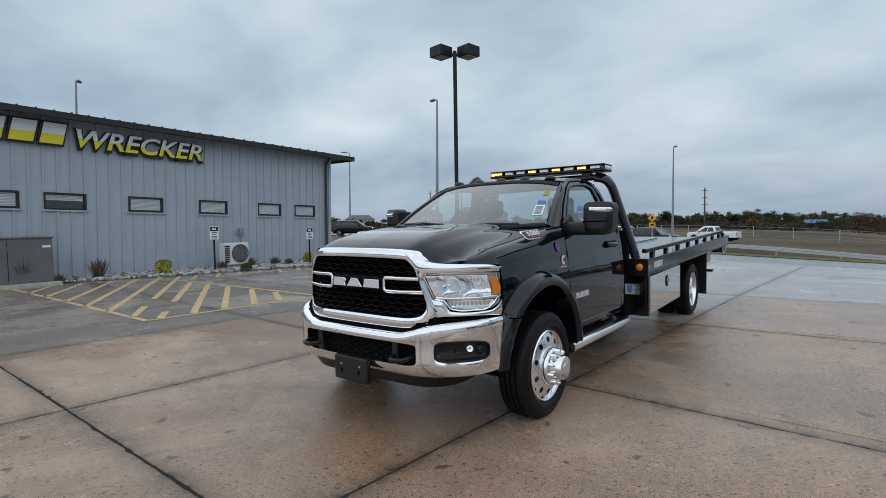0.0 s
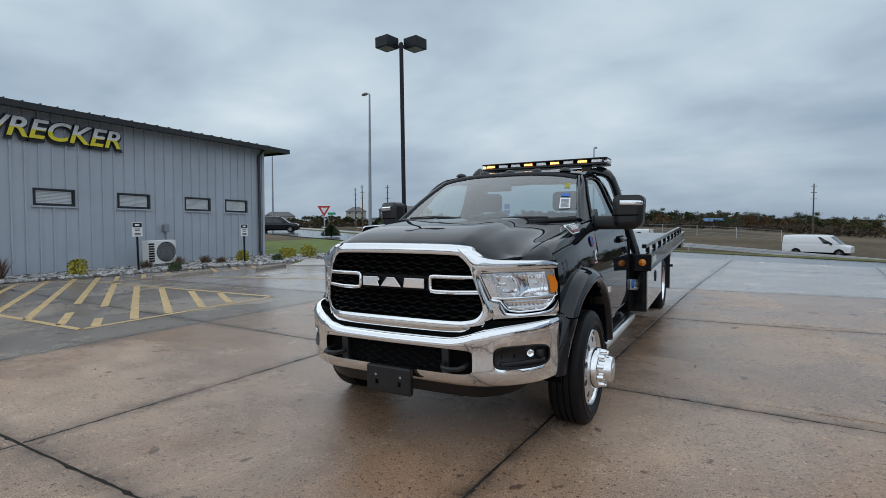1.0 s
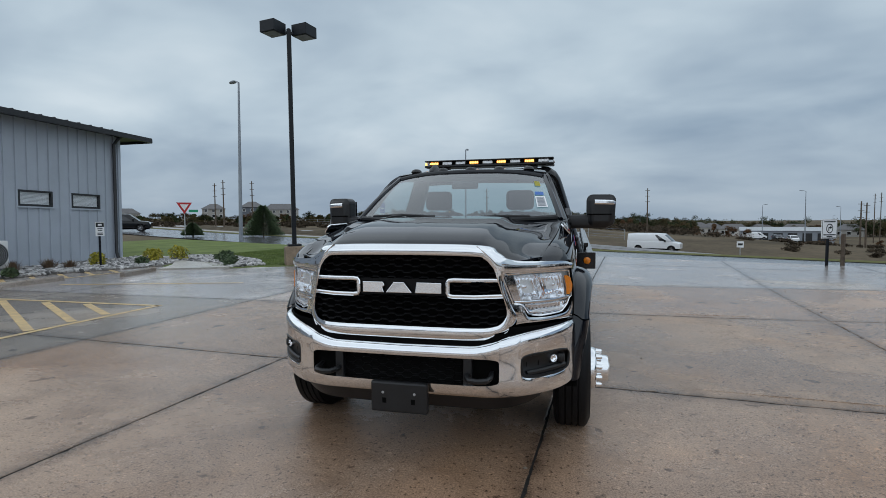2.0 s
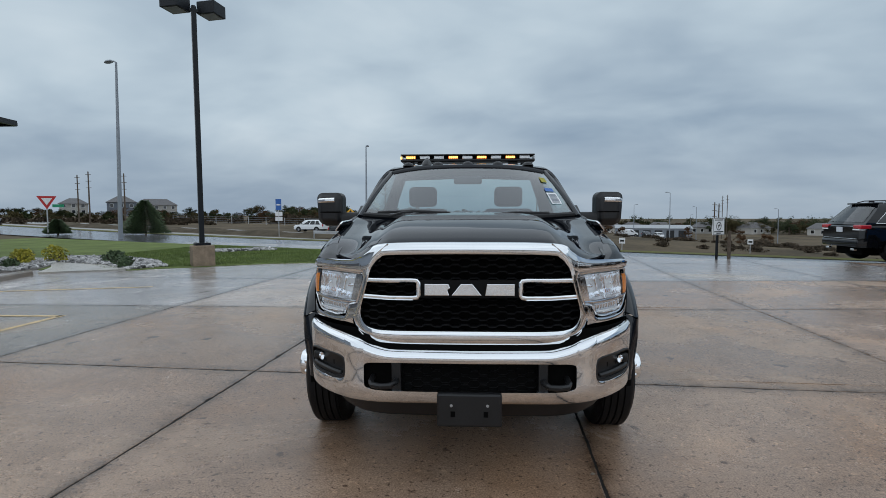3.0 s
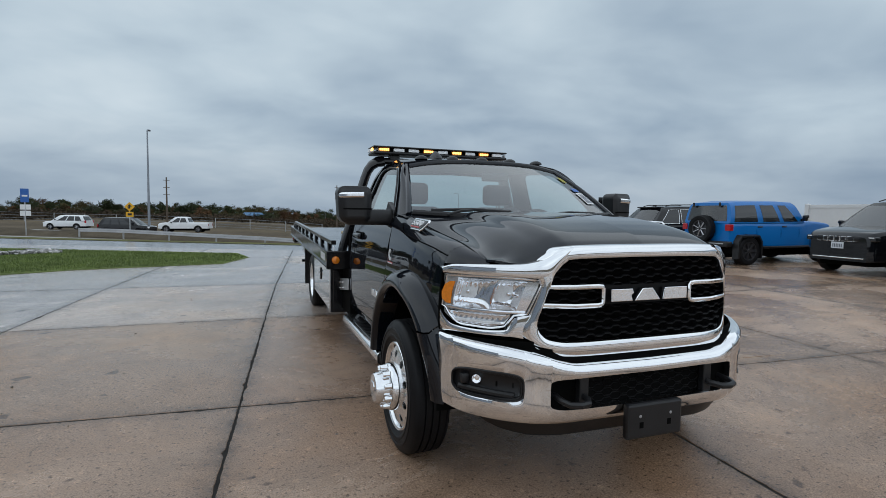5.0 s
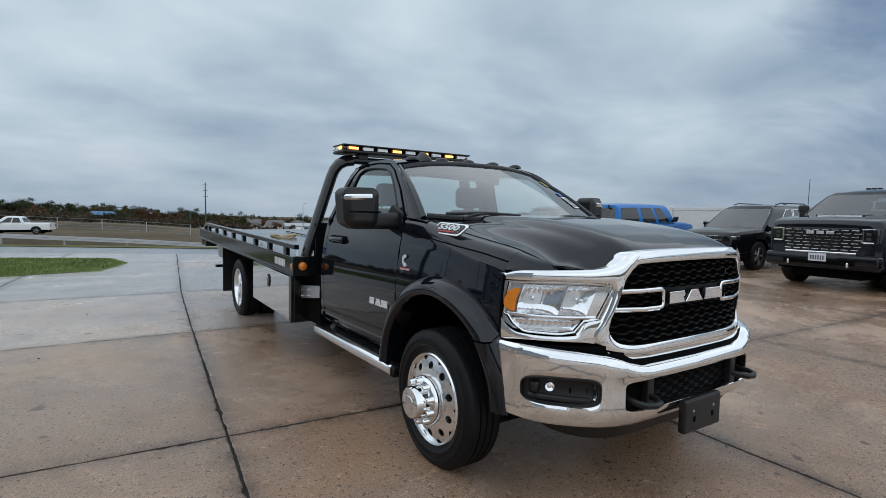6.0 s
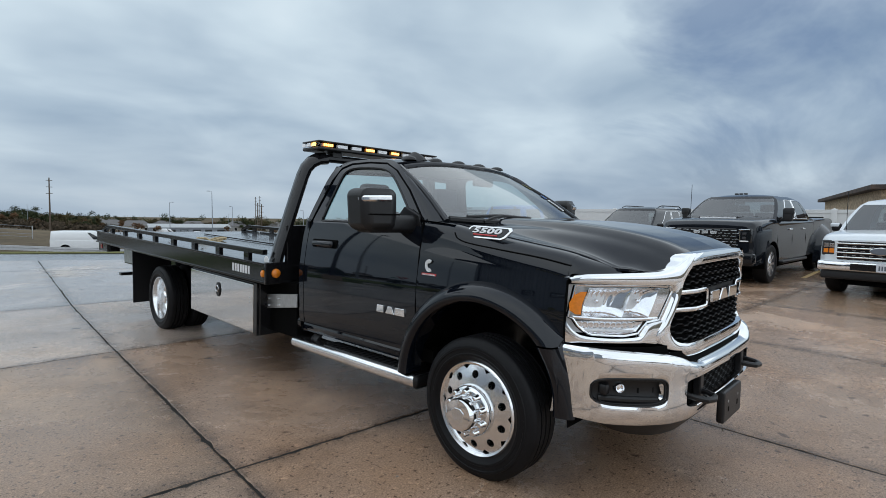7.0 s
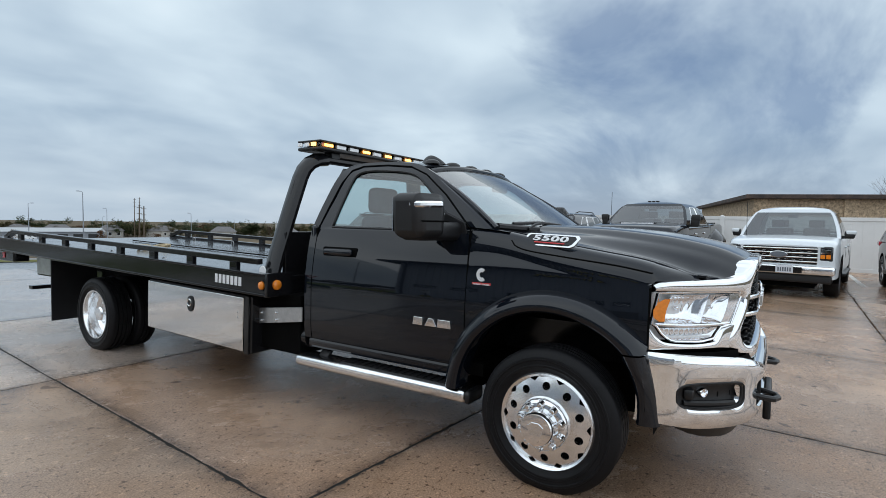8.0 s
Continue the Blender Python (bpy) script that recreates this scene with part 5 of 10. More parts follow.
woods("far_woods", -60, 12, 165, 215, 170, 4.6, M["leaf_green"], 86, "dark belt of far trees along the horizon")
woods("far_woods", 10, 84, 255, 290, 320, 7.0, M["leaf_green"], 81, "dark belt of far trees along the horizon")
woods("far_woods", -60, 12, 160, 200, 120, 4.0, M["leaf_olive"], 87, "olive and brown autumn trees along the horizon")
woods("far_woods", 10, 84, 250, 280, 240, 6.2, M["leaf_olive"], 82, "olive and brown autumn trees along the horizon")
woods("far_woods", -22, 30, 155, 190, 45, 3.6, M["leaf_rust"], 83, "rust-coloured brush along the horizon")
woods("far_brush", -60, 14, 118, 158, 160, 1.8, M["brush"], 88, "dark dry brush on the land beyond the highway")
woods("far_brush", 28, 84, 118, 150, 130, 1.0, M["brush"], 85, "dark dry brush on the land beyond the highway")
woods("far_brush", 16, 84, 72, 118, 150, 0.4, M["brush"], 84, "low brown brush beyond the road", leaf=(0.12, 0.3))
# round fir by the road, bare tree behind the fence
def fir(x, y, r, h, seed):
    rnd = random.Random(seed)
    ob = tagged(empty("fir_tree", (x, y, ground_z(x, y) + 0.02)), "bushy dark green young fir beside the road", "tree", "young firs")
    part("trunk", tube([(0, 0, -0.1), (0, 0, h * 0.95)], [0.07, 0.01], 6), M["bark"], ob)
    verts, faces = [], []
    for k in range(9000):
        t = rnd.random() ** 1.3
        a = rnd.uniform(0, 6.283)
        rr = r * (1 - 0.9 * t ** 1.5) * (0.35 + 0.68 * rnd.random()) * (0.85 + 0.2 * math.sin(5 * a + 9 * t))
        c = Vector((math.cos(a) * rr, math.sin(a) * rr, 0.05 + h * t))
        o = len(verts)
        d = Vector((math.cos(a), math.sin(a), rnd.uniform(-0.1, 0.7))).normalized() * rnd.uniform(0.10, 0.22)
        e = d.orthogonal().normalized() * 0.04
        verts += [c - e, c + e, c + d]
        faces.append((o, o + 1, o + 2))
    me = bpy.data.meshes.new("crown")
    me.from_pydata(verts, [], faces)
    me.materials.append(M["shrub_green"])
    f = new("crown", me)
    f.parent = ob


fir(-23.0, 32.9, 1.5, 2.3, 31)
fir(-28.0, 31.0, 0.75, 0.9, 32)
bare = tagged(empty("bare_tree", (34.5, -7.2, -0.3)), "bare leafless tree behind the fence", "tree")
rnd = random.Random(77)
bm = bmesh.new()


def twig(p, d, l, r, depth):
    q = p + d * l
    add_tube(bm, [p, p.lerp(q, 0.5) + Vector((rnd.uniform(-1, 1), rnd.uniform(-1, 1), 0)) * l * 0.06, q], [r, r * 0.8, r * 0.55], 5)
    if depth:
        for k in range(3):
            e = (d + Vector((rnd.uniform(-1, 1), rnd.uniform(-1, 1), rnd.uniform(-0.2, 0.9))) * 0.75).normalized()
            twig(q if k else p.lerp(q, 0.75), e, l * rnd.uniform(0.6, 0.85), r * 0.5, depth - 1)


twig(Vector((0, 0, 0)), Vector((0, 0, 1)), 1.9, 0.12, 5)
part("trunk", bm, M["bark"], bare)


# ---- distant buildings ----
def house(x, y, w, d, h, roof_h, rz, wall, label, storeys=2, name="house", n=4):
    s = tagged(empty(name, (x, y, ground_z(x, y) - 0.2), rz), label, name.replace("_", " "), "distant houses")
    part("wall", box(-w / 2, w / 2, -d / 2, d / 2, 0, h), wall, s)
    bm = bmesh.new()
    e = 0.5
    v = [bm.verts.new(p) for p in ((-w / 2 - e, -d / 2 - e, h), (w / 2 + e, -d / 2 - e, h), (w / 2 + e, d / 2 + e, h), (-w / 2 - e, d / 2 + e, h), (-w / 2 + d * 0.3, 0, h + roof_h), (w / 2 - d * 0.3, 0, h + roof_h))]
    for f in ((0, 1, 5, 4), (1, 2, 5), (2, 3, 4, 5), (3, 0, 4), (3, 2, 1, 0)):
        bm.faces.new([v[i] for i in f])
    bmesh.ops.recalc_face_normals(bm, faces=bm.faces)
    part("roof", bm, M["roof_shingle"], s, smooth=False)
    for k in range(storeys):
        for i in range(n):
            cx = -w / 2 + w * (i + 0.5) / n
            z = 0.9 + k * (h / storeys)
            wd = part("window", box(cx - 0.55, cx + 0.55, -d / 2 - 0.06, -d / 2 - 0.02, z, z + 1.2), M["tint"], s)
            fr = bmesh.new()
            for a0, a1, b0, b1 in ((cx - 0.65, cx + 0.65, z - 0.1, z), (cx - 0.65, cx + 0.65, z + 1.2, z + 1.3), (cx - 0.65, cx - 0.55, z, z + 1.2), (cx + 0.55, cx + 0.65, z, z + 1.2)):
                add_box(fr, a0, a1, -d / 2 - 0.09, -d / 2 - 0.01, b0, b1)
            part("frame", fr, M["vinyl"], wd)
    return s


house(-140, 203.5, 10, 12, 5.6, 2.6, 34, M["apt_wall"], "slate-blue apartment house with a hipped roof", 2, "apartment_house", 3)
house(-130, 210.5, 15, 11, 4.8, 2.7, 34, M["house_wall"], "pale apartment house with a hipped roof", 2, "apartment_house", 5)
house(-153.5, 195, 9, 10, 4.6, 2.2, 36, M["house_wall"], "pale apartment house with a grey roof", 2, "apartment_house", 3)
for x, y, w, rz in ((-196, 160, 14, 45), (-214, 146, 13, 50), (-182, 174, 13, 40), (52, 240, 9, 20), (58.5, 243, 8, -40), (66, 240, 11, -15), (76, 238, 9, 30), (87, 234, 10, -20), (104, 229, 9, -30), (121, 221, 10, 20), (140, 206, 10, -38), (160, 188, 10, -45)):
    house(x, y, w, 8, 2.8, 2.2, rz, M["house_wall"], "pale house with a grey shingled roof", 1, "house", 3)
wh = tagged(empty("warehouse", (59.3, 165, ground_z(59.3, 165) - 0.6), -14), "long low grey metal warehouse with a pale roof", "warehouse")
part("wall", box(-11, 11, -5, 5, -0.2, 3.7), M["pole_grey"], wh)
bm = bmesh.new()
v = [bm.verts.new(p) for p in ((-11.3, -5.4, 3.6), (11.3, -5.4, 3.6), (11.3, 5.4, 3.6), (-11.3, 5.4, 3.6), (-11.3, 0, 4.6), (11.3, 0, 4.6))]
for f in ((0, 1, 5, 4), (2, 3, 4, 5), (1, 2, 5), (3, 0, 4), (3, 2, 1, 0)):
    bm.faces.new([v[i] for i in f])
part("roof", bm, M["rail_grey"], wh, smooth=False)
for k in range(6):
    part("bay_door", box(-9.8 + 3.4 * k, -7.6 + 3.4 * k, -5.06, -5.01, 0.3, 3.0), M["trim_dark"], wh)
pav = tagged(empty("pavilion", (-1.3, 148, ground_z(-1.3, 148)), 0), "small open shelter with a blue roof", "shelter")
bm = bmesh.new()
v = [bm.verts.new(p) for p in ((-3.2, -2.2, 1.6), (3.2, -2.2, 1.6), (3.2, 2.2, 1.6), (-3.2, 2.2, 1.6), (-2.2, 0, 2.4), (2.2, 0, 2.4))]
for f in ((0, 1, 5, 4), (2, 3, 4, 5), (1, 2, 5), (3, 0, 4), (3, 2, 1, 0)):
    bm.faces.new([v[i] for i in f])
part("roof", bm, M["apt_blue"], pav, smooth=False)
for x in (-2.8, 0, 2.8):
    part("post", box(x - 0.15, x + 0.15, -2.0, -1.7, -0.2, 1.65), M["pole_grey"], pav)

# ---- white fence and block building behind the parked row ----
fence = tagged(new("vinyl_fence"), "tall white vinyl panel fence behind the parked row", "fence")
FX = 17.3
for k in range(10):
    y0 = -11.6 + 2.44 * k
    part("post", box(FX - 0.075, FX + 0.075, y0 - 0.075, y0 + 0.075, -0.1, 1.91, 0.01), M["vinyl"], fence)
    part("post_cap", lathe([(0.0, 1.945), (0.09, 1.918), (0.09, 1.9)], 4, "Z", Matrix.Translation((FX, y0, 0)) @ pose(0, 0, 0, 0, 0, 45)), M["vinyl"], fence)
    if k < 9:
        part("rail", box(FX - 0.03, FX + 0.03, y0 + 0.075, y0 + 2.365, 1.78, 1.9, 0.006), M["vinyl"], fence)
        part("rail", box(FX - 0.03, FX + 0.03, y0 + 0.075, y0 + 2.365, 0.13, 0.27, 0.006), M["vinyl"], fence)
        for j in range(8):
            a = y0 + 0.075 + 0.28625 * j
            part("panel", box(FX - 0.012, FX + 0.012, a + 0.0008, a + 0.2854, 0.16, 1.79), M["vinyl"], fence)
blk = tagged(empty("block_building", (22.7, -3.6, 0.12), 14), "flat-roofed tan stone-chip building behind the fence", "building")
part("wall", box(0, 14, -14, 3.5, 0, 2.62), M["brick_tan"], blk)
part("roof_edge", box(-0.35, 14.3, -14.3, 3.85, 2.62, 2.80, 0.02), M["roof_rust"], blk, "dark weathered flat roof edge")
for k in range(5):
    part("pilaster", box(-0.06, -0.001, 3.0 - 3.2 * k, 3.5 - 3.2 * k, 0, 2.62), M["brick_tan"], blk)


# ---- tow truck: it faces -y, with the front axle at y = 0 ----
truck = tagged(empty("tow_truck"), "glossy black flatbed tow truck with chrome grille on wet concrete", "tow truck")
ARCH_Y, ARCH_Z, ARCH_R = 0.06, 0.43, 0.56


def side_x(y, z):
    """Half width of the cab's side at a place along the truck and a height."""
    x = smooth(z, [(0.45, 0.955), (0.70, 0.985), (0.95, 0.985), (1.15, 0.965), (1.30, 0.938), (1.42, 0.905)])
    if z > 1.42:
        x = smooth(z, [(1.42, 0.905), (1.6, 0.83), (1.8, 0.745), (1.9, 0.66)])
    if y < 0.1:
        x -= 0.035 * ((0.1 - y) / 0.56) ** 2
    return x


def plan_chrome(x):
    return smooth(abs(x), [(0, -0.905), (0.35, -0.90), (0.48, -0.885), (0.56, -0.85), (0.63, -0.795), (0.7, -0.735), (0.8, -0.645), (0.9, -0.53), (0.955, -0.43), (0.97, -0.36)])


def plan_bumper(x):
    return smooth(abs(x), [(0, -0.955), (0.45, -0.945), (0.6, -0.91), (0.72, -0.84), (0.85, -0.715), (0.93, -0.59), (0.975, -0.44)])


def seam_z(y):
    return smooth(y, [(-0.62, 1.213), (-0.45, 1.272), (-0.35, 1.295), (-0.2, 1.318), (0.1, 1.365), (0.40, 1.42), (0.62, 1.44)])


def seam_x(y):
    return smooth(y, [(-0.62, 0.775), (-0.3, 0.825), (0.1, 0.85), (0.45, 0.86), (0.62, 0.87)])


def both(name, make, material, parent, label="", angle=35):
    """Builds a part on the +x side and its mirror image on the other."""
    a = part(name, make(), material, parent, label, angle=angle)
    b = part(name, flip_x(make()), material, parent, label, angle=angle)
    return a, b


def arch_bottom(y, low):
    d = ARCH_R ** 2 - (y - ARCH_Y) ** 2
    return max(low, ARCH_Z + math.sqrt(d)) if d > 0 else low


def fender():
    bm = bmesh.new()
    ys = lin(-0.447, 0.6, 44)

    def at(y, t):
        zs, xs = seam_z(y), seam_x(y)
        zc = zs - 0.13
        if t <= 1:
            a = t * math.pi / 2
            xo = side_x(y, zc)
            k = 0.85
            return (xs + (xo - xs) * math.sin(a) ** k, y, zs - (zs - zc) * (1 - math.cos(a)) ** 1.0 - 0.004)
        zb = arch_bottom(y, 0.56)
        z = zc + (zb - zc) * (t - 1)
        return (side_x(y, z), y, z)
    g = add_grid(bm, at, ys, lin(0, 1, 8) + lin(1.1, 2, 10))
    bmesh.ops.recalc_face_normals(bm, faces=bm.faces)
    return bm


both("front_fender", fender, M["paint"], truck)


FLARE = ((0.545, 0.93), (0.546, 1.03), (0.551, 1.055), (0.562, 1.07), (0.58, 1.077), (0.60, 1.074), (0.622, 1.062), (0.642, 1.04), (0.656, 1.01), (0.664, 0.98), (0.668, 0.95))


def flare_ring(t):
    """A section of the flare from its rear end (0) to its level front end (1)."""
    out = []
    for r, x in FLARE:
        end = min(180 - math.degrees(math.asin(0.385 / r)), math.degrees(math.acos(max(-1, -0.51 / r))))
        a = radians(3 + (end - 3) * t)
        y, z = ARCH_Y + r * math.cos(a), ARCH_Z + r * math.sin(a)
        out.append(Vector((x - 0.10 * max(0, -y - 0.1), y, z)))
    return out


def loft(rings):
    bm = bmesh.new()
    vs = [[bm.verts.new(p) for p in ring] for ring in rings]
    for p, q in zip(vs, vs[1:]):
        for i in range(len(p) - 1):
            bm.faces.new((p[i], p[i + 1], q[i + 1], q[i]))
    bmesh.ops.recalc_face_normals(bm, faces=bm.faces)
    return bm


both("wheel_arch_flare", lambda: loft([flare_ring(t) for t in lin(0, 1, 44)]), M["paint"], truck, "glossy black wheel-arch flare")


def flare_leg():
    """The part of the flare in front of the wheel, down to the bumper's lower edge."""
    top = [p + Vector((0, 0, -0.009)) for p in flare_ring(1)]
    base = ((0.90, -0.405), (0.955, -0.408), (0.975, -0.412), (0.985, -0.42), (0.99, -0.43), (0.99, -0.44), (0.988, -0.452), (0.984, -0.468), (0.978, -0.49), (0.965, -0.508), (0.945, -0.52))
    low = [Vector((x, y, 0.452)) for x, y in base]
    rings = []
    for t in lin(0, 1, 10):
        rings.append([a.lerp(b, t) + Vector((0.0, -0.035 * math.sin(math.pi * t) * (1 if i < 6 else 0.4), 0)) for i, (a, b) in enumerate(zip(top, low))])
    return loft(rings)


both("flare_leg", flare_leg, M["paint"], truck)


def fender_nose():
    """The fender's top between the hood seam and the chrome brow."""
    bm = bmesh.new()
    y1 = -0.447
    zs, xs, zc = seam_z(y1), seam_x(y1), seam_z(y1) - 0.13
    xo = side_x(y1, zc)

    def at(u, v):
        x = 0.76 + (xo - 0.76) * u
        k = min(1, max(0, (x - xs) / (xo - xs)))
        a = math.asin(min(1, k ** (1 / 0.85)))
        ze = zs - (zs - zc) * (1 - math.cos(a)) - 0.004
        yb = plan_chrome(x) + 0.02
        return (x, yb + (y1 + 0.004 - yb) * v, 1.183 + (ze - 1.183) * v ** 0.6)
    add_grid(bm, at, lin(0, 1, 16), lin(0, 1, 8))
    bmesh.ops.recalc_face_normals(bm, faces=bm.faces)
    return bm


both("fender_nose", fender_nose, M["paint"], truck)


both("lamp_bulkhead", lambda: slab_poly([(0.70, 0.82), (0.94, 0.82), (0.94, 1.09), (0.92, 1.165), (0.85, 1.20), (0.70, 1.20)], 0.01, Matrix.Translation((0, -0.425, 0)) @ pose(0, 0, 0, 90, 0, 0)), M["dark_gap"], truck)
both("lamp_gap", lambda: tube([(side_x(-0.447, z) - 0.004, -0.447, z) for z in lin(0.80, 1.15, 8)], 0.007, 6), M["dark_gap"], truck)


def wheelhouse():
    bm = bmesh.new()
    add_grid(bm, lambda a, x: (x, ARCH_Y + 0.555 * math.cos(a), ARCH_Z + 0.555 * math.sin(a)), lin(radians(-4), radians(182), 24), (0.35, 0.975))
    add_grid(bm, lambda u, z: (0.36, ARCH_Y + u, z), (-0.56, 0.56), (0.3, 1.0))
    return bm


# lining in the near-black that carries the wheel well's shade
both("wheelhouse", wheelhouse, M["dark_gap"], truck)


# hood with a raised centre
def hood():
    bm = bmesh.new()

    def at(u, v):
        x = u * (0.775 + 0.085 * min(1, v * 1.1))
        ax = abs(x)
        yf = plan_chrome(x * 1.0) + 0.035
        yr = smooth(ax, [(0, 0.30), (0.5, 0.36), (0.86, 0.45)])
        y = yf + (yr - yf) * v
        # the side edge follows the fender's seam
        x = u * (seam_x(y) - 0.004)
        ax = abs(x)
        yf = plan_chrome(x) + 0.035
        yr = smooth(ax, [(0, 0.30), (0.5, 0.36), (0.86, 0.45)])
        y = yf + (yr - yf) * v
        zf = smooth(ax, [(0, 1.288), (0.43, 1.280), (0.54, 1.234), (0.64, 1.194), (0.72, 1.185), (0.80, 1.185)])
        dome = smooth(ax, [(0, 0.030), (0.36, 0.028), (0.44, 0.02), (0.53, -0.012), (0.68, -0.012), (0.86, 0.0)])
        zr = 1.425 + dome
        k = smooth(v, [(0, 0), (0.04, 0.18), (0.145, 0.46), (0.376, 0.77), (0.68, 0.96), (1, 1.02)])
        k2 = v if ax > 0.62 else k
        w = min(1, max(0, (ax - 0.5) / 0.25))
        kk = k * (1 - w) + smooth(v, [(0, 0), (0.05, 0.1), (0.5, 0.6), (1, 1)]) * w
        z = zf + (zr - zf) * kk
        if ax > 0.58:
            m = min(1, (ax - 0.58) / (seam_x(y) - 0.585))
            z = z + (seam_z(y) - z) * m * m * (3 - 2 * m)
        return (x, y, z)
    add_grid(bm, at, lin(-1, 1, 113), [0, 0.006, 0.012, 0.02, 0.03, 0.04, 0.05, 0.065, 0.08, 0.1] + lin(0.12, 1, 44))
    bmesh.ops.recalc_face_normals(bm, faces=bm.faces)
    if sum(f.normal.z for f in bm.faces) < 0:
        bmesh.ops.reverse_faces(bm, faces=bm.faces)
    return bm


part("hood", shell(hood(), 0.012), M["paint"], truck, "glossy black hood with a raised centre and water marks", angle=50)


def hood_gap(y):
    """The groove between hood and fender runs down the side, below the badge, to the headlamp."""
    z = smooth(y, [(-0.56, 1.196), (-0.42, 1.226), (-0.28, 1.25), (0.0, 1.281), (0.22, 1.307), (0.30, 1.33), (0.335, 1.37), (0.345, 1.40)])
    if y < -0.447:
        return (smooth(y, [(-0.56, 0.80), (-0.447, 0.878)]), y, z + 0.004)
    zs = seam_z(y) - 0.004
    a = math.acos(min(1.0, max(0.0, 1 - (zs - z) / 0.13)))
    return (seam_x(y) + (side_x(y, zs - 0.126) - seam_x(y)) * math.sin(a) ** 0.85 + 0.001, y, z)


both("hood_gap", lambda: tube([hood_gap(y) for y in lin(-0.56, 0.33, 40)], 0.0042, 6), M["dark_gap"], truck)
part("engine_bay", box(-0.40, 0.40, -0.70, 0.5, 0.55, 1.15), M["dark_gap"], truck)
part("cowl", box(-0.84, 0.84, 0.28, 0.56, 1.2, 1.405, 0.02), M["black_plastic"], truck)


# door and cab side below the belt
def side_panel(y0, y1, z0, z1, ny=12, nz=12):
    def make():
        bm = bmesh.new()
        add_grid(bm, lambda y, z: (side_x(y, z), y, z), lin(y0, y1, ny), lin(z0, z1, nz))
        bmesh.ops.recalc_face_normals(bm, faces=bm.faces)
        if sum(f.normal.x for f in bm.faces) < 0:
            bmesh.ops.reverse_faces(bm, faces=bm.faces)
        return shell(bm, 0.02)
    return make


both("door", side_panel(0.606, 1.916, 0.58, 1.392, 14, 18), M["paint"], truck, "glossy black cab door")
both("cab_corner", side_panel(1.924, 1.99, 0.58, 1.42, 3, 16), M["paint"], truck)
both("rocker_panel", lambda: box(0.80, 0.958, 0.60, 1.98, 0.50, 0.575, 0.02), M["paint"], truck)
both("door_gap", lambda: box(0.88, 0.93, 1.914, 1.926, 0.58, 1.40), M["dark_gap"], truck)
both("door_gap", lambda: box(0.88, 0.93, 0.598, 0.608, 0.58, 1.40), M["dark_gap"], truck)
part("rear_cab_panel", box(-0.93, 0.93, 1.93, 1.985, 0.5, 1.42, 0.02), M["paint"], truck)
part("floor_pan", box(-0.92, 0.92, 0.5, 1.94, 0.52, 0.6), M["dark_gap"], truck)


def ring_sheet(outer, inner, fn, per=4):
    """A sheet between two closed outlines with the same number of corners."""
    bm = bmesh.new()
    n = len(outer)

    def walk_round(loop):
        out = []
        for i in range(n):
            a, b = loop[i], loop[(i + 1) % n]
            for k in range(per):
                t = k / per
                out.append((a[0] + (b[0] - a[0]) * t, a[1] + (b[1] - a[1]) * t))
        return out
    o, q = walk_round(outer), walk_round(inner)
    vs = []
    for (a, b), (c, d) in zip(o, q):
        vs.append([bm.verts.new(fn(a + (c - a) * t, b + (d - b) * t, t)) for t in (0, 0.33, 0.66, 1)])
    m = len(vs)
    for i in range(m):
        p, r = vs[i], vs[(i + 1) % m]
        for k in range(3):
            bm.faces.new((p[k], p[k + 1], r[k + 1], r[k]))
    bmesh.ops.recalc_face_normals(bm, faces=bm.faces)
    return bm


def fan_sheet(loop, fn, per=4, inset=6):
    """A closed outline filled towards its middle."""
    cx, cy = sum(p[0] for p in loop) / len(loop), sum(p[1] for p in loop) / len(loop)
    bm = bmesh.new()
    n = len(loop)
    pts = []
    for i in range(n):
        a, b = loop[i], loop[(i + 1) % n]
        for k in range(per):
            t = k / per
            pts.append((a[0] + (b[0] - a[0]) * t, a[1] + (b[1] - a[1]) * t))
    rings = []
    for r in range(inset):
        f = 1 - r / inset
        rings.append([bm.verts.new(fn(cx + (x - cx) * f, cy + (y - cy) * f)) for x, y in pts])
    c = bm.verts.new(fn(cx, cy))
    m = len(pts)
    for a, b in zip(rings, rings[1:]):
        for i in range(m):
            bm.faces.new((a[i], a[(i + 1) % m], b[(i + 1) % m], b[i]))
    for i in range(m):
        bm.faces.new((rings[-1][i], rings[-1][(i + 1) % m], c))
    bmesh.ops.recalc_face_normals(bm, faces=bm.faces)
    return bm


# door frame round the side window: outlines in (y, z)
SIDE_OUT = [(0.57, 1.415), (0.80, 1.625), (1.02, 1.80), (1.20, 1.872), (1.45, 1.895), (1.72, 1.895), (1.84, 1.86), (1.90, 1.74), (1.955, 1.55), (1.985, 1.39), (1.6, 1.388), (1.0, 1.388)]
SIDE_IN = [(0.735, 1.425), (0.885, 1.565), (1.065, 1.725), (1.20, 1.797), (1.42, 1.824), (1.61, 1.828), (1.70, 1.80), (1.735, 1.72), (1.775, 1.55), (1.795, 1.408), (1.5, 1.406), (1.0, 1.408)]


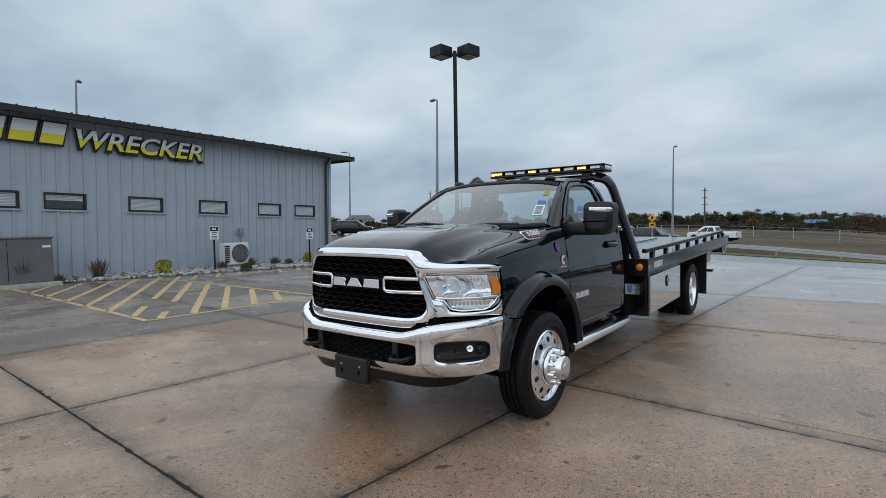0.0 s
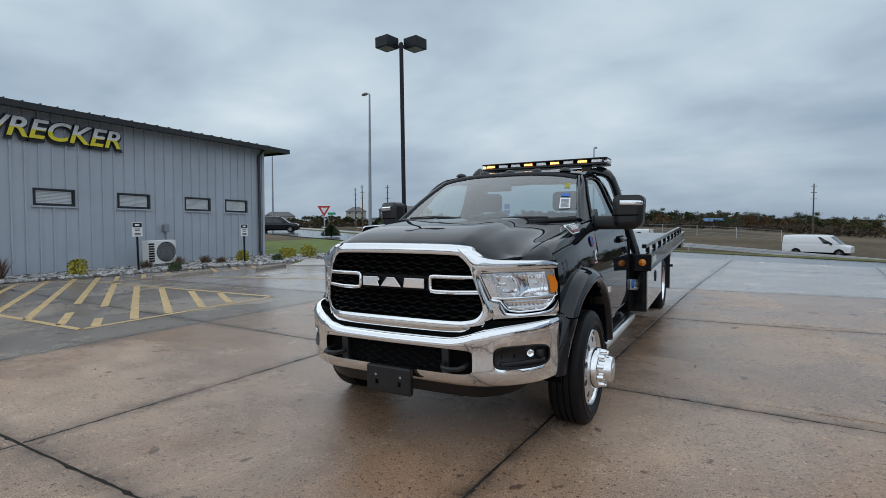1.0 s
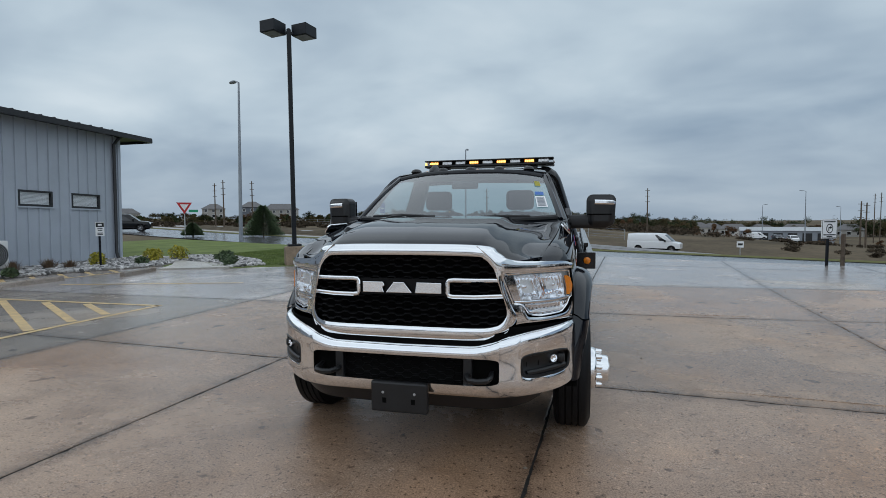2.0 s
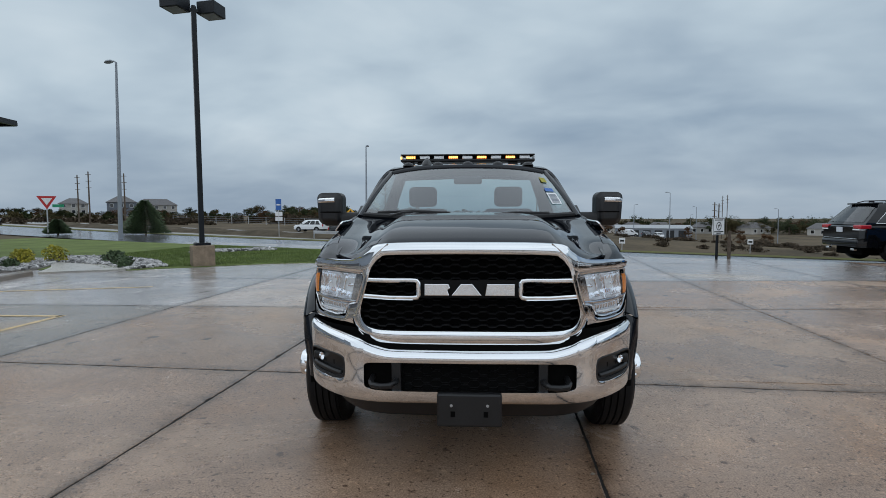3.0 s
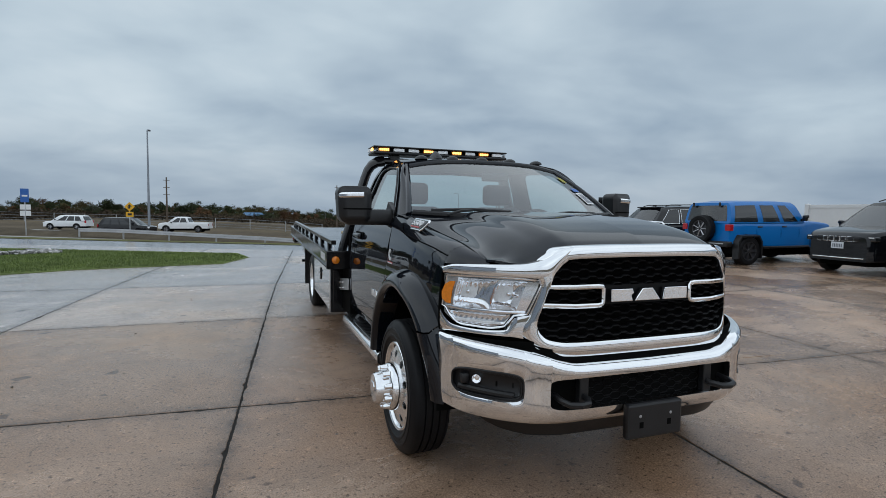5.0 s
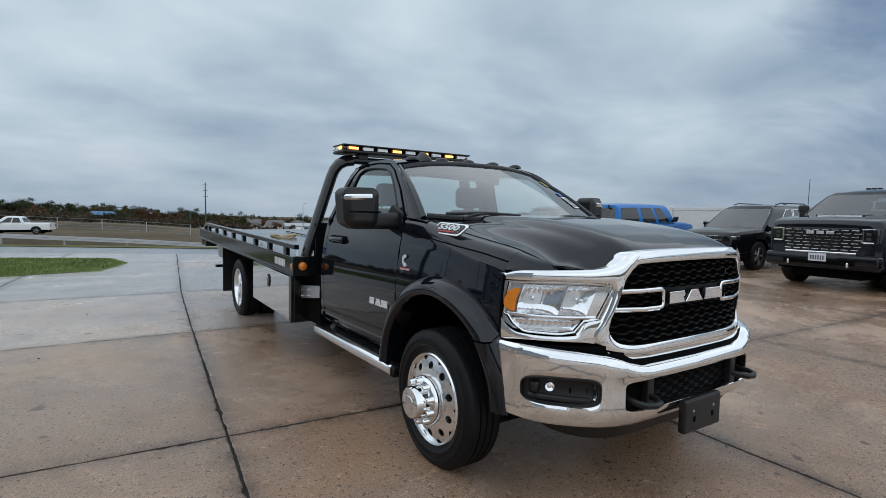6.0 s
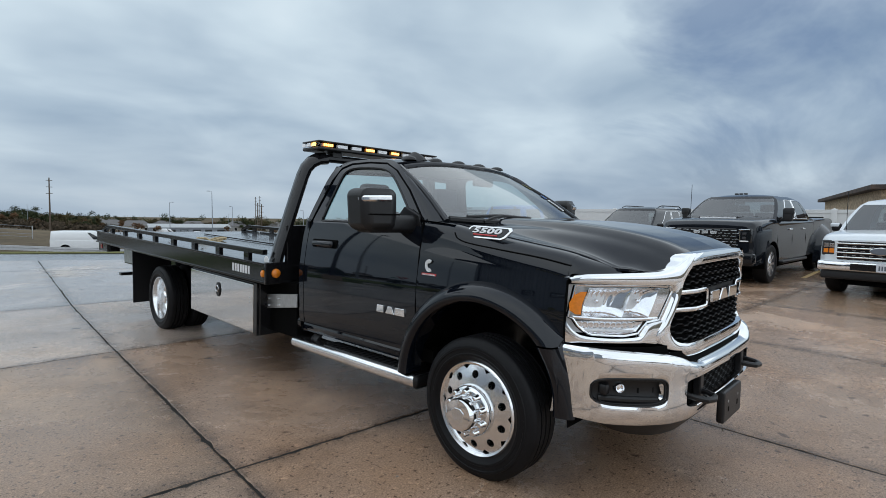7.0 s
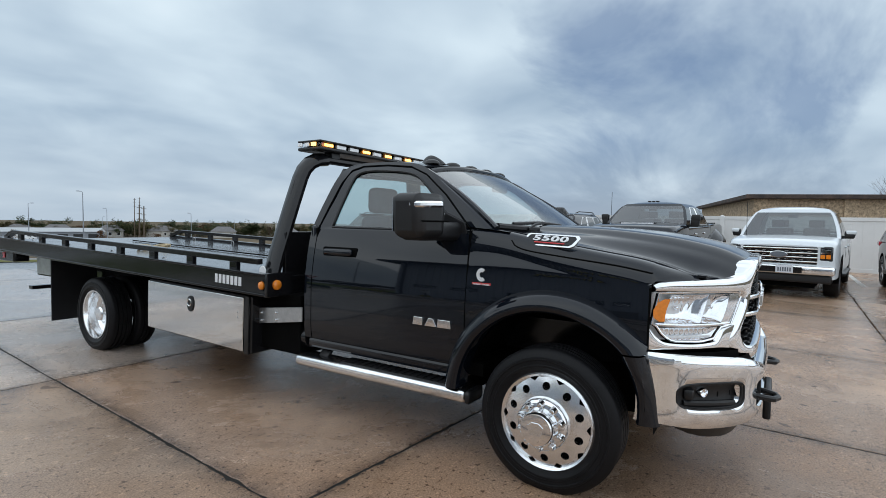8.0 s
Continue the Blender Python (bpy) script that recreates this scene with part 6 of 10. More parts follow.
def dense(pts, n, per=4):
    """Rounds the first n points of an outline; the rest stay as they are."""
    out = []
    for i in range(n - 1):
        p = [pts[max(0, i - 1)], pts[i], pts[i + 1], pts[min(n - 1, i + 2)]]
        for k in range(per):
            t = k / per
            out.append(tuple(0.5 * (2 * p[1][j] + (p[2][j] - p[0][j]) * t + (2 * p[0][j] - 5 * p[1][j] + 4 * p[2][j] - p[3][j]) * t * t + (3 * p[1][j] - p[0][j] - 3 * p[2][j] + p[3][j]) * t ** 3) for j in (0, 1)))
    return out + list(pts[n - 1:])


SIDE_OUT, SIDE_IN = dense(SIDE_OUT, 10), dense(SIDE_IN, 10)
both("window_frame", lambda: shell(ring_sheet(SIDE_OUT, SIDE_IN, lambda y, z, t: (side_x(y, z) - 0.012 * t, y, z), 2), 0.02), M["paint"], truck)
both("side_window", lambda: fan_sheet(SIDE_IN, lambda y, z: (side_x(y, z) - 0.022, y, z), 3, 4), M["glass"], truck, "clear side window")
both("window_seal", lambda: tube([(side_x(y, z) - 0.012, y, z) for y, z in SIDE_IN], 0.008, 5, closed=True), M["black_plastic"], truck)
both("door_seam_line", lambda: tube([(side_x(y, z) + 0.000, y, z) for y, z in ((0.603, 0.6), (0.603, 0.9), (0.603, 1.2), (0.62, 1.42), (0.86, 1.64), (1.06, 1.785), (1.22, 1.848), (1.45, 1.87), (1.68, 1.87), (1.77, 1.84), (1.82, 1.74), (1.88, 1.55), (1.92, 1.40), (1.92, 1.0), (1.92, 0.6))], 0.0055, 5), M["dark_gap"], truck)


# roof
def roof_sheet():
    bm = bmesh.new()

    def at(u, v):
        ax = abs(u)
        yf = 1.045 + 0.07 * ax ** 2
        y = yf + (1.86 - yf) * v
        side_z = smooth(y, [(1.0, 1.80), (1.2, 1.872), (1.45, 1.897), (1.7, 1.897), (1.86, 1.85)])
        top = smooth(y, [(1.0, 1.875), (1.2, 1.905), (1.5, 1.925), (1.75, 1.92), (1.9, 1.885)])
        x = u * side_x(y, side_z)
        return (x, y, side_z + (top - side_z) * (1 - ax ** 3.2))
    add_grid(bm, at, lin(-1, 1, 33), lin(0, 1, 14))
    bmesh.ops.recalc_face_normals(bm, faces=bm.faces)
    if sum(f.normal.z for f in bm.faces) < 0:
        bmesh.ops.reverse_faces(bm, faces=bm.faces)
    return shell(bm, 0.02)


part("roof", roof_sheet(), M["paint"], truck)
part("headliner", box(-0.6, 0.6, 1.1, 1.8, 1.83, 1.85), M["cream"], truck)


# windshield and its pillars
def ws_point(u, v):
    ax = abs(u)
    yb, zb, xb = 0.30 + 0.20 * ax ** 2.2, 1.415 + 0.03 * ax ** 2, 0.86
    yt, zt, xt = 1.05 + 0.05 * ax ** 2, 1.872 - 0.06 * ax ** 3, 0.70
    x = (xb + (xt - xb) * v) * u
    bow = 0.02 * math.sin(math.pi * v)
    return (x, yb + (yt - yb) * v - bow, zb + (zt - zb) * v + bow * 0.5)


bm = bmesh.new()
add_grid(bm, lambda u, v: ws_point(u * 0.955, 0.02 + v * 0.95), lin(-1, 1, 25), lin(0, 1, 12))
part("windshield", bm, M["screen"], truck, "large raked clear windshield")
both("windshield_pillar", lambda: tube([Vector(ws_point(0.98, v)) for v in lin(-0.04, 1.02, 10)], 1, 8, squash=(0.022, 0.02)), M["paint"], truck)
SIDE_LINE = [(0, 0.57, 1.415), (0.3, 0.80, 1.625), (0.62, 1.02, 1.80), (1.02, 1.24, 1.88)]


def pillar_side():
    bm = bmesh.new()

    def at(v, u):
        p = Vector(ws_point(0.985, v))
        y, z = interp(v, [(k, a) for k, a, b in SIDE_LINE]), interp(v, [(k, b) for k, a, b in SIDE_LINE])
        q = Vector((side_x(y, z) - 0.002, y, z))
        m = p.lerp(q, u)
        return (m.x + 0.012 * math.sin(math.pi * u), m.y, m.z)
    add_grid(bm, at, lin(-0.03, 1.02, 14), lin(0, 1, 6))
    bmesh.ops.recalc_face_normals(bm, faces=bm.faces)
    return bm


def cowl_corner():
    bm = bmesh.new()
    add_grid(bm, lambda y, u: (0.80 + (seam_x(y) + 0.045 - 0.80) * u, y, (1.412 + 0.03 * (y - 0.3)) * (1 - u) + (seam_z(min(0.6, y)) - 0.006) * u), lin(0.36, 0.66, 6), lin(0, 1, 4))
    bmesh.ops.recalc_face_normals(bm, faces=bm.faces)
    return bm


both("pillar_side", pillar_side, M["paint"], truck)
both("cowl_corner", cowl_corner, M["black_plastic"], truck)
part("windshield_header", tube([ws_point(u, 0.985) for u in lin(-0.95, 0.95, 15)], 0.02, 8), M["paint"], truck)
part("windshield_band", tube([ws_point(u, 0.0) for u in lin(-0.95, 0.95, 21)], 0.022, 8), M["black_plastic"], truck)
for side in (1, -1):
    a = Vector(ws_point(side * 0.10 if side > 0 else -0.82, 0.015 if side > 0 else 0.03)) + Vector((0, -0.02, 0.012))
    b = Vector(ws_point(side * 0.10 + 0.62 if side > 0 else -0.16, 0.02 if side > 0 else 0.055)) + Vector((0, -0.02, 0.012))
    w = part("wiper", tube([a, a.lerp(b, 0.5) + Vector((0, -0.01, 0.012)), b], 0.011, 6), M["black_plastic"], truck)
    part("wiper_arm", tube([a + Vector((0.10, -0.06, -0.03)), a.lerp(b, 0.35) + Vector((0, -0.03, 0.0)), a.lerp(b, 0.5) + Vector((0, -0.015, 0.006))], 0.010, 6), M["black_plastic"], w)

# back of the cab with a window that can be seen through
BO = [(-0.9, 1.415), (-0.80, 1.66), (-0.70, 1.86), (0, 1.90), (0.70, 1.86), (0.80, 1.66), (0.9, 1.415), (0, 1.415)]
BI = [(-0.78, 1.42), (-0.72, 1.62), (-0.65, 1.80), (0, 1.82), (0.65, 1.80), (0.72, 1.62), (0.78, 1.42), (0, 1.42)]
part("rear_cab_frame", shell(ring_sheet(BO, BI, lambda x, z, t: (x, 1.985 - 0.24 * max(0, z - 1.42), z), 4), 0.02), M["paint"], truck)
part("rear_window", fan_sheet(BI, lambda x, z: (x, 1.985 - 0.24 * (z - 1.42), z), 3, 2), M["glass"], truck)

# inside the cab
part("dashboard", box(-0.84, 0.84, 0.48, 0.80, 1.08, 1.33, 0.05, 3), M["interior"], truck)
for sx in (-0.45, 0.41):
    seat = part("seat", box(sx - 0.26, sx + 0.26, 1.15, 1.62, 0.78, 0.98, 0.06, 3), M["seat"], truck, "dark grey cloth cab seat")
    bm = box(sx - 0.25, sx + 0.25, 1.58, 1.72, 0.95, 1.50, 0.06, 3)
    part("backrest", bm, M["seat"], seat)
    part("headrest", box(sx - 0.14, sx + 0.14, 1.62, 1.74, 1.52, 1.72, 0.045, 3), M["seat"], seat)
sw = part("steering_wheel", tube([(0.40 + 0.19 * math.cos(a), 0.92 - 0.05 * math.sin(a), 1.30 + 0.17 * math.sin(a)) for a in lin(0, 2 * math.pi * 31 / 32, 32)], 0.016, 8, closed=True), M["interior"], truck)
part("hub", box(0.33, 0.47, 0.86, 0.96, 1.26, 1.34, 0.02), M["interior"], sw)
part("spoke", box(0.22, 0.58, 0.90, 0.93, 1.285, 1.315), M["interior"], sw)
part("interior_mirror", box(-0.12, 0.12, 0.86, 0.89, 1.70, 1.77, 0.015), M["interior"], truck)
# stickers on the windshield
for x0, x1, v0, v1, mm, nm in ((0.58, 0.66, 0.20, 0.42, "paper", "white paper sticker"), (0.585, 0.655, 0.45, 0.52, "sign_blue", "blue sticker"), (0.60, 0.65, 0.66, 0.78, "shrub_yellow", "yellow-green sticker")):
    bm = bmesh.new()
    add_grid(bm, lambda u, v: Vector(ws_point(u / 0.8, v)) + Vector((0, -0.006, 0.004)), lin(x0 + 0.06, x1 + 0.06, 4), lin(v0, v1, 4))
    part("sticker", bm, M[mm], truck, nm)
for k in range(7):
    bm = bmesh.new()
    add_grid(bm, lambda u, v: Vector(ws_point(u / 0.8, v)) + Vector((0, -0.009, 0.006)), (0.65, 0.71), (0.22 + 0.026 * k, 0.235 + 0.026 * k))
    part("text_bar", bm, M["pole_grey"], truck)

# roof lamps and antenna
for k in range(5):
    x = -0.54 + 0.27 * k
    bm = bmesh.new()
    bmesh.ops.create_uvsphere(bm, u_segments=14, v_segments=8, radius=1)
    for v in bm.verts:
        v.co = Vector((x + v.co.x * 0.052, 1.15 + 0.05 * abs(x) ** 2 + v.co.y * 0.07, 1.888 - 0.02 * x * x + max(0, v.co.z) * 0.034))
    part("clearance_lamp", bm, M["black_plastic"], truck, "dark smoked roof clearance lamp")
bm = bmesh.new()
bmesh.ops.create_uvsphere(bm, u_segments=16, v_segments=10, radius=1)
for v in bm.verts:
    t = max(0, v.co.z)
    v.co = Vector((-0.38 + v.co.x * 0.055 * (1 - 0.5 * t), 1.25 + v.co.y * 0.11 * (1 - 0.35 * t) + 0.03 * t, 1.895 + t * 0.075))
part("antenna", bm, M["black_plastic"], truck, "black fin antenna on the roof")


# mirrors
def mirror_shell():
    bm = bmesh.new()
    add_box(bm, 1.05, 1.285, 0.69, 0.90, 1.358, 1.628, 0.05, 5)
    for v in bm.verts:
        if v.co.y < 0.72:
            v.co.z = 1.455 + (v.co.z - 1.455) * 0.92
            v.co.x = 1.185 + (v.co.x - 1.185) * 0.88
        if v.co.z < 1.45 and v.co.x > 1.2:
            v.co.x -= 0.25 * (1.45 - v.co.z)
        v.co.y += (v.co.x - 1.06) * 0.28
    return bm


def mirror_arm():
    bm = bmesh.new()
    add_box(bm, 0.88, 1.235, 0.684, 0.85, 1.348, 1.462, 0.034, 4)
    for v in bm.verts:
        v.co.y += 0.28 * max(0, v.co.x - 1.06) + (0.03 if v.co.x > 1.1 else 0)
    return bm


def mirror_foot():
    return prism_side([(0.60, 1.26), (0.80, 1.27), (0.86, 1.46), (0.80, 1.52), (0.66, 1.46)], 0.895, 0.93)


def prism_side(poly, x0, x1):
    """A plate whose outline is given in (y, z)."""
    return slab_poly(list(poly), x1 - x0, Matrix.Translation(((x0 + x1) / 2, 0, 0)) @ Matrix(((0, 0, 1, 0), (1, 0, 0, 0), (0, 1, 0, 0), (0, 0, 0, 1))), 0.004)


for side in (1, -1):
    fl = (lambda b: b) if side > 0 else flip_x
    mirror = part("side_mirror", fl(mirror_shell()), M["black_plastic"], truck, "large black towing mirror")
    part("arm", fl(mirror_arm()), M["black_plastic"], mirror)
    part("foot", fl(mirror_foot()), M["black_plastic"], mirror)
    part("trim_gap", fl(tube([(1.055, 0.686, 1.464), (1.19, 0.722, 1.464), (1.24, 0.744, 1.464), (1.262, 0.785, 1.464)], 0.005, 6)), M["dark_gap"], mirror)
    part("turn_lamp", fl(tube([(1.11, 0.706, 1.565), (1.19, 0.724, 1.563), (1.235, 0.742, 1.561), (1.264, 0.778, 1.56), (1.27, 0.815, 1.56)], 1, 8, squash=(0.016, 0.02))), M["chrome_soft"], mirror, "silver turn lamp strip")
    part("mirror_glass", fl(box(1.08, 1.25, 0.958, 0.962, 1.40, 1.60)), M["chrome"], mirror)

# exhaust pipe under the back of the cab
ex = part("exhaust_pipe", tube([(-0.62, 1.35, 0.47), (-0.62, 2.5, 0.47), (-0.58, 2.9, 0.50)], 0.062, 14), M["galv"], truck, "dull steel exhaust pipe under the cab")
part("clamp", tube([(-0.62, 2.02, 0.47), (-0.62, 2.06, 0.47)], 0.07, 14), M["pole_grey"], ex)

# door handles, sills and badges
BADGE = Matrix.Translation((0.896, 0.105, 1.371)) @ pose(0, 0, 0, 2.5, -41, 0) @ Matrix(((0, 0, 1, 0), (1, 0, 0, 0), (0, 1, 0, 0), (0, 0, 0, 1)))
for side in (1, -1):
    fl = (lambda b: b) if side > 0 else flip_x
    h = part("door_handle", fl(box(0.952, 0.995, 1.53, 1.80, 1.205, 1.255, 0.02, 3)), M["paint"], truck)
    part("handle_recess", fl(box(0.935, 0.958, 1.50, 1.83, 1.19, 1.265, 0.01, 2)), M["dark_gap"], h)
    part("sill_strip", fl(box(0.955, 0.975, 0.62, 1.95, 0.60, 0.635, 0.008)), M["paint"], truck)
    # hood badge: chrome-rimmed plate with the model number
    hb = part("model_badge", fl(slab_poly([(-0.125, -0.045), (0.155, -0.045), (0.17, -0.025), (0.15, 0.036), (0.135, 0.045), (-0.155, 0.045), (-0.17, 0.025), (-0.148, -0.03)], 0.012, BADGE, 0.003)), M["chrome"], truck, "chrome-rimmed model number badge")
    pl = slab_poly([(-0.112, -0.034), (0.14, -0.034), (0.15, -0.022), (0.134, 0.026), (0.124, 0.033), (-0.138, 0.033), (-0.15, 0.02), (-0.13, -0.022)], 0.004, BADGE @ Matrix.Translation((0, 0, 0.003)))
    part("badge_field", fl(pl), M["grille_black"], hb)
    for k, digit in enumerate("5500"):
        tx = text_mesh(digit, 0.07, 0.006, 0.05, 0.002)
        for v in tx.verts:
            # read from outside the truck
            v.co = BADGE @ Vector((side * (v.co.x * 1.4 + 0.054 * (k - 1.5)), 0.004 + v.co.y * 0.75, 0.005 + v.co.z))
            v.co.x *= side
        bmesh.ops.recalc_face_normals(tx, faces=tx.faces)
        part("digit", tx, M["letter_white"], hb, smooth=False)
    part("red_line", fl(slab_poly([(-0.09, -0.028), (0.09, -0.028), (0.09, -0.021), (-0.09, -0.021)], 0.003, BADGE @ Matrix.Translation((0, 0, 0.006)))), M["sign_red"], hb)
    eb = part("engine_badge", fl(box(0.967, 0.973, 0.435, 0.565, 1.083, 1.103, 0.002)), M["sign_red"], truck, "small red and chrome engine badge")
    tx = text_mesh("TURBO DIESEL", 0.018, 0.002, 0.0, 0.0004)
    for v in tx.verts:
        v.co = Vector((0.9735 + v.co.z, 0.50 + side * v.co.x, 1.093 + v.co.y * 0.75))
        v.co.x *= side
    part("badge_words", tx, M["letter_white"], eb, smooth=False)
    arc = [(0.034 * math.cos(t), 0.040 * math.sin(t)) for t in lin(radians(50), radians(310), 14)]
    arc += [(0.014 * math.cos(t), 0.017 * math.sin(t)) for t in lin(radians(300), radians(60), 10)]
    part("badge_mark", fl(slab_poly([(side * y, z) for y, z in arc], 0.006, Matrix.Translation((0.974, 0.50, 1.15)) @ Matrix(((0, 0, 1, 0), (1, 0, 0, 0), (0, 1, 0, 0), (0, 0, 0, 1))))), M["letter_white"], eb)
    # door badge as three plain chrome blocks
    for k, q in enumerate((((-0.038, -0.025), (0.038, -0.025), (0.03, 0.025), (-0.038, 0.025)), ((-0.045, -0.025), (0.045, -0.025), (0.018, 0.025), (-0.018, 0.025)), ((-0.05, -0.025), (0.05, -0.025), (0.045, 0.025), (-0.045, 0.025)))):
        yc = 0.845 + (0.1 - 0.1 * k) * (1 if side < 0 else -1)
        part("door_badge_block", fl(slab_poly(list(q), 0.012, Matrix.Translation((0.995, yc, 0.825)) @ Matrix(((0, 0, 1, 0), (1, 0, 0, 0), (0, 1, 0, 0), (0, 0, 0, 1))), 0.002)), M["chrome"], truck)
    # running board
    st = part("running_board", fl(box(0.86, 1.045, 0.56, 2.03, 0.372, 0.452, 0.028, 3)), M["chrome_soft"], truck, "bright metal running board with a black tread")
    part("tread", fl(box(0.872, 1.005, 0.68, 1.60, 0.451, 0.458)), M["black_plastic"], st)
    for k in range(15):
        part("tread_rib", fl(box(0.88, 0.997, 0.73 + 0.055 * k, 0.75 + 0.055 * k, 0.457, 0.463)), M["black_plastic"], st)
    part("end_cap", fl(box(0.858, 1.047, 0.525, 0.56, 0.37, 0.454, 0.026, 3)), M["black_plastic"], st)
    for y in (0.72, 1.82):
        part("bracket", fl(tube([(0.95, y, 0.44), (0.90, y, 0.49), (0.82, y, 0.54)], 1, 6, squash=(0.05, 0.022))), M["black_plastic"], st)

sticker = part("fender_sticker", lathe([(0.0, 0.004), (0.040, 0.003), (0.044, 0.0)], 24, m=Matrix.Translation((0.953, 0.43, 1.262)) @ pose(0, 0, 0, 0, -10, 0)), M["sign_blue"], truck, "round blue and red window sticker on the fender")
part("sticker_ring", lathe([(0.030, 0.004), (0.031, 0.0055), (0.039, 0.0045), (0.040, 0.003)], 24, m=Matrix.Translation((0.953, 0.43, 1.262)) @ pose(0, 0, 0, 0, -10, 0)), M["sign_red"], sticker)


# ---- chrome face ----
GR_IN = [(0, 1.232), (0.40, 1.227), (0.47, 1.212), (0.51, 1.17), (0.525, 1.145), (0.537, 1.11), (0.56, 1.03), (0.585, 0.945), (0.585, 0.895), (0.555, 0.853), (0.50, 0.838), (0.40, 0.834), (0, 0.834)]
GR_OUT = [(0, 1.298), (0.45, 1.290), (0.54, 1.248), (0.59, 1.205), (0.592, 1.155), (0.573, 1.10), (0.585, 1.04), (0.613, 0.955), (0.645, 0.88), (0.63, 0.81), (0.57, 0.775), (0.42, 0.758), (0, 0.755)]


def full_loop(half):
    return half + [(-x, z) for x, z in half[-2:0:-1]]


def smooth_loop(pts, per=5):
    """A closed Catmull-Rom curve through points."""
    n, out = len(pts), []
    for i in range(n):
        p = [pts[(i + k) % n] for k in (-1, 0, 1, 2)]
        for k in range(per):
            t = k / per
            out.append(tuple(0.5 * (2 * p[1][j] + (p[2][j] - p[0][j]) * t + (2 * p[0][j] - 5 * p[1][j] + 4 * p[2][j] - p[3][j]) * t * t + (3 * p[1][j] - p[0][j] - 3 * p[2][j] + p[3][j]) * t ** 3) for j in (0, 1)))
    return out


def chrome_ring():
    bm = bmesh.new()
    a, b = smooth_loop(full_loop(GR_OUT)), smooth_loop(full_loop(GR_IN))
    rings = []
    prof = ((0.0, 0.06), (0.0, 0.004), (0.05, -0.006), (0.3, -0.014), (0.72, -0.016), (0.93, -0.010), (1.0, 0.0), (1.0, 0.07))
    for (x0, z0), (x1, z1) in zip(a, b):
        ring = []
        for t, dy in prof:
            x, z = x0 + (x1 - x0) * t, z0 + (z1 - z0) * t
            ring.append(bm.verts.new((x, plan_chrome(x) + dy + 0.06 * max(0, z - 1.1), z)))
        rings.append(ring)
    n = len(rings)
    for i in range(n):
        p, q = rings[i], rings[(i + 1) % n]
        for k in range(len(prof) - 1):
            bm.faces.new((p[k], p[k + 1], q[k + 1], q[k]))
    bmesh.ops.recalc_face_normals(bm, faces=bm.faces)
    return bm


def strip(upper, lower, off=0.0, bulge=0.012, nz=7, back=0.03):
    """A bulging band between two lines (x, z) on the truck's face."""
    bm = bmesh.new()

    def at(u, v):
        x = smooth(u, [(i / (len(upper) - 1), p[0]) for i, p in enumerate(upper)])
        zu = smooth(u, [(i / (len(upper) - 1), p[1]) for i, p in enumerate(upper)])
        xl = smooth(u, [(i / (len(lower) - 1), p[0]) for i, p in enumerate(lower)])
        zl = smooth(u, [(i / (len(lower) - 1), p[1]) for i, p in enumerate(lower)])
        if v < 0 or v > 1:
            dy, vv = back, min(1, max(0, v))
        else:
            dy, vv = -bulge * math.sin(math.pi * v) ** 0.6, v
        xx, zz = x + (xl - x) * vv, zu + (zl - zu) * vv
        return (xx, plan_chrome(xx) + off + dy + 0.06 * max(0, zz - 1.1), zz)
    add_grid(bm, at, lin(0, 1, 41), [-1] + lin(0, 1, nz) + [2])
    bmesh.ops.recalc_face_normals(bm, faces=bm.faces)
    return bm


grille = part("grille_surround", chrome_ring(), M["chrome"], truck, "wide chrome grille surround", angle=40)
both("chrome_brow", lambda: strip([(0.43, 1.292), (0.50, 1.268), (0.57, 1.224), (0.66, 1.198), (0.80, 1.190), (0.90, 1.183), (0.944, 1.163)], [(0.45, 1.275), (0.505, 1.195), (0.55, 1.135), (0.66, 1.134), (0.80, 1.136), (0.90, 1.137), (0.940, 1.137)], -0.011, 0.006), M["chrome"], grille)
both("chrome_wing", lambda: strip([(0.612, 0.955), (0.665, 0.938), (0.705, 0.872), (0.80, 0.862), (0.90, 0.872), (0.93, 0.90), (0.95, 0.955)], [(0.60, 0.79), (0.665, 0.808), (0.72, 0.82), (0.80, 0.826), (0.90, 0.832), (0.93, 0.835), (0.952, 0.838)], 0.0, 0.006), M["chrome"], grille)
# black sheet behind the bars: the depth's shade given as colour
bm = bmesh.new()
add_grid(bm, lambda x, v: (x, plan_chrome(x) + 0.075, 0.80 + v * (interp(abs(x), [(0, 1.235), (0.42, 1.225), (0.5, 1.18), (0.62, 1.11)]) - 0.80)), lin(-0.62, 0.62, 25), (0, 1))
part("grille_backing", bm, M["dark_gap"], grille)


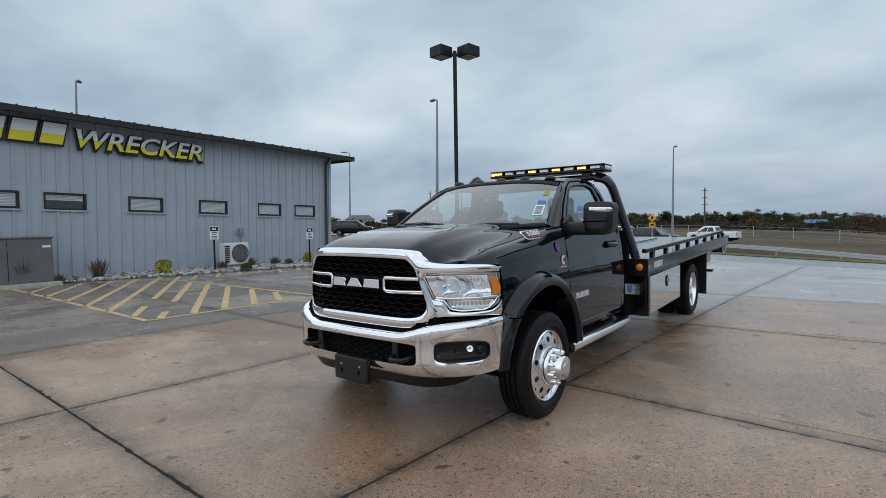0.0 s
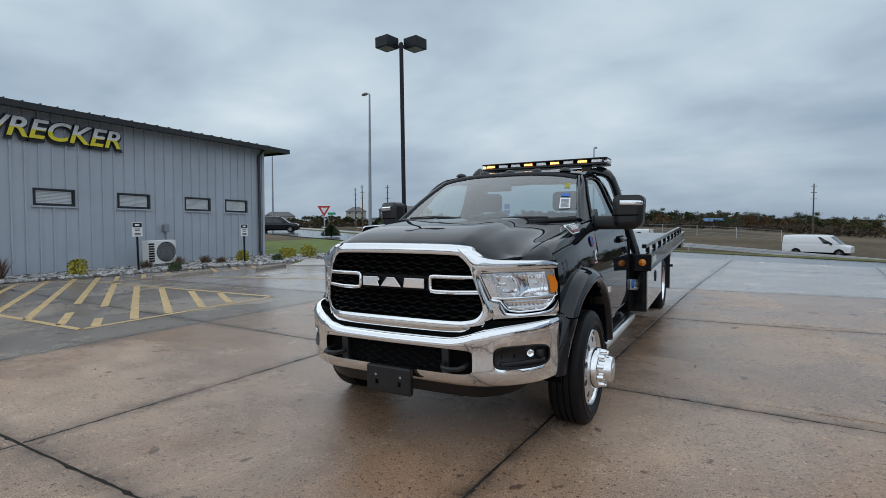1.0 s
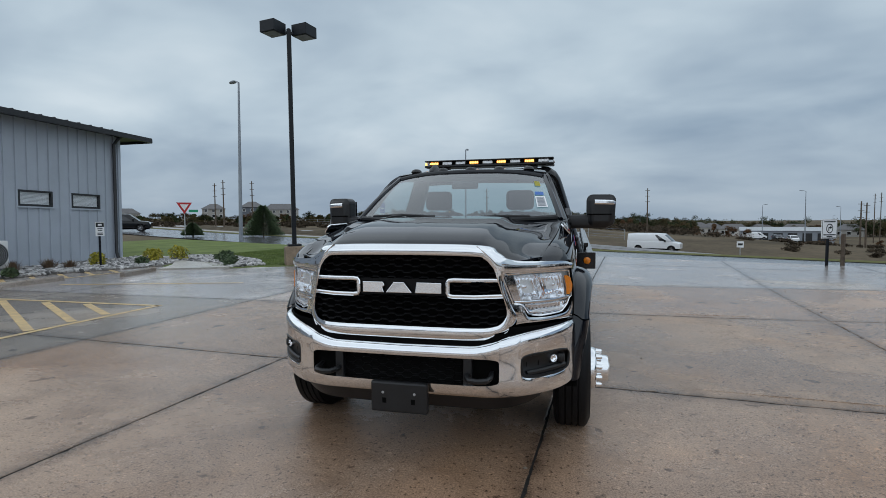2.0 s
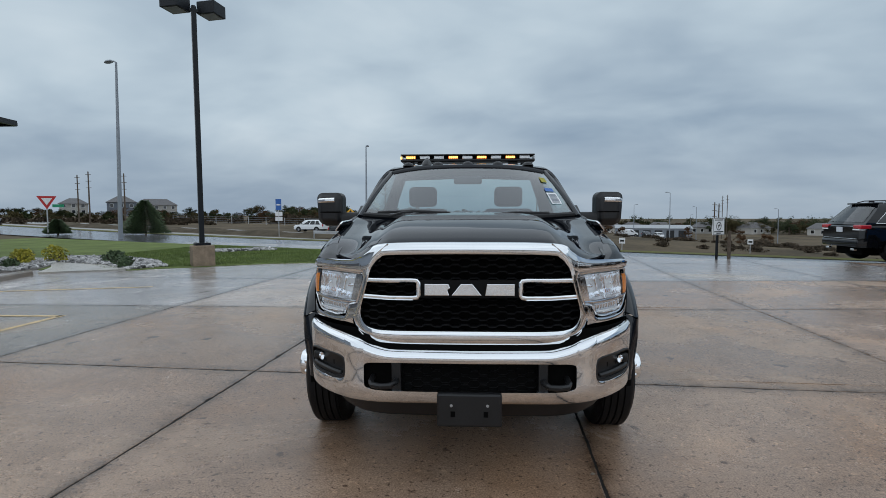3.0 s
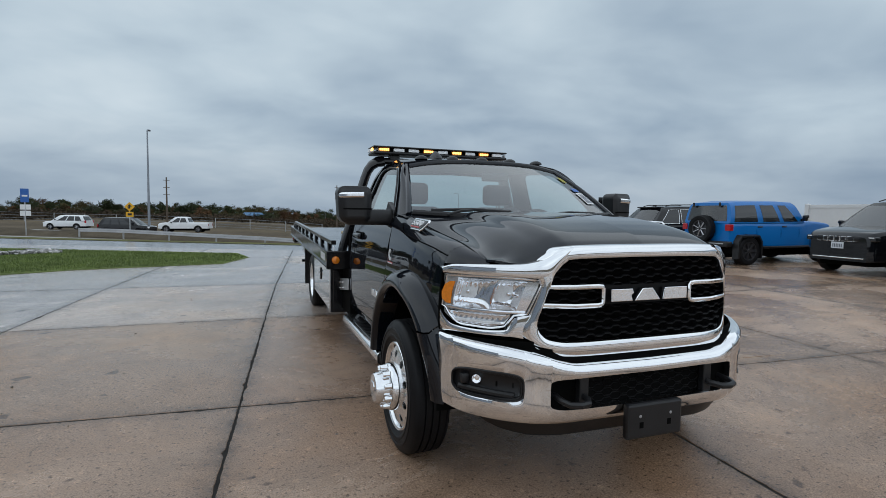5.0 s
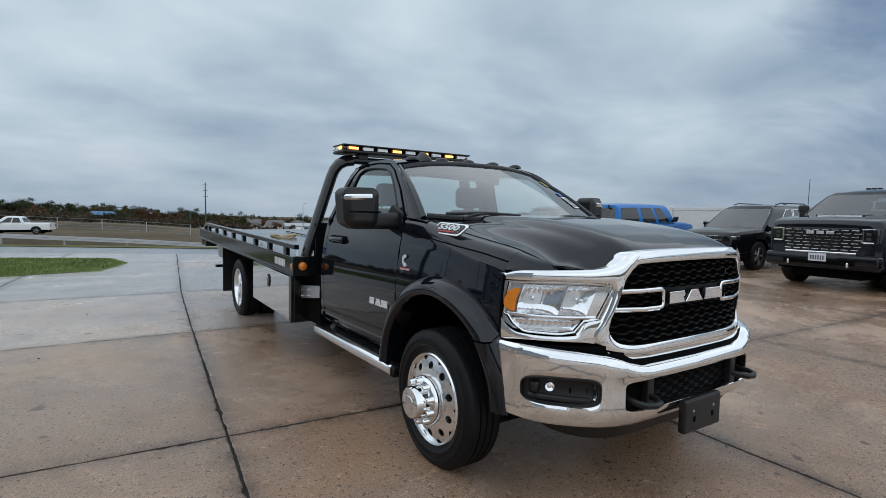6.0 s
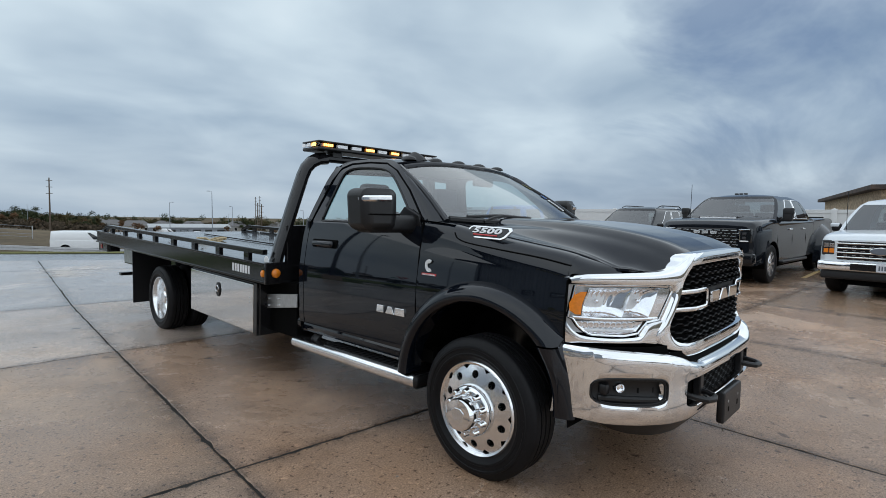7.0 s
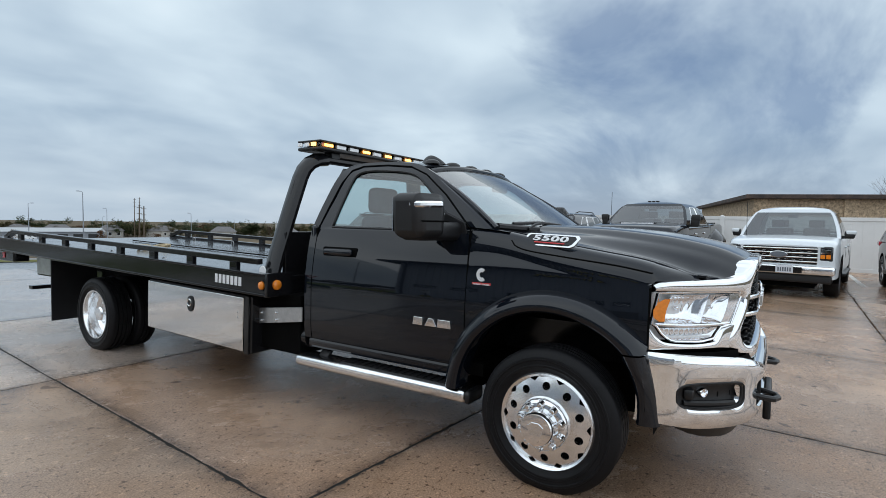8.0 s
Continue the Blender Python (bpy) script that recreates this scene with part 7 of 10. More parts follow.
def zigzag_bar(z, x0, x1, phase, off, amp=0.0055, period=0.098, th=0.0065, depth=0.022):
    pts = []
    k0 = math.floor(x0 / period) - 1
    for k in range(k0, k0 + int((x1 - x0) / period) + 4):
        for f, a in ((0.08, -1), (0.42, -1), (0.58, 1), (0.92, 1)):
            x = (k + f + phase) * period
            if x0 < x < x1:
                pts.append((x, plan_chrome(x) + off, z + a * amp))
    pts = [(x0, plan_chrome(x0) + off, z)] + pts + [(x1, plan_chrome(x1) + off, z)]
    bm = bmesh.new()
    rings = []
    for x, y, zz in pts:
        rings.append([bm.verts.new(p) for p in ((x, y, zz - th * 0.5), (x, y - 0.003, zz), (x, y, zz + th * 0.5), (x, y + depth, zz + th * 0.9), (x, y + depth, zz - th * 0.9))])
    for p, q in zip(rings, rings[1:]):
        for i in range(5):
            bm.faces.new((p[i], p[(i + 1) % 5], q[(i + 1) % 5], q[i]))
    bmesh.ops.recalc_face_normals(bm, faces=bm.faces)
    return bm


for k in range(11):
    z = 0.853 + 0.0355 * k
    hw = interp(z, [(0.84, 0.525), (0.90, 0.59), (0.94, 0.588), (1.02, 0.566), (1.11, 0.54), (1.17, 0.512), (1.2, 0.48), (1.22, 0.40)])
    part("grille_bar", zigzag_bar(z, -hw, hw, 0.5 * (k % 2), 0.016), M["grille_bar"], grille, "black zigzag grille bar" if k == 0 else "", smooth=False)
for s in (1, -1):
    fl = (lambda b: b) if s > 0 else flip_x
    path = [(0.553, 1.094), (0.42, 1.096), (0.30, 1.097), (0.275, 1.094), (0.268, 1.085), (0.268, 1.020), (0.275, 1.008), (0.30, 1.004), (0.42, 1.004), (0.575, 1.006)]
    bm = bmesh.new()
    add_tube(bm, [(x, plan_chrome(x) - 0.004, z) for x, z in path], 1, 8, squash=(0.0085, 0.012))
    bmesh.ops.recalc_face_normals(bm, faces=bm.faces)
    part("grille_bracket", fl(bm), M["chrome"], grille, "chrome bracket-shaped grille bar")
for q in (((-0.235, 1.02), (-0.105, 1.02), (-0.115, 1.05), (-0.10, 1.06), (-0.11, 1.082), (-0.235, 1.082)), ((-0.095, 1.02), (0.065, 1.02), (0.015, 1.082), (-0.045, 1.082)), ((0.08, 1.02), (0.235, 1.02), (0.235, 1.082), (0.09, 1.082))):
    part("grille_letter_block", slab_poly(list(q), 0.02, Matrix.Translation((0, -0.925, 0)) @ pose(0, 0, 0, 90, 0, 0), 0.003), M["chrome"], grille, "chrome name block on the grille")
part("name_bar", box(-0.262, 0.262, -0.895, -0.88, 1.005, 1.098), M["grille_bar"], grille)

# ---- headlamps ----
HL_X0, HL_X1 = 0.622, 0.95
HL_TOP = [(0.622, 1.122), (0.72, 1.128), (0.85, 1.128), (0.95, 1.124)]
HL_BOT = [(0.622, 0.958), (0.672, 0.945), (0.705, 0.888), (0.76, 0.875), (0.88, 0.880), (0.915, 0.915), (0.930, 0.955), (0.95, 0.966)]


def lamp_face(x, z, off):
    """A place on the lamp's face; both ends lean inwards towards the top."""
    k, u = max(0, (z - 0.958) / 0.154), (x - HL_X0) / (HL_X1 - HL_X0)
    xx = x - 0.057 * k * (1 - u) - 0.016 * k * u
    # the outer end comes to a blunt point halfway up
    xx -= 0.012 * max(0, u) ** 8 * min(1, abs(z - 1.035) / 0.07)
    return (xx, plan_chrome(xx) + off + 0.06 * max(0, z - 1.1), z)


def lamp_sheet(off, shrink=0.0, bulge=0.0):
    bm = bmesh.new()

    def at(u, v):
        x = HL_X0 + shrink + (HL_X1 - HL_X0 - 2 * shrink) * u
        zu = interp(x, HL_TOP) - shrink
        zl = interp(x, HL_BOT) + shrink
        z = zu + (zl - zu) * v
        dy = off - bulge * math.sin(math.pi * v) ** 0.5 * math.sin(math.pi * min(1, max(0, u))) ** 0.4
        return lamp_face(x, z, dy)
    add_grid(bm, at, lin(0, 1, 30), lin(0, 1, 12))
    bmesh.ops.recalc_face_normals(bm, faces=bm.faces)
    return bm


def lamp_bowl(x0, x1, z0, z1, deep, flutes, rough=0.003):
    """A silvered bowl with a flat-ended oval outline; its upper half is fluted."""
    bm = bmesh.new()

    def at(u, v):
        x, z = x0 + (x1 - x0) * u, z1 + (z0 - z1) * v
        if z0 < 0.95:
            z = z1 + (max(z0, interp(x, HL_BOT) + 0.006) - z1) * v
        e = max(0.0, 1 - abs(2 * u - 1) ** 3.5) * max(0.0, 1 - abs(2 * v - 1) ** 3.5)
        fl = rough * math.cos(2 * math.pi * flutes * u) * min(1, e * 4) * (1.0 if v < 0.55 else 0.25)
        return lamp_face(x, z, 0.018 + deep * e ** 0.7 + fl)
    add_grid(bm, at, lin(0, 1, 8 * flutes + 1), lin(0, 1, 13))
    bmesh.ops.recalc_face_normals(bm, faces=bm.faces)
    return bm


for s in (1, -1):
    fl = (lambda b: b) if s > 0 else flip_x
    hl = part("headlamp", fl(lamp_sheet(0.085)), M["lamp_white"], truck, "clear headlamp with chrome bowls and an amber side marker")
    n = 12
    edge = [(HL_X0 + (HL_X1 - HL_X0) * k / n, interp(HL_X0 + (HL_X1 - HL_X0) * k / n, HL_TOP)) for k in range(n + 1)] + [(HL_X1 - (HL_X1 - HL_X0) * k / 20, interp(HL_X1 - (HL_X1 - HL_X0) * k / 20, HL_BOT)) for k in range(21)]
    part("bezel", fl(tube([lamp_face(x, z, 0.010) for x, z in edge], 0.0055, 6, closed=True)), M["chrome_soft"], hl, "clear plastic lens rim")
    part("lamp_gasket", fl(tube([lamp_face(x, z, 0.018) for x, z in edge[n:]], 0.0065, 6)), M["dark_gap"], hl)
    # bright blank panel at the inner end, then the two bowls
    part("inner_panel", fl(strip([(0.574, 1.114), (0.60, 1.114), (0.622, 1.114)], [(0.626, 0.966), (0.645, 0.966), (0.662, 0.966)], 0.016, 0.002, 5)), M["reflector"], hl)
    inner = part("inner_bowl", fl(lamp_bowl(0.655, 0.765, 0.968, 1.115, 0.075, 6, 0.0022)), M["reflector"], hl)
    outer = part("outer_bowl", fl(lamp_bowl(0.765, 0.905, 0.968, 1.115, 0.07, 9, 0.0022)), M["reflector"], hl)
    for cx, bowl in ((0.70, inner), (0.845, outer)):
        mm = Matrix.Translation(lamp_face(cx, 1.045, 0.065)) @ pose(0, 0, 0, 0, 0, -90 + 35)
        part("bulb_shield", fl(lathe([(0.0, 0.016), (0.008, 0.014), (0.011, 0.008), (0.012, -0.02)], 14, m=mm)), M["chrome_soft"], bowl)
    part("ledge", fl(strip([(0.628, 0.970), (0.72, 0.966), (0.82, 0.966), (0.93, 0.972)], [(0.632, 0.958), (0.72, 0.950), (0.82, 0.948), (0.922, 0.958)], 0.010, 0.003, 4)), M["reflector"], hl)
    low = part("lower_lamp", fl(lamp_bowl(0.682, 0.925, 0.882, 0.948, 0.025, 12, 0.002)), M["reflector"], hl)
    part("lower_strip", fl(tube([lamp_face(x, 0.901, 0.014) for x in lin(0.72, 0.90, 9)], 0.006, 6)), M["lamp_white"], low)
    bm = bmesh.new()

    def marker_at(u, v):
        x = 0.916 + (0.947 - 0.916) * u
        h = 0.0575 - 0.018 * max(0.0, u - 0.55) / 0.45
        return lamp_face(x, 1.038 + h * (1 - 2 * v), 0.004 - 0.002 * math.sin(math.pi * u))
    add_grid(bm, marker_at, lin(0, 1, 8), lin(0, 1, 5))
    part("side_marker", fl(shell(bm, 0.006)), M["amber"], hl, "amber side marker lens")
    part("lens", fl(lamp_sheet(0.002, 0.004, 0.006)), M["lens"], hl, "clear headlamp lens")

# ---- bumper ----
HOLES = [(0.0, 0.56, 0.594, 0.072, 8), (0.80, 0.128, 0.618, 0.066, 4)]


def hole_at(x):
    for c, hw, zc, hh, p in HOLES:
        for s in (1, -1):
            u = (x - s * c) / hw
            if abs(u) < 1:
                return zc, hh * (1 - abs(u) ** p) ** (1 / p)
    return None


def bump_top(x):
    return smooth(abs(x), [(0, 0.732), (0.40, 0.735), (0.5, 0.752), (0.6, 0.785), (0.72, 0.806), (0.85, 0.818), (0.975, 0.83)])


def bump_bot(x):
    return smooth(abs(x), [(0, 0.445), (0.6, 0.445), (0.85, 0.45), (0.975, 0.475)])


def bump_y(x, z):
    t = bump_top(x)
    return plan_bumper(x) + smooth(z, [(0.43, 0.045), (0.47, 0.012), (0.52, 0.0), (0.64, 0.0), (t - 0.04, -0.012), (t - 0.012, 0.0), (t, 0.03)])


xs = set(lin(-0.975, 0.975, 61))
for c, hw, zc, hh, p in HOLES:
    for s in (1, -1):
        for k in (0.0, 0.002, 0.01, 0.025, 0.05, 0.08, 0.12, 0.2, 0.3):
            for e in (1, -1):
                xs.add(round(s * c + e * hw * (1 - k), 4))
xs = sorted(x for x in xs if abs(x) <= 0.976)
bm = bmesh.new()
cols = []
for x in xs:
    h = hole_at(x)
    zt, zb = bump_top(x), bump_bot(x)
    zc, hh = h if h else (0.6, 0.0)
    up = [zc + hh + (zt - zc - hh) * k for k in (0, 0.06, 0.25, 0.5, 0.7, 0.85, 0.95, 1)]
    dn = [zc - hh + (zb - zc + hh) * k for k in (0, 0.08, 0.3, 0.55, 0.8, 0.93, 1)]
    cols.append(([bm.verts.new((x, bump_y(x, z) + (0.012 if h and i == 0 else 0), z)) for i, z in enumerate(up)], [bm.verts.new((x, bump_y(x, z) + (0.012 if h and i == 0 else 0), z)) for i, z in enumerate(dn)]))
for a, b in zip(cols, cols[1:]):
    for p, q in zip(a, b):
        for k in range(len(p) - 1):
            bm.faces.new((p[k], q[k], q[k + 1], p[k + 1]))
bmesh.ops.remove_doubles(bm, verts=bm.verts, dist=0.0004)
bmesh.ops.recalc_face_normals(bm, faces=bm.faces)
if sum(f.normal.y for f in bm.faces) > 0:
    bmesh.ops.reverse_faces(bm, faces=bm.faces)
r = bmesh.ops.extrude_edge_only(bm, edges=[e for e in bm.edges if len(e.link_faces) == 1])
bmesh.ops.translate(bm, vec=(0, 0.035, 0), verts=[g for g in r["geom"] if isinstance(g, bmesh.types.BMVert)])
bumper = part("front_bumper", bm, M["chrome"], truck, "thick chrome front bumper with fog lamp pockets", angle=45)
# black sheet close behind the bumper, painted shade for its openings
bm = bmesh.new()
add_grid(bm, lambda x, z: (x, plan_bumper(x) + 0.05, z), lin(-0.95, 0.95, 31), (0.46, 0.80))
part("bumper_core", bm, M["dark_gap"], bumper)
for k in range(6):
    part("lower_grille_bar", zigzag_bar(0.534 + 0.0235 * k, -0.36, 0.36, 0.5 * (k % 2), 0.0, 0.007, 0.10, 0.006), M["grille_bar"], bumper, smooth=False)
for s in (1, -1):
    part("lower_grille_post", box(s * 0.385 - 0.025, s * 0.385 + 0.025, -0.94, -0.90, 0.52, 0.668, 0.006), M["black_plastic"], bumper)
    hook = [(s * 0.38, -0.86, 0.578), (s * 0.385, -0.97, 0.57), (s * 0.41, -1.01, 0.566), (s * 0.455, -1.02, 0.566), (s * 0.50, -1.0, 0.566), (s * 0.515, -0.96, 0.57), (s * 0.515, -0.86, 0.578)]
    part("tow_hook", tube(hook, 0.016, 8), M["black_plastic"], truck, "black steel tow hook")
    fl = (lambda b: b) if s > 0 else flip_x
    pk = bmesh.new()
    add_grid(pk, lambda u, v: (0.665 + 0.268 * u, plan_bumper(0.665 + 0.268 * u) + 0.016 + 0.035 * math.sin(math.pi * v), 0.53 + 0.175 * v), lin(0, 1, 10), lin(0, 1, 8))
    pocket = part("fog_pocket", fl(pk), M["black_plastic"], bumper)
    oval = [(0.80 + 0.128 * math.copysign(abs(math.cos(a)) ** 0.5, math.cos(a)), 0.618 + 0.066 * math.copysign(abs(math.sin(a)) ** 0.5, math.sin(a))) for a in lin(0, 2 * math.pi * 47 / 48, 48)]
    part("pocket_rim", fl(tube([(x, bump_y(x, z) + 0.004, z) for x, z in oval], 0.0055, 6, closed=True)), M["black_plastic"], pocket)
    part("pocket_lining", fl(tube([(0.80 + (x - 0.80) * 0.965, bump_y(x, z) + 0.016, 0.618 + (z - 0.618) * 0.93) for x, z in oval], 0.0075, 6, closed=True)), M["black_plastic"], pocket)
    yl = plan_bumper(0.835) + 0.042
    mm = Matrix.Translation((0.835, yl, 0.635)) @ pose(0, 0, 0, 0, 0, -90 + 36)
    part("fog_lamp", fl(lathe([(0.0, 0.004), (0.012, 0.003), (0.019, 0.008), (0.022, 0.018), (0.025, 0.012), (0.026, -0.03)], 24, m=mm)), M["reflector"], pocket, "small round clear fog lamp")
    part("pocket_rib", fl(box(0.86, 0.905, plan_bumper(0.88) + 0.015, plan_bumper(0.88) + 0.06, 0.60, 0.655, 0.012)), M["black_plastic"], pocket)
    part("pocket_step", fl(tube([(x, plan_bumper(x) + 0.03, 0.577 + 0.05 * (x - 0.8)) for x in lin(0.70, 0.90, 7)], 0.016, 8)), M["black_plastic"], pocket)
# plate holder without a plate
pb = part("plate_holder", box(-0.168, 0.168, -0.994, -0.952, 0.345, 0.522, 0.012), M["black_plastic"], truck, "empty black licence plate holder")
for s in (-0.085, 0.085):
    part("slot", box(s - 0.012, s + 0.012, -0.9945, -0.9915, 0.40, 0.43), M["dark_gap"], pb)
    part("screw", lathe([(0.0, 0.004), (0.008, 0.003), (0.008, 0.0)], 10, "Z", Matrix.Translation((s * 1.1, -0.992, 0.46)) @ pose(0, 0, 0, 90, 0, 0)), M["rail_grey"], pb)
bm = bmesh.new()
add_grid(bm, lambda x, v: (x * (0.97 - 0.05 * v), plan_bumper(x) + 0.05 + 0.07 * v, 0.47 - 0.125 * v * (1 - smooth(abs(x), [(0, 0), (0.6, 0), (0.78, 0.15), (0.88, 0.6)]))), lin(-0.88, 0.88, 31), lin(0, 1, 5))
bmesh.ops.recalc_face_normals(bm, faces=bm.faces)
part("air_dam", shell(bm, 0.01), M["black_plastic"], truck, "black plastic air dam under the bumper")
# black sheet in the slot above the bumper, in place of its shade
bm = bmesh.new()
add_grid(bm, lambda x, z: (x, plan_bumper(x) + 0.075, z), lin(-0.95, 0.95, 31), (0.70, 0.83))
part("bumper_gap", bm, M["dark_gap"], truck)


# ---- wheels ----
LOADED_R = 0.383


def tyre(w, r, ri, x_out):
    """A tyre with rounded shoulders and tread grooves; x_out is its outer face."""
    prof = [(ri, x_out - 0.02), (ri + 0.02, x_out - 0.004), (ri + 0.035, x_out + 0.003), (ri + 0.038, x_out + 0.007), (ri + 0.05, x_out + 0.008), (ri + 0.053, x_out + 0.005), (r - 0.065, x_out + 0.005), (r - 0.062, x_out + 0.009), (r - 0.05, x_out + 0.008), (r - 0.047, x_out + 0.003), (r - 0.02, x_out - 0.008), (r - 0.004, x_out - 0.022)]
    n = 4
    for k in range(n):
        a = x_out - 0.03 - (w - 0.06) * (k + 0.25) / n
        b = x_out - 0.03 - (w - 0.06) * (k + 0.8) / n
        prof += [(r, a + 0.008), (r, b), (r - 0.012, b - 0.003), (r - 0.012, b - 0.009)]
    prof += [(r - 0.004, x_out - w + 0.022), (r - 0.02, x_out - w + 0.008), (r - 0.06, x_out - w - 0.004), (ri + 0.02, x_out - w + 0.004), (ri, x_out - w + 0.02)]
    bm = lathe(prof, 72)
    # the loaded tyre stands on a flat patch and bulges beside it
    for v in bm.verts:
        if v.co.z < -LOADED_R:
            side = 1 if v.co.x > x_out - w / 2 else -1
            v.co.x += side * 0.25 * (-LOADED_R - v.co.z)
            v.co.z = -LOADED_R
    return bm


def hole_disc(r0, r1, n, hr, rc, fx, x_in):
    """A wheel disc with n round hand holes."""
    bm = bmesh.new()
    per = 12
    for k in range(n):
        a0, a1 = 2 * math.pi * k / n, 2 * math.pi * (k + 1) / n
        am = (a0 + a1) / 2
        cy, cz = rc * math.cos(am), rc * math.sin(am)
        rim, hole, deep = [], [], []
        for j in range(per):
            t = 2 * math.pi * j / per
            hole.append((cy + hr * math.cos(am + t), cz + hr * math.sin(am + t)))
            # outer boundary of this sector in the same direction
            if j in (0,):
                rr, aa = r1, am
            d = t % (2 * math.pi)
            if d <= math.pi / 4 or d >= 7 * math.pi / 4:
                q = d if d <= math.pi / 4 else d - 2 * math.pi
                rr, aa = r1, am + (a1 - a0) / 2 * (q / (math.pi / 4))
            elif d < 3 * math.pi / 4:
                rr, aa = r1 + (r0 - r1) * (d - math.pi / 4) / (math.pi / 2), a1
            elif d <= 5 * math.pi / 4:
                rr, aa = r0, a1 + (a0 - a1) * (d - 3 * math.pi / 4) / (math.pi / 2)
            else:
                rr, aa = r0 + (r1 - r0) * (d - 5 * math.pi / 4) / (math.pi / 2), a0
            rim.append((rr * math.cos(aa), rr * math.sin(aa)))
        ro = [bm.verts.new((fx(math.hypot(*p)), *p)) for p in rim]
        ho = [bm.verts.new((fx(math.hypot(*p)), *p)) for p in hole]
        hb = [bm.verts.new((x_in, *p)) for p in hole]
        for j in range(per):
            m = (j + 1) % per
            bm.faces.new((ro[j], ro[m], ho[m], ho[j]))
            bm.faces.new((ho[j], ho[m], hb[m], hb[j]))
    bmesh.ops.remove_doubles(bm, verts=bm.verts, dist=0.0005)
    bmesh.ops.recalc_face_normals(bm, faces=bm.faces)
    return bm


def front_wheel():
    w = part("front_wheel", tyre(0.225, 0.402, 0.262, 1.055), M["rubber"], truck, "black truck tyre on a polished ten-hole rim")
    rim = part("rim", hole_disc(0.125, 0.245, 10, 0.0225, 0.198, lambda r: 1.062 - 0.5 * max(0, r - 0.125) ** 1.35, 1.0), M["chrome_soft"], w, "polished aluminium rim", angle=25)
    part("rim_edge", lathe([(0.243, 1.030), (0.250, 1.046), (0.262, 1.052), (0.270, 1.044), (0.266, 1.03)], 56), M["chrome_soft"], rim)
    # black disc behind the hand holes, their shade as colour
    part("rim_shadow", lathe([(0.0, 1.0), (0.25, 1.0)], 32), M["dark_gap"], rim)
    hub = part("hub_cover", lathe([(0.135, 1.055), (0.145, 1.062), (0.143, 1.085), (0.138, 1.10), (0.128, 1.108), (0.098, 1.112), (0.094, 1.135), (0.091, 1.175), (0.084, 1.188), (0.05, 1.193), (0.0, 1.194)], 48), M["chrome"], w, "chrome hub cover with lug caps")
    for k in range(10):
        a = 2 * math.pi * (k + 0.5) / 10
        m = Matrix.Translation((0, 0.118 * math.cos(a), 0.118 * math.sin(a)))
        part("lug_cap", lathe([(0.0, 1.148), (0.012, 1.146), (0.017, 1.138), (0.0185, 1.11), (0.022, 1.105)], 12, m=m), M["chrome"], hub)
    part("hub_emblem", slab_poly([(-0.03, -0.03), (0.03, -0.03), (0.045, 0.02), (0.02, 0.04), (-0.02, 0.04), (-0.045, 0.02)], 0.004, Matrix.Translation((1.197, 0, 0)) @ Matrix(((0, 0, 1, 0), (1, 0, 0, 0), (0, 1, 0, 0), (0, 0, 0, 1))), 0.0015), M["chrome_soft"], hub)
    w.location = (0, 0.045, LOADED_R)
    return w


def rear_wheel():
    w = part("rear_wheel", tyre(0.225, 0.400, 0.262, 1.0), M["rubber"], truck, "dual rear truck tyres on a deep-dish bright rim")
    part("inner_tyre", tyre(0.225, 0.400, 0.262, 0.73), M["rubber"], w)
    rim = part("rim", lathe([(0.268, 0.975), (0.262, 0.993), (0.250, 0.991), (0.238, 0.965), (0.231, 0.93), (0.226, 0.87), (0.205, 0.845), (0.145, 0.842)], 48), M["chrome_soft"], w, "deep-dish polished rim")
    part("disc", hole_disc(0.10, 0.215, 10, 0.02, 0.18, lambda r: 0.844, 0.80), M["chrome_soft"], rim, angle=25)
    # black disc closing the rear rim's holes with painted shade
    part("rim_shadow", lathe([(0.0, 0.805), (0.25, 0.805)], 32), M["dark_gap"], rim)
    hub = part("hub", lathe([(0.10, 0.84), (0.085, 0.87), (0.08, 0.94), (0.065, 0.955), (0.0, 0.958)], 32), M["chrome_soft"], w)
    for k in range(10):
        a = 2 * math.pi * (k + 0.5) / 10
        m = Matrix.Translation((0, 0.13 * math.cos(a), 0.13 * math.sin(a)))
        part("lug_nut", lathe([(0.0, 0.88), (0.013, 0.875), (0.016, 0.84)], 8, m=m), M["chrome_soft"], hub)
    w.location = (0, 5.23, LOADED_R)
    return w


for make in (front_wheel, rear_wheel):
    w = make()
    copy_thing(w, Matrix.Translation(w.location) @ pose(0, 0, 0, 0, 0, 180))
part("front_axle", tube([(-0.85, 0.045, 0.39), (0.85, 0.045, 0.39)], 0.06, 10), M["dark_gap"], truck)
part("rear_axle", tube([(-0.75, 5.23, 0.39), (0.75, 5.23, 0.39)], 0.09, 10), M["dark_gap"], truck)
for s in (-1, 1):
    part("frame_rail", box(s * 0.43 - 0.04, s * 0.43 + 0.04, -0.6, 7.0, 0.62, 0.84), M["bed_steel"], truck)

# ---- flatbed ----
TILT_BED = Matrix.Translation((0, 2.22, 0)) @ pose(0, 0, 0, 1.3, 0, 0) @ Matrix.Translation((0, -2.22, 0))


def tilted(bm):
    bmesh.ops.transform(bm, matrix=TILT_BED, verts=bm.verts)
    return bm


def bpart(name, bm, mm, parent, label="", angle=35):
    return part(name, tilted(bm), mm, parent, label, angle=angle)


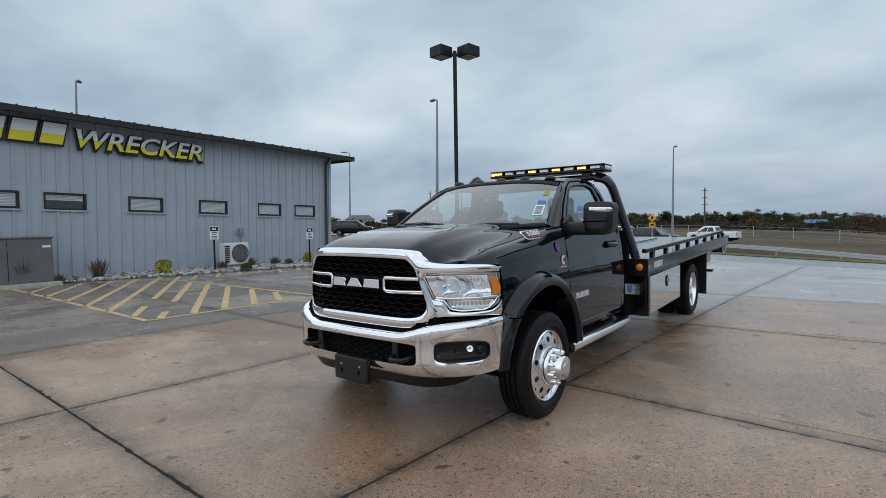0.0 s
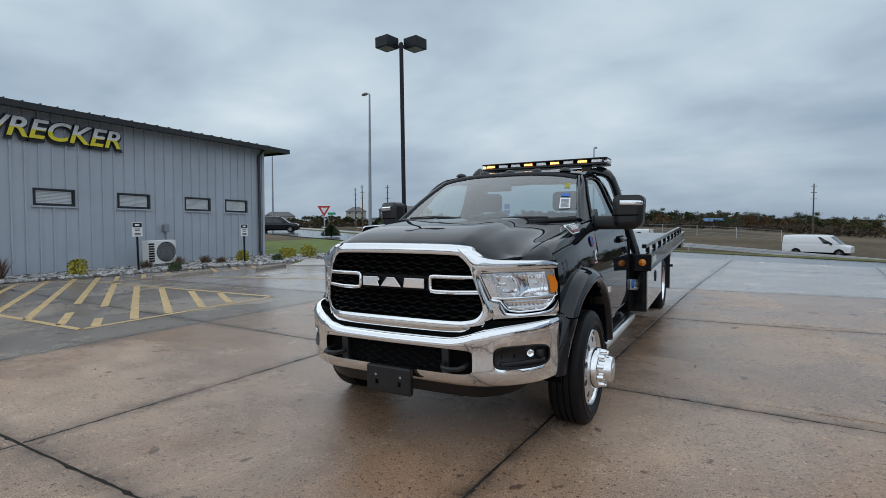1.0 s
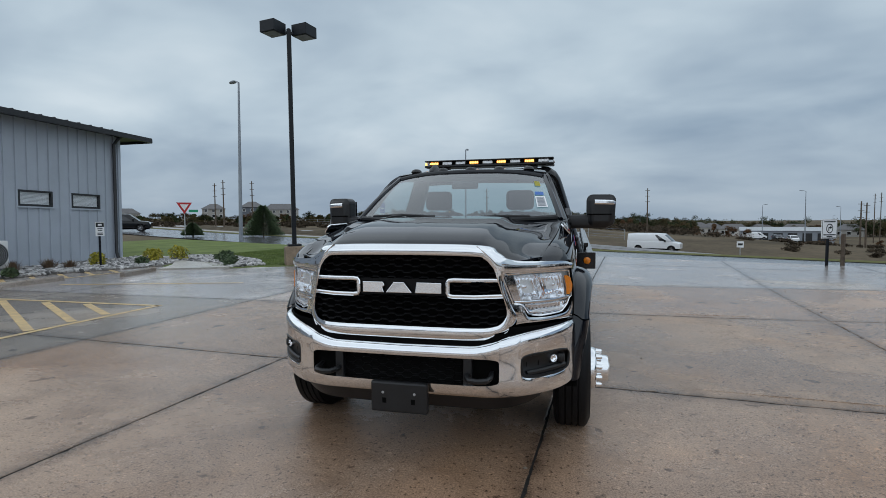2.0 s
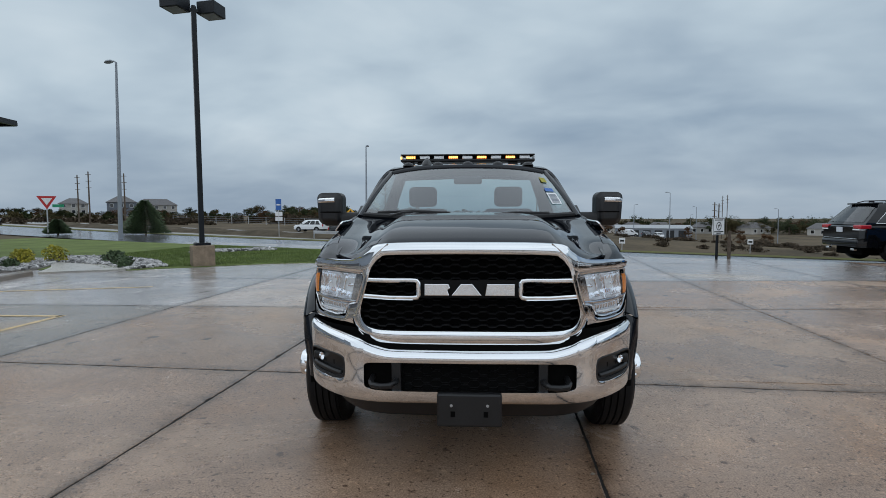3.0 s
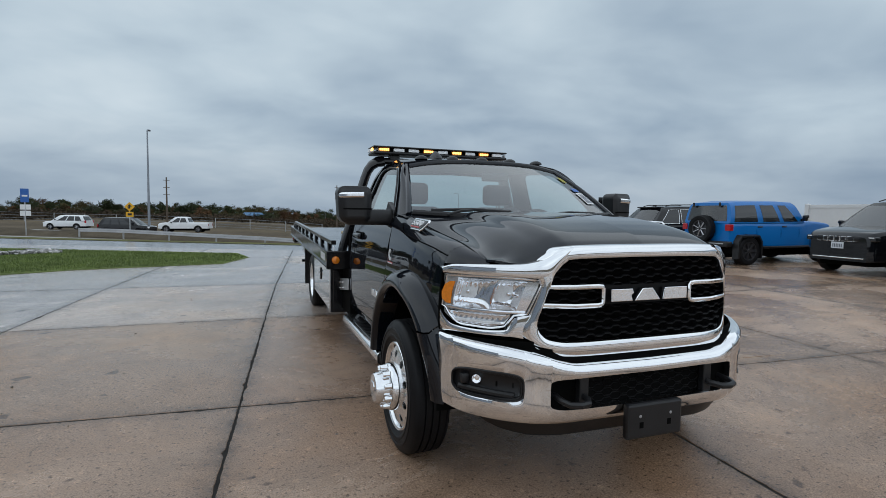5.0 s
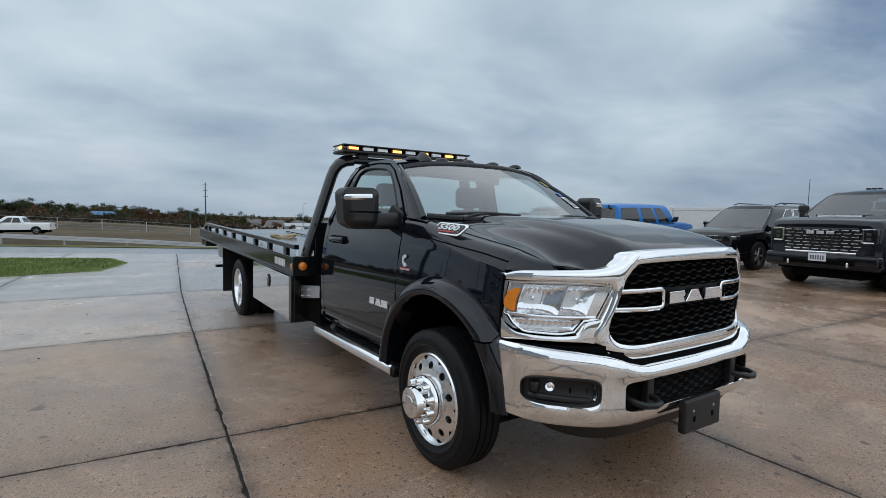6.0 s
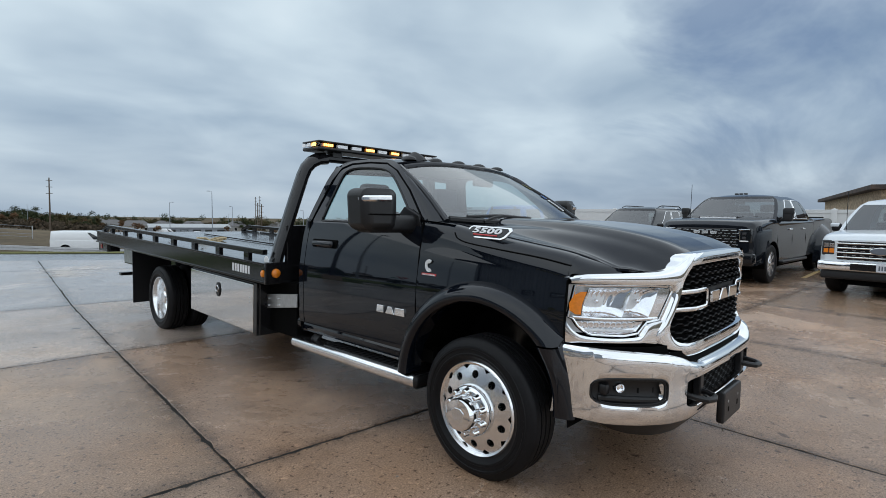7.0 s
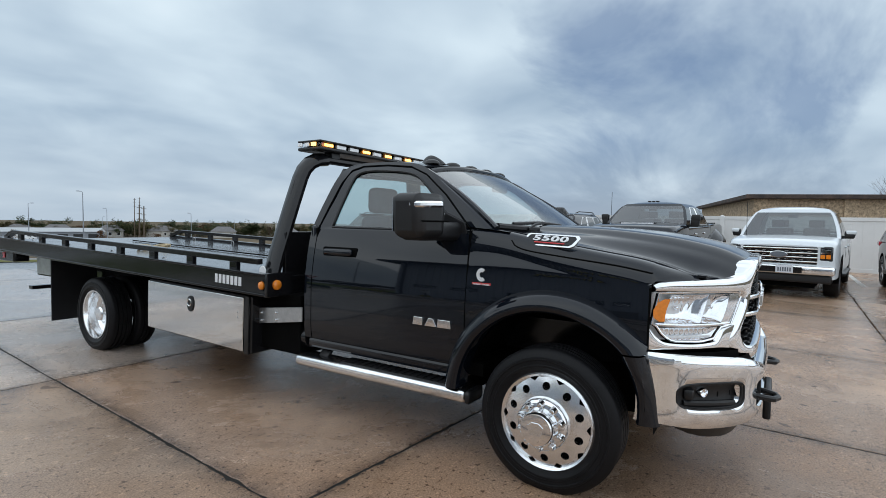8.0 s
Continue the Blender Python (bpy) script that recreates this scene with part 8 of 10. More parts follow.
bed = bpart("flatbed", box(-1.10, 1.10, 2.24, 7.40, 0.985, 1.012, 0.004, 1), M["deck"], truck, "wet black steel flatbed deck")
for k in range(8):
    bpart("cross_member", box(-1.08, 1.08, 2.6 + 0.6 * k, 2.68 + 0.6 * k, 0.90, 0.984), M["bed_steel"], bed)
bpart("front_sill", box(-1.10, 1.10, 2.22, 2.30, 0.875, 1.02, 0.008), M["bed_steel"], bed)
bpart("tail_edge", box(-1.12, 1.12, 7.38, 7.45, 0.93, 1.01, 0.008), M["bed_steel"], bed)
for s in (1, -1):
    fl = (lambda b: b) if s > 0 else flip_x
    side = bpart("side_channel", fl(box(1.10, 1.15, 2.22, 7.43, 0.885, 1.03, 0.008)), M["bed_steel"], bed, "black painted steel side channel")
    bpart("lower_lip", fl(box(1.10, 1.165, 2.22, 7.43, 0.872, 0.892, 0.004)), M["bed_steel"], side)
    bpart("upper_lip", fl(box(1.09, 1.16, 2.22, 7.43, 1.026, 1.044, 0.004)), M["bed_steel"], side)
    rail = bpart("side_rail", fl(box(1.055, 1.105, 2.40, 7.10, 1.10, 1.145, 0.006)), M["bed_steel"], bed, "black steel tie-down rail on short posts")
    bpart("rail_end", fl(sq_tube([(1.08, 7.09, 1.122), (1.08, 7.34, 1.04)], 0.05, 0.045)), M["bed_steel"], rail)
    for k in range(8):
        y = 2.71 + 0.597 * k
        bpart("rail_post", fl(box(1.06, 1.10, y - 0.045, y + 0.045, 1.035, 1.102, 0.004)), M["bed_steel"], rail)
    for k in range(4):
        bpart("tie_ring", fl(tube([(1.04, 3.8 + 0.95 * k + 0.03 * math.cos(a), 1.02 + 0.03 * math.sin(a)) for a in lin(0, 2 * math.pi * 11 / 12, 12)], 0.006, 6, closed=True)), M["rail_grey"], bed)
    # side maker's lettering as plain bars
    for k in range(7):
        y = 2.53 + 0.050 * k
        bpart("nameplate_bar", fl(box(1.149, 1.154, y, y + 0.032, 0.925, 0.995)), M["letter_white"], side)
    for y, x0 in ((2.29, 1.15),):
        m = Matrix.Translation((0, y, 0.955))
        mk = bpart("marker_lamp", fl(lathe([(0.0, 1.172), (0.02, 1.17), (0.03, 1.162), (0.033, 1.148)], 20, m=m)), M["amber"], side, "round amber marker lamp")
        bpart("lamp_rim", fl(lathe([(0.033, 1.149), (0.040, 1.157), (0.043, 1.149)], 20, m=m)), M["black_plastic"], mk)
    m2 = Matrix.Translation((1.09, 2.195, 0.965)) @ pose(0, 0, 0, 0, 0, -90)
    bpart("marker_lamp", fl(lathe([(0.0, 0.024), (0.022, 0.021), (0.036, 0.012), (0.040, -0.004)], 20, m=m2)), M["amber"], bed, "round amber marker lamp")
    bpart("end_plate", fl(box(0.93, 1.18, 2.195, 2.222, 0.875, 1.055, 0.005)), M["bed_steel"], side)
    bpart("lash_bar", fl(box(0.90, 1.05, 2.42, 2.62, 1.012, 1.03, 0.004)), M["bed_steel"], bed)
    # cab guard leg: a broad flat post that bends over towards the light bar
    leg = [(1.01, 2.33, 1.02), (0.965, 2.325, 1.18), (0.845, 2.29, 1.58), (0.78, 2.27, 1.79), (0.755, 2.255, 1.86), (0.72, 2.225, 1.915), (0.67, 2.20, 1.945), (0.60, 2.18, 1.955)]
    guard = part("cab_guard", fl(tube(leg, 1, 10, squash=(0.085, 0.045))), M["bed_steel"], truck, "black steel cab guard post")
    part("foot_plate", fl(box(0.95, 1.08, 2.24, 2.44, 1.02, 1.045, 0.006)), M["bed_steel"], guard)
    part("sticker", fl(lathe([(0.0, 0.004), (0.035, 0.003), (0.038, 0.0)], 18, m=Matrix.Translation((1.085, 2.34, 1.06)))), M["paper"], guard)
part("cab_guard_bar", tube([(-0.62, 2.18, 1.955), (0.62, 2.18, 1.955)], 0.035, 10), M["bed_steel"], truck)
part("headboard", box(-0.95, 0.95, 2.24, 2.28, 1.02, 1.36, 0.006), M["bed_steel"], truck, "low black steel headboard behind the cab")
# light bar
lb = part("light_bar", box(-0.73, 0.73, 2.10, 2.36, 2.015, 2.045, 0.012, 3), M["black_plastic"], truck, "long black roof light bar with amber flashers")
part("top_cover", box(-0.73, 0.73, 2.10, 2.36, 2.083, 2.098, 0.007, 3), M["black_plastic"], lb)
part("core", box(-0.66, 0.66, 2.14, 2.32, 2.045, 2.083), M["dark_gap"], lb)
for s in (-1, 1):
    part("end_lens", box(min(s * 0.66, s * 0.725), max(s * 0.66, s * 0.725), 2.115, 2.345, 2.045, 2.083, 0.006), M["lens"], lb)
    part("foot", box(s * 0.5 - 0.05, s * 0.5 + 0.05, 2.15, 2.24, 1.96, 2.016, 0.006), M["black_plastic"], lb)
LIT = {0, 3, 5, 7}
for k in range(9):
    x = -0.62 + 0.155 * k
    lit = k in LIT
    fm = part("flasher", box(x - 0.055, x + 0.055, 2.118, 2.142, 2.048, 2.080, 0.003, 1), M["lamp_white"] if not lit else M["amber"], lb, "amber flasher module" if lit else "clear lamp module")
    if lit:
        for j in range(5):
            part("led", box(x - 0.047 + 0.02 * j, x - 0.031 + 0.02 * j, 2.112, 2.119, 2.053, 2.075, 0.002, 1), M["amber_on"], fm)
for s in (-1, 1):
    for k in range(3):
        y = 2.15 + 0.075 * k
        part("flasher", box(s * 0.73 - 0.006, s * 0.73 + 0.006, y, y + 0.05, 2.05, 2.078, 0.002, 1), M["amber_on"] if s < 0 and k == 0 else M["lamp_white"], lb)
# tool boxes, brackets, flaps
for s in (1, -1):
    fl = (lambda b: b) if s > 0 else flip_x
    tb = bpart("tool_box", fl(box(0.62, 1.075, 2.50, 3.98, 0.375, 0.838, 0.01)), M["bed_steel"], truck, "black tool box with a mirror-polished door")
    door = bpart("box_door", fl(box(1.076, 1.098, 2.575, 3.965, 0.392, 0.822, 0.004)), M["mirror_steel"], tb, "mirror-polished steel door")
    bpart("edge_strip", fl(box(1.07, 1.095, 2.512, 2.566, 0.375, 0.838, 0.004)), M["bed_steel"], tb)
    bpart("latch", fl(slab_poly([(0.045 * math.cos(a), 0.07 * math.sin(a)) for a in lin(0, 2 * math.pi * 19 / 20, 20)], 0.012, Matrix.Translation((1.108, 3.28, 0.69)) @ Matrix(((0, 0, 1, 0), (1, 0, 0, 0), (0, 1, 0, 0), (0, 0, 0, 1))), 0.003)), M["black_plastic"], door)
    bpart("latch_ring", fl(tube([(1.112, 3.28 + 0.028 * math.cos(a), 0.70 + 0.03 * math.sin(a)) for a in lin(0, 2 * math.pi * 15 / 16, 16)], 0.005, 6, closed=True)), M["chrome"], door)
    for y in (2.64, 3.90):
        for z in (0.66, 0.70):
            bpart("rivet", fl(lathe([(0.0, 1.102), (0.006, 1.1), (0.007, 1.097)], 8, m=Matrix.Translation((0, y, z)))), M["rail_grey"], door)
    br = part("bracket_plate", fl(slab_poly([(2.0, 0.69), (2.5, 0.62), (2.5, 0.745), (2.0, 0.80)], 0.012, Matrix.Translation((1.0, 0, 0)) @ Matrix(((0, 0, 1, 0), (1, 0, 0, 0), (0, 1, 0, 0), (0, 0, 0, 1))), 0.002)), M["galv"], truck, "galvanised steel bracket plate")
    for y, z in ((2.46, 0.65), (2.46, 0.71), (2.28, 0.675), (2.28, 0.73)):
        part("bolt", fl(lathe([(0.0, 1.014), (0.008, 1.012), (0.009, 0.999)], 8, m=Matrix.Translation((0, y, z)))), M["chrome_soft"], br)
    # added black block that stands for the shaded gap behind the cab
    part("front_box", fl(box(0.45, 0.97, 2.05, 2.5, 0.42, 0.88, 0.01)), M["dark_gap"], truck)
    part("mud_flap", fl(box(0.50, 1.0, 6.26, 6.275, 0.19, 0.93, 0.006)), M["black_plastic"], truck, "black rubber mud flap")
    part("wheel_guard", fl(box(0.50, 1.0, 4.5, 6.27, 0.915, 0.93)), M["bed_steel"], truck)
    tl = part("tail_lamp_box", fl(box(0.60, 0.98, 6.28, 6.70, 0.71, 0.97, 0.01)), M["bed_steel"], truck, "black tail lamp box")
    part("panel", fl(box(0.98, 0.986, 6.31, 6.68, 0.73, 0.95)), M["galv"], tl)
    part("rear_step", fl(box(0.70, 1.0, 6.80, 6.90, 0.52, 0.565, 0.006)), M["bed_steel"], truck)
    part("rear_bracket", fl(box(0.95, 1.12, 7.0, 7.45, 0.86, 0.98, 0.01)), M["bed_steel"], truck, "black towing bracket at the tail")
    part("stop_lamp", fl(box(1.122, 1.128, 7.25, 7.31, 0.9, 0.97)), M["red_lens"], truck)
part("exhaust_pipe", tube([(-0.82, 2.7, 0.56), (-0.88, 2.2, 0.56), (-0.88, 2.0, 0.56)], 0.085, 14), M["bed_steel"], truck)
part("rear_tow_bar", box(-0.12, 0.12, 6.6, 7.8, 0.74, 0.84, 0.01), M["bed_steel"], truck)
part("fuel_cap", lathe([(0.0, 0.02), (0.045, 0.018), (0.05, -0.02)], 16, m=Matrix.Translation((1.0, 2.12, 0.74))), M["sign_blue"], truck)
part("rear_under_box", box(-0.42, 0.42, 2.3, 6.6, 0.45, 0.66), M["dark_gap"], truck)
# winch cable and a heap of strap on the deck
cable = bpart("winch_cable", tube([(0.02, 2.5, 1.03), (0.06, 4.2, 1.024), (0.10, 6.6, 1.024)], 0.007, 6), M["dark_gap"], truck)
strap = tagged(link_mesh("tow_chain", tilted(tube([(-0.35 + 0.16 * math.cos(a) * (1 + 0.3 * math.sin(3 * a)), 5.2 + 0.09 * math.sin(a), 1.035 + 0.022 * math.sin(2.3 * a)) for a in lin(0, 12.0, 60)], 0.013, 6)), M["rope"]), "heap of tan chain and strap on the deck", "chain")


# ---- parked vehicles: forward is local +x, the front axle stands at x = 0 ----
def park(v, sx, sz):
    """Stands a vehicle on the sloping lot, at its own size."""
    v.location.z = lot_z(v.location.x)
    v.rotation_euler.y = -0.0105 * math.cos(v.rotation_euler.z)
    v.scale = (sx, sx, sz)


def car_wheel(parent, x, y, r, w, spokes, rim_mat, name="wheel", dual=False):
    """A wheel whose outer face looks towards the sign of y."""
    s = 1 if y > 0 else -1
    m = Matrix.Translation((x, y, r)) @ pose(0, 0, 0, 0, 0, 90 * s)
    ri = r * 0.64
    prof = [(ri, -0.015), (ri + 0.02, 0.002), (r - 0.035, 0.004), (r - 0.008, -0.02), (r, -0.05), (r, -w + 0.05), (r - 0.01, -w + 0.02), (ri, -w)]
    wh = part(name, lathe(prof, 32, m=m), M["rubber"], parent)
    rim = part("rim", lathe([(ri + 0.004, -0.02), (ri + 0.006, -0.004), (ri - 0.014, -0.006), (ri - 0.025, -0.06), (0.0, -0.07)], 32, m=m), M["wheel_dark"], wh)
    for k in range(spokes):
        a = 2 * math.pi * k / spokes
        bm = bmesh.new()
        q = [(0.055, -0.024), (ri - 0.008, -0.05 if spokes < 8 else -0.03), (ri - 0.008, 0.05 if spokes < 8 else 0.03), (0.055, 0.024)]
        lo = [bm.verts.new((-0.045, u * math.cos(a) - v * math.sin(a), u * math.sin(a) + v * math.cos(a))) for u, v in q]
        hi = [bm.verts.new((-0.012 if i in (1, 2) else -0.02, u * math.cos(a) - v * 0.8 * math.sin(a), u * math.sin(a) + v * 0.8 * math.cos(a))) for i, (u, v) in enumerate(q)]
        bm.faces.new(hi)
        for i in range(4):
            bm.faces.new((lo[i], lo[(i + 1) % 4], hi[(i + 1) % 4], hi[i]))
        bmesh.ops.recalc_face_normals(bm, faces=bm.faces)
        bmesh.ops.transform(bm, matrix=m, verts=bm.verts)
        part("spoke", bm, rim_mat, rim, smooth=False)
    part("hub", lathe([(0.0, 0.012 if dual else -0.012), (0.05, 0.01 if dual else -0.014), (0.065, -0.03)], 16, m=m), rim_mat, rim)
    return wh


def car_body(parent, spec, paint):
    wb, fo, ro = spec["wb"], spec["front"], spec["rear"]
    x0, x1 = -wb - ro, fo
    r, ar = spec["r"], spec["arch"]
    axles = (0.0, -wb)

    def zlow(x):
        z = interp(x, spec["low"])
        for a in axles:
            d = ar * ar - (x - a) ** 2
            if d > 0:
                z = max(z, r + math.sqrt(d))
        return z
    xs = sorted(set([round(v, 3) for v in lin(x0, x1, int((x1 - x0) / 0.075))] + [round(a + ar * k, 3) for a in axles for k in (-1.0, -0.98, -0.92, -0.8, 0.8, 0.92, 0.98, 1.0)] + [p[0] for p in spec["top"] if x0 <= p[0] <= x1]))
    bm = bmesh.new()
    rings = []
    for x in xs:
        w, top, lo = smooth(x, spec["half"]), smooth(x, spec["top"]), zlow(x)
        sh = top - spec["shoulder"]
        ring = []
        for t in (0, 0.12, 0.3, 0.5, 0.7, 0.85, 1.0):
            z = lo + (sh - lo) * t
            k = (z - 0.3) / (sh - 0.3 + 1e-6)
            bow = 0.965 + 0.035 * math.sin(math.pi * min(1, max(0, 0.15 + 0.7 * k))) - 0.02 * max(0, 0.2 - k)
            ring.append((w * bow, z))
        for t in (0.25, 0.5, 0.75, 1.0):
            a = t * math.pi / 2
            ring.append((w * (0.975 - 0.12 * (1 - math.cos(a))), sh + (top - sh) * math.sin(a)))
        ring.append((w * 0.45, top + 0.018))
        ring.append((0.0, top + 0.024))
        full = [(y, z) for y, z in ring] + [(-y, z) for y, z in ring[-2::-1]]
        rings.append([bm.verts.new((x, y, z)) for y, z in full])
    for a, b in zip(rings, rings[1:]):
        for i in range(len(a) - 1):
            bm.faces.new((a[i], a[i + 1], b[i + 1], b[i]))
    for ring in (rings[0], rings[-1]):
        bm.faces.new(ring)
    bmesh.ops.recalc_face_normals(bm, faces=bm.faces)
    body = part("body", bm, paint, parent, angle=32)
    # underside and wells take the near-black, so their shade is in the colour
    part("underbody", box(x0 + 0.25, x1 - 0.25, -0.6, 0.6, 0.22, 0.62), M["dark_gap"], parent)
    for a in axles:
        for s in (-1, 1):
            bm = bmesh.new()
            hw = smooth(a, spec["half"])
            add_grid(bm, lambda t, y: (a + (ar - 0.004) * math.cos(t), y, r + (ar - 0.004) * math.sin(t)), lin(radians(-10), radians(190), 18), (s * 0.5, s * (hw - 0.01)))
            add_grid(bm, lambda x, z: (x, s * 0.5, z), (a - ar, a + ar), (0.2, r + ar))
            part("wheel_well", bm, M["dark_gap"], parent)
    return body


M["rear_glass"] = thin_glass("privacy_glass", (0.45, 0.48, 0.48), 0.10)


def greenhouse(parent, spec, paint):
    """Roof, pillars and windows above the belt."""
    g = spec["cabin"]
    xc, xf, xt, xr = g["cowl"], g["roof_f"], g["roof_r"], g["rear"]
    zb, zr, wb, wr = g["belt"], g["roof"], g["wb"], g["wr"]
    zbr = g.get("belt_r", zb)

    def side(s):
        def fn(u, v, off=0.0):
            x = (xc + (xr - xc) * u) * (1 - v) + (xf + (xt - xf) * u) * v
            zl = zb + (zbr - zb) * u
            roof = zr - 0.05 * max(0, (abs(u - 0.42) - 0.25) / 0.5) ** 1.5
            z = zl + (roof - zl) * v
            y = wb + (wr - wb) * v ** 1.15 + 0.02 * math.sin(math.pi * v) - 0.075 * max(0, (v - 0.8) / 0.2) ** 2
            return Vector((x, s * (y + off), z))
        return fn
    for s in (1, -1):
        bm = bmesh.new()
        add_grid(bm, side(s), lin(0, 1, 16), lin(0, 1, 8))
        bmesh.ops.recalc_face_normals(bm, faces=bm.faces)
        part("cab_side", bm, paint, parent)
        for u0, u1, k0, k1 in g["windows"]:
            bm = bmesh.new()
            add_grid(bm, lambda u, v: side(s)(u0 + (u1 - u0) * u + (k0 * (1 - u) + k1 * u) * v, 0.06 + 0.78 * v, 0.006), lin(0, 1, 5), lin(0, 1, 5))
            bmesh.ops.recalc_face_normals(bm, faces=bm.faces)
            w = part("side_window", bm, M["tint"], parent)
            if g.get("trim"):
                loop = [side(s)(u0 + (u1 - u0) * u + (k0 * (1 - u) + k1 * u) * v, 0.06 + 0.78 * v, 0.008) for u, v in ((0, 0), (0.5, 0), (1, 0), (1, 0.5), (1, 1), (0.5, 1), (0, 1), (0, 0.5))]
                part("window_trim", tube(loop, 0.009, 5, closed=True), M["chrome_soft"], w)

    def screen(ua, s_off, lo, hi, inset):
        def fn(p, v):
            L, R = side(1)(ua, v), side(-1)(ua, v)
            q = L.lerp(R, 0.5 - 0.5 * p)
            q.x += s_off * (1 - p * p) * 0.07
            return q
        ps, vs_ = [-1] + lin(-inset, inset, 10) + [1], [0] + lin(lo, hi, 7) + [1]
        bm = bmesh.new()
        grid = [[bm.verts.new(fn(p, v)) for v in vs_] for p in ps]
        for i in range(len(ps) - 1):
            for j in range(len(vs_) - 1):
                if i in (0, len(ps) - 2) or j in (0, len(vs_) - 2):
                    bm.faces.new((grid[i][j], grid[i + 1][j], grid[i + 1][j + 1], grid[i][j + 1]))
        bmesh.ops.recalc_face_normals(bm, faces=bm.faces)
        part("cab_end", bm, paint, parent)
        bm = bmesh.new()

        def gl(p, v):
            q = fn(p * inset, lo + (hi - lo) * v)
            q.x += s_off * 0.008
            q.z += 0.004
            return q
        add_grid(bm, gl, lin(-1, 1, 12), lin(0, 1, 8))
        bmesh.ops.recalc_face_normals(bm, faces=bm.faces)
        part("windshield" if s_off > 0 else "rear_window", bm, M["car_glass"] if s_off > 0 else M["rear_glass"], parent)
    screen(0.0, 1, 0.03, 0.88, 0.93)
    screen(1.0, -1, g.get("rw0", 0.1), 0.86, 0.86)
    bm = bmesh.new()

    def top(u, p):
        L, R = side(1)(u, 1.0), side(-1)(u, 1.0)
        q = L.lerp(R, 0.5 - 0.5 * p)
        q.z += 0.045 * (1 - abs(p) ** 3.5) * min(1.0, 6 * u, 6 * (1 - u))
        q.x += 0.07 * (1 - p * p) * (1 - u) - 0.07 * (1 - p * p) * u
        return q
    add_grid(bm, top, [0, 0.05, 0.1, 0.17] + lin(0.25, 0.75, 6) + [0.83, 0.9, 0.95, 1], lin(-1, 1, 14))
    bmesh.ops.recalc_face_normals(bm, faces=bm.faces)
    part("roof", bm, paint, parent)
    bm = bmesh.new()
    for s in (1, -1):
        add_grid(bm, lambda u, v: side(s)(0.04 + 0.92 * u, v * 0.97, -0.035), lin(0, 1, 6), lin(0, 1, 6))

    def inner_top(u, p):
        q = top(0.03 + 0.94 * u, p * 0.96)
        q.z -= 0.03
        return q
    add_grid(bm, inner_top, lin(0, 1, 6), lin(-1, 1, 6))
    part("cabin_lining", bm, M["interior"], parent)
    # seats and dashboard behind the glass
    part("dashboard", box(xc - 0.45, xc - 0.12, -wb + 0.08, wb - 0.08, zb - 0.2, zb + 0.02, 0.04), M["interior"], parent)
    zs = zb + 0.3 * (zr - zb)
    for x in (xc - 1.35, xc - 2.2):
        if x < xr + 0.15:
            continue
        for yy in (-0.38, 0.38):
            seat = part("car_seat", box(x - 0.14, x, yy - 0.24, yy + 0.24, zb - 0.35, zs, 0.05), M["seat"], parent)
            part("headrest", box(x - 0.13, x - 0.03, yy - 0.13, yy + 0.13, zs + 0.02, zs + 0.2, 0.03), M["seat"], seat)
    part("inner_mirror", box(xf - 0.02, xf + 0.02, -0.1, 0.1, zr - 0.2, zr - 0.13, 0.01), M["interior"], parent)
    return side


def plate(parent, x, y, z, s, w=0.30, h=0.15):
    p = part("licence_plate", box(min(x, x + 0.012 * s), max(x, x + 0.012 * s), y - w / 2, y + w / 2, z - h / 2, z + h / 2, 0.003, 1), M["plate_blank"], parent, "pale licence plate with dark bars")
    e = x + (0.013 if s > 0 else -0.001)
    for k in range(6):
        a = y - 0.115 + 0.041 * k
        part("text_bar", box(e * 1.0 + (0.0 if s > 0 else -0.002), e + (0.002 if s > 0 else 0.0), a, a + 0.025, z - 0.045, z + 0.035), M["apt_wall"], p)


def mirrors(parent, x, y, z, w, mat_, tall=False):
    h = 0.15 if tall else 0.085
    for s in (-1, 1):
        bm = box(x - 0.07, x + 0.07, y + 0.04, y + 0.04 + w, z - h, z + h, 0.04, 3)
        for q in bm.verts:
            q.co.x -= (q.co.y - y) * 0.25
            if q.co.z < z:
                q.co.y = y + 0.04 + (q.co.y - y - 0.04) * 0.88
            q.co.y *= s
        bmesh.ops.recalc_face_normals(bm, faces=bm.faces)
        mr = part("wing_mirror", bm, M["black_plastic"], parent)
        cap = box(x - 0.02, x + 0.074, y + 0.06, y + 0.045 + w, z, z + h + 0.004, 0.03, 3)
        for q in cap.verts:
            q.co.x -= (q.co.y - y) * 0.25
            q.co.y *= s
        bmesh.ops.recalc_face_normals(cap, faces=cap.faces)
        part("cap", cap, mat_, mr)
        part("arm", box(x - 0.04, x + 0.03, min(s * (y - 0.06), s * (y + 0.08)), max(s * (y - 0.06), s * (y + 0.08)), z - h, z - h + 0.06), M["black_plastic"], mr)


def seams(parent, xs, spec, z0, z1):
    for x in xs:
        for s in (-1, 1):
            w = smooth(x, spec["half"])
            part("door_seam", tube([(x, s * (w * 0.985), z0), (x, s * (w * 1.001), (z0 + z1) / 2), (x, s * (w * 0.97), z1)], 0.006, 4), M["dark_gap"], parent)


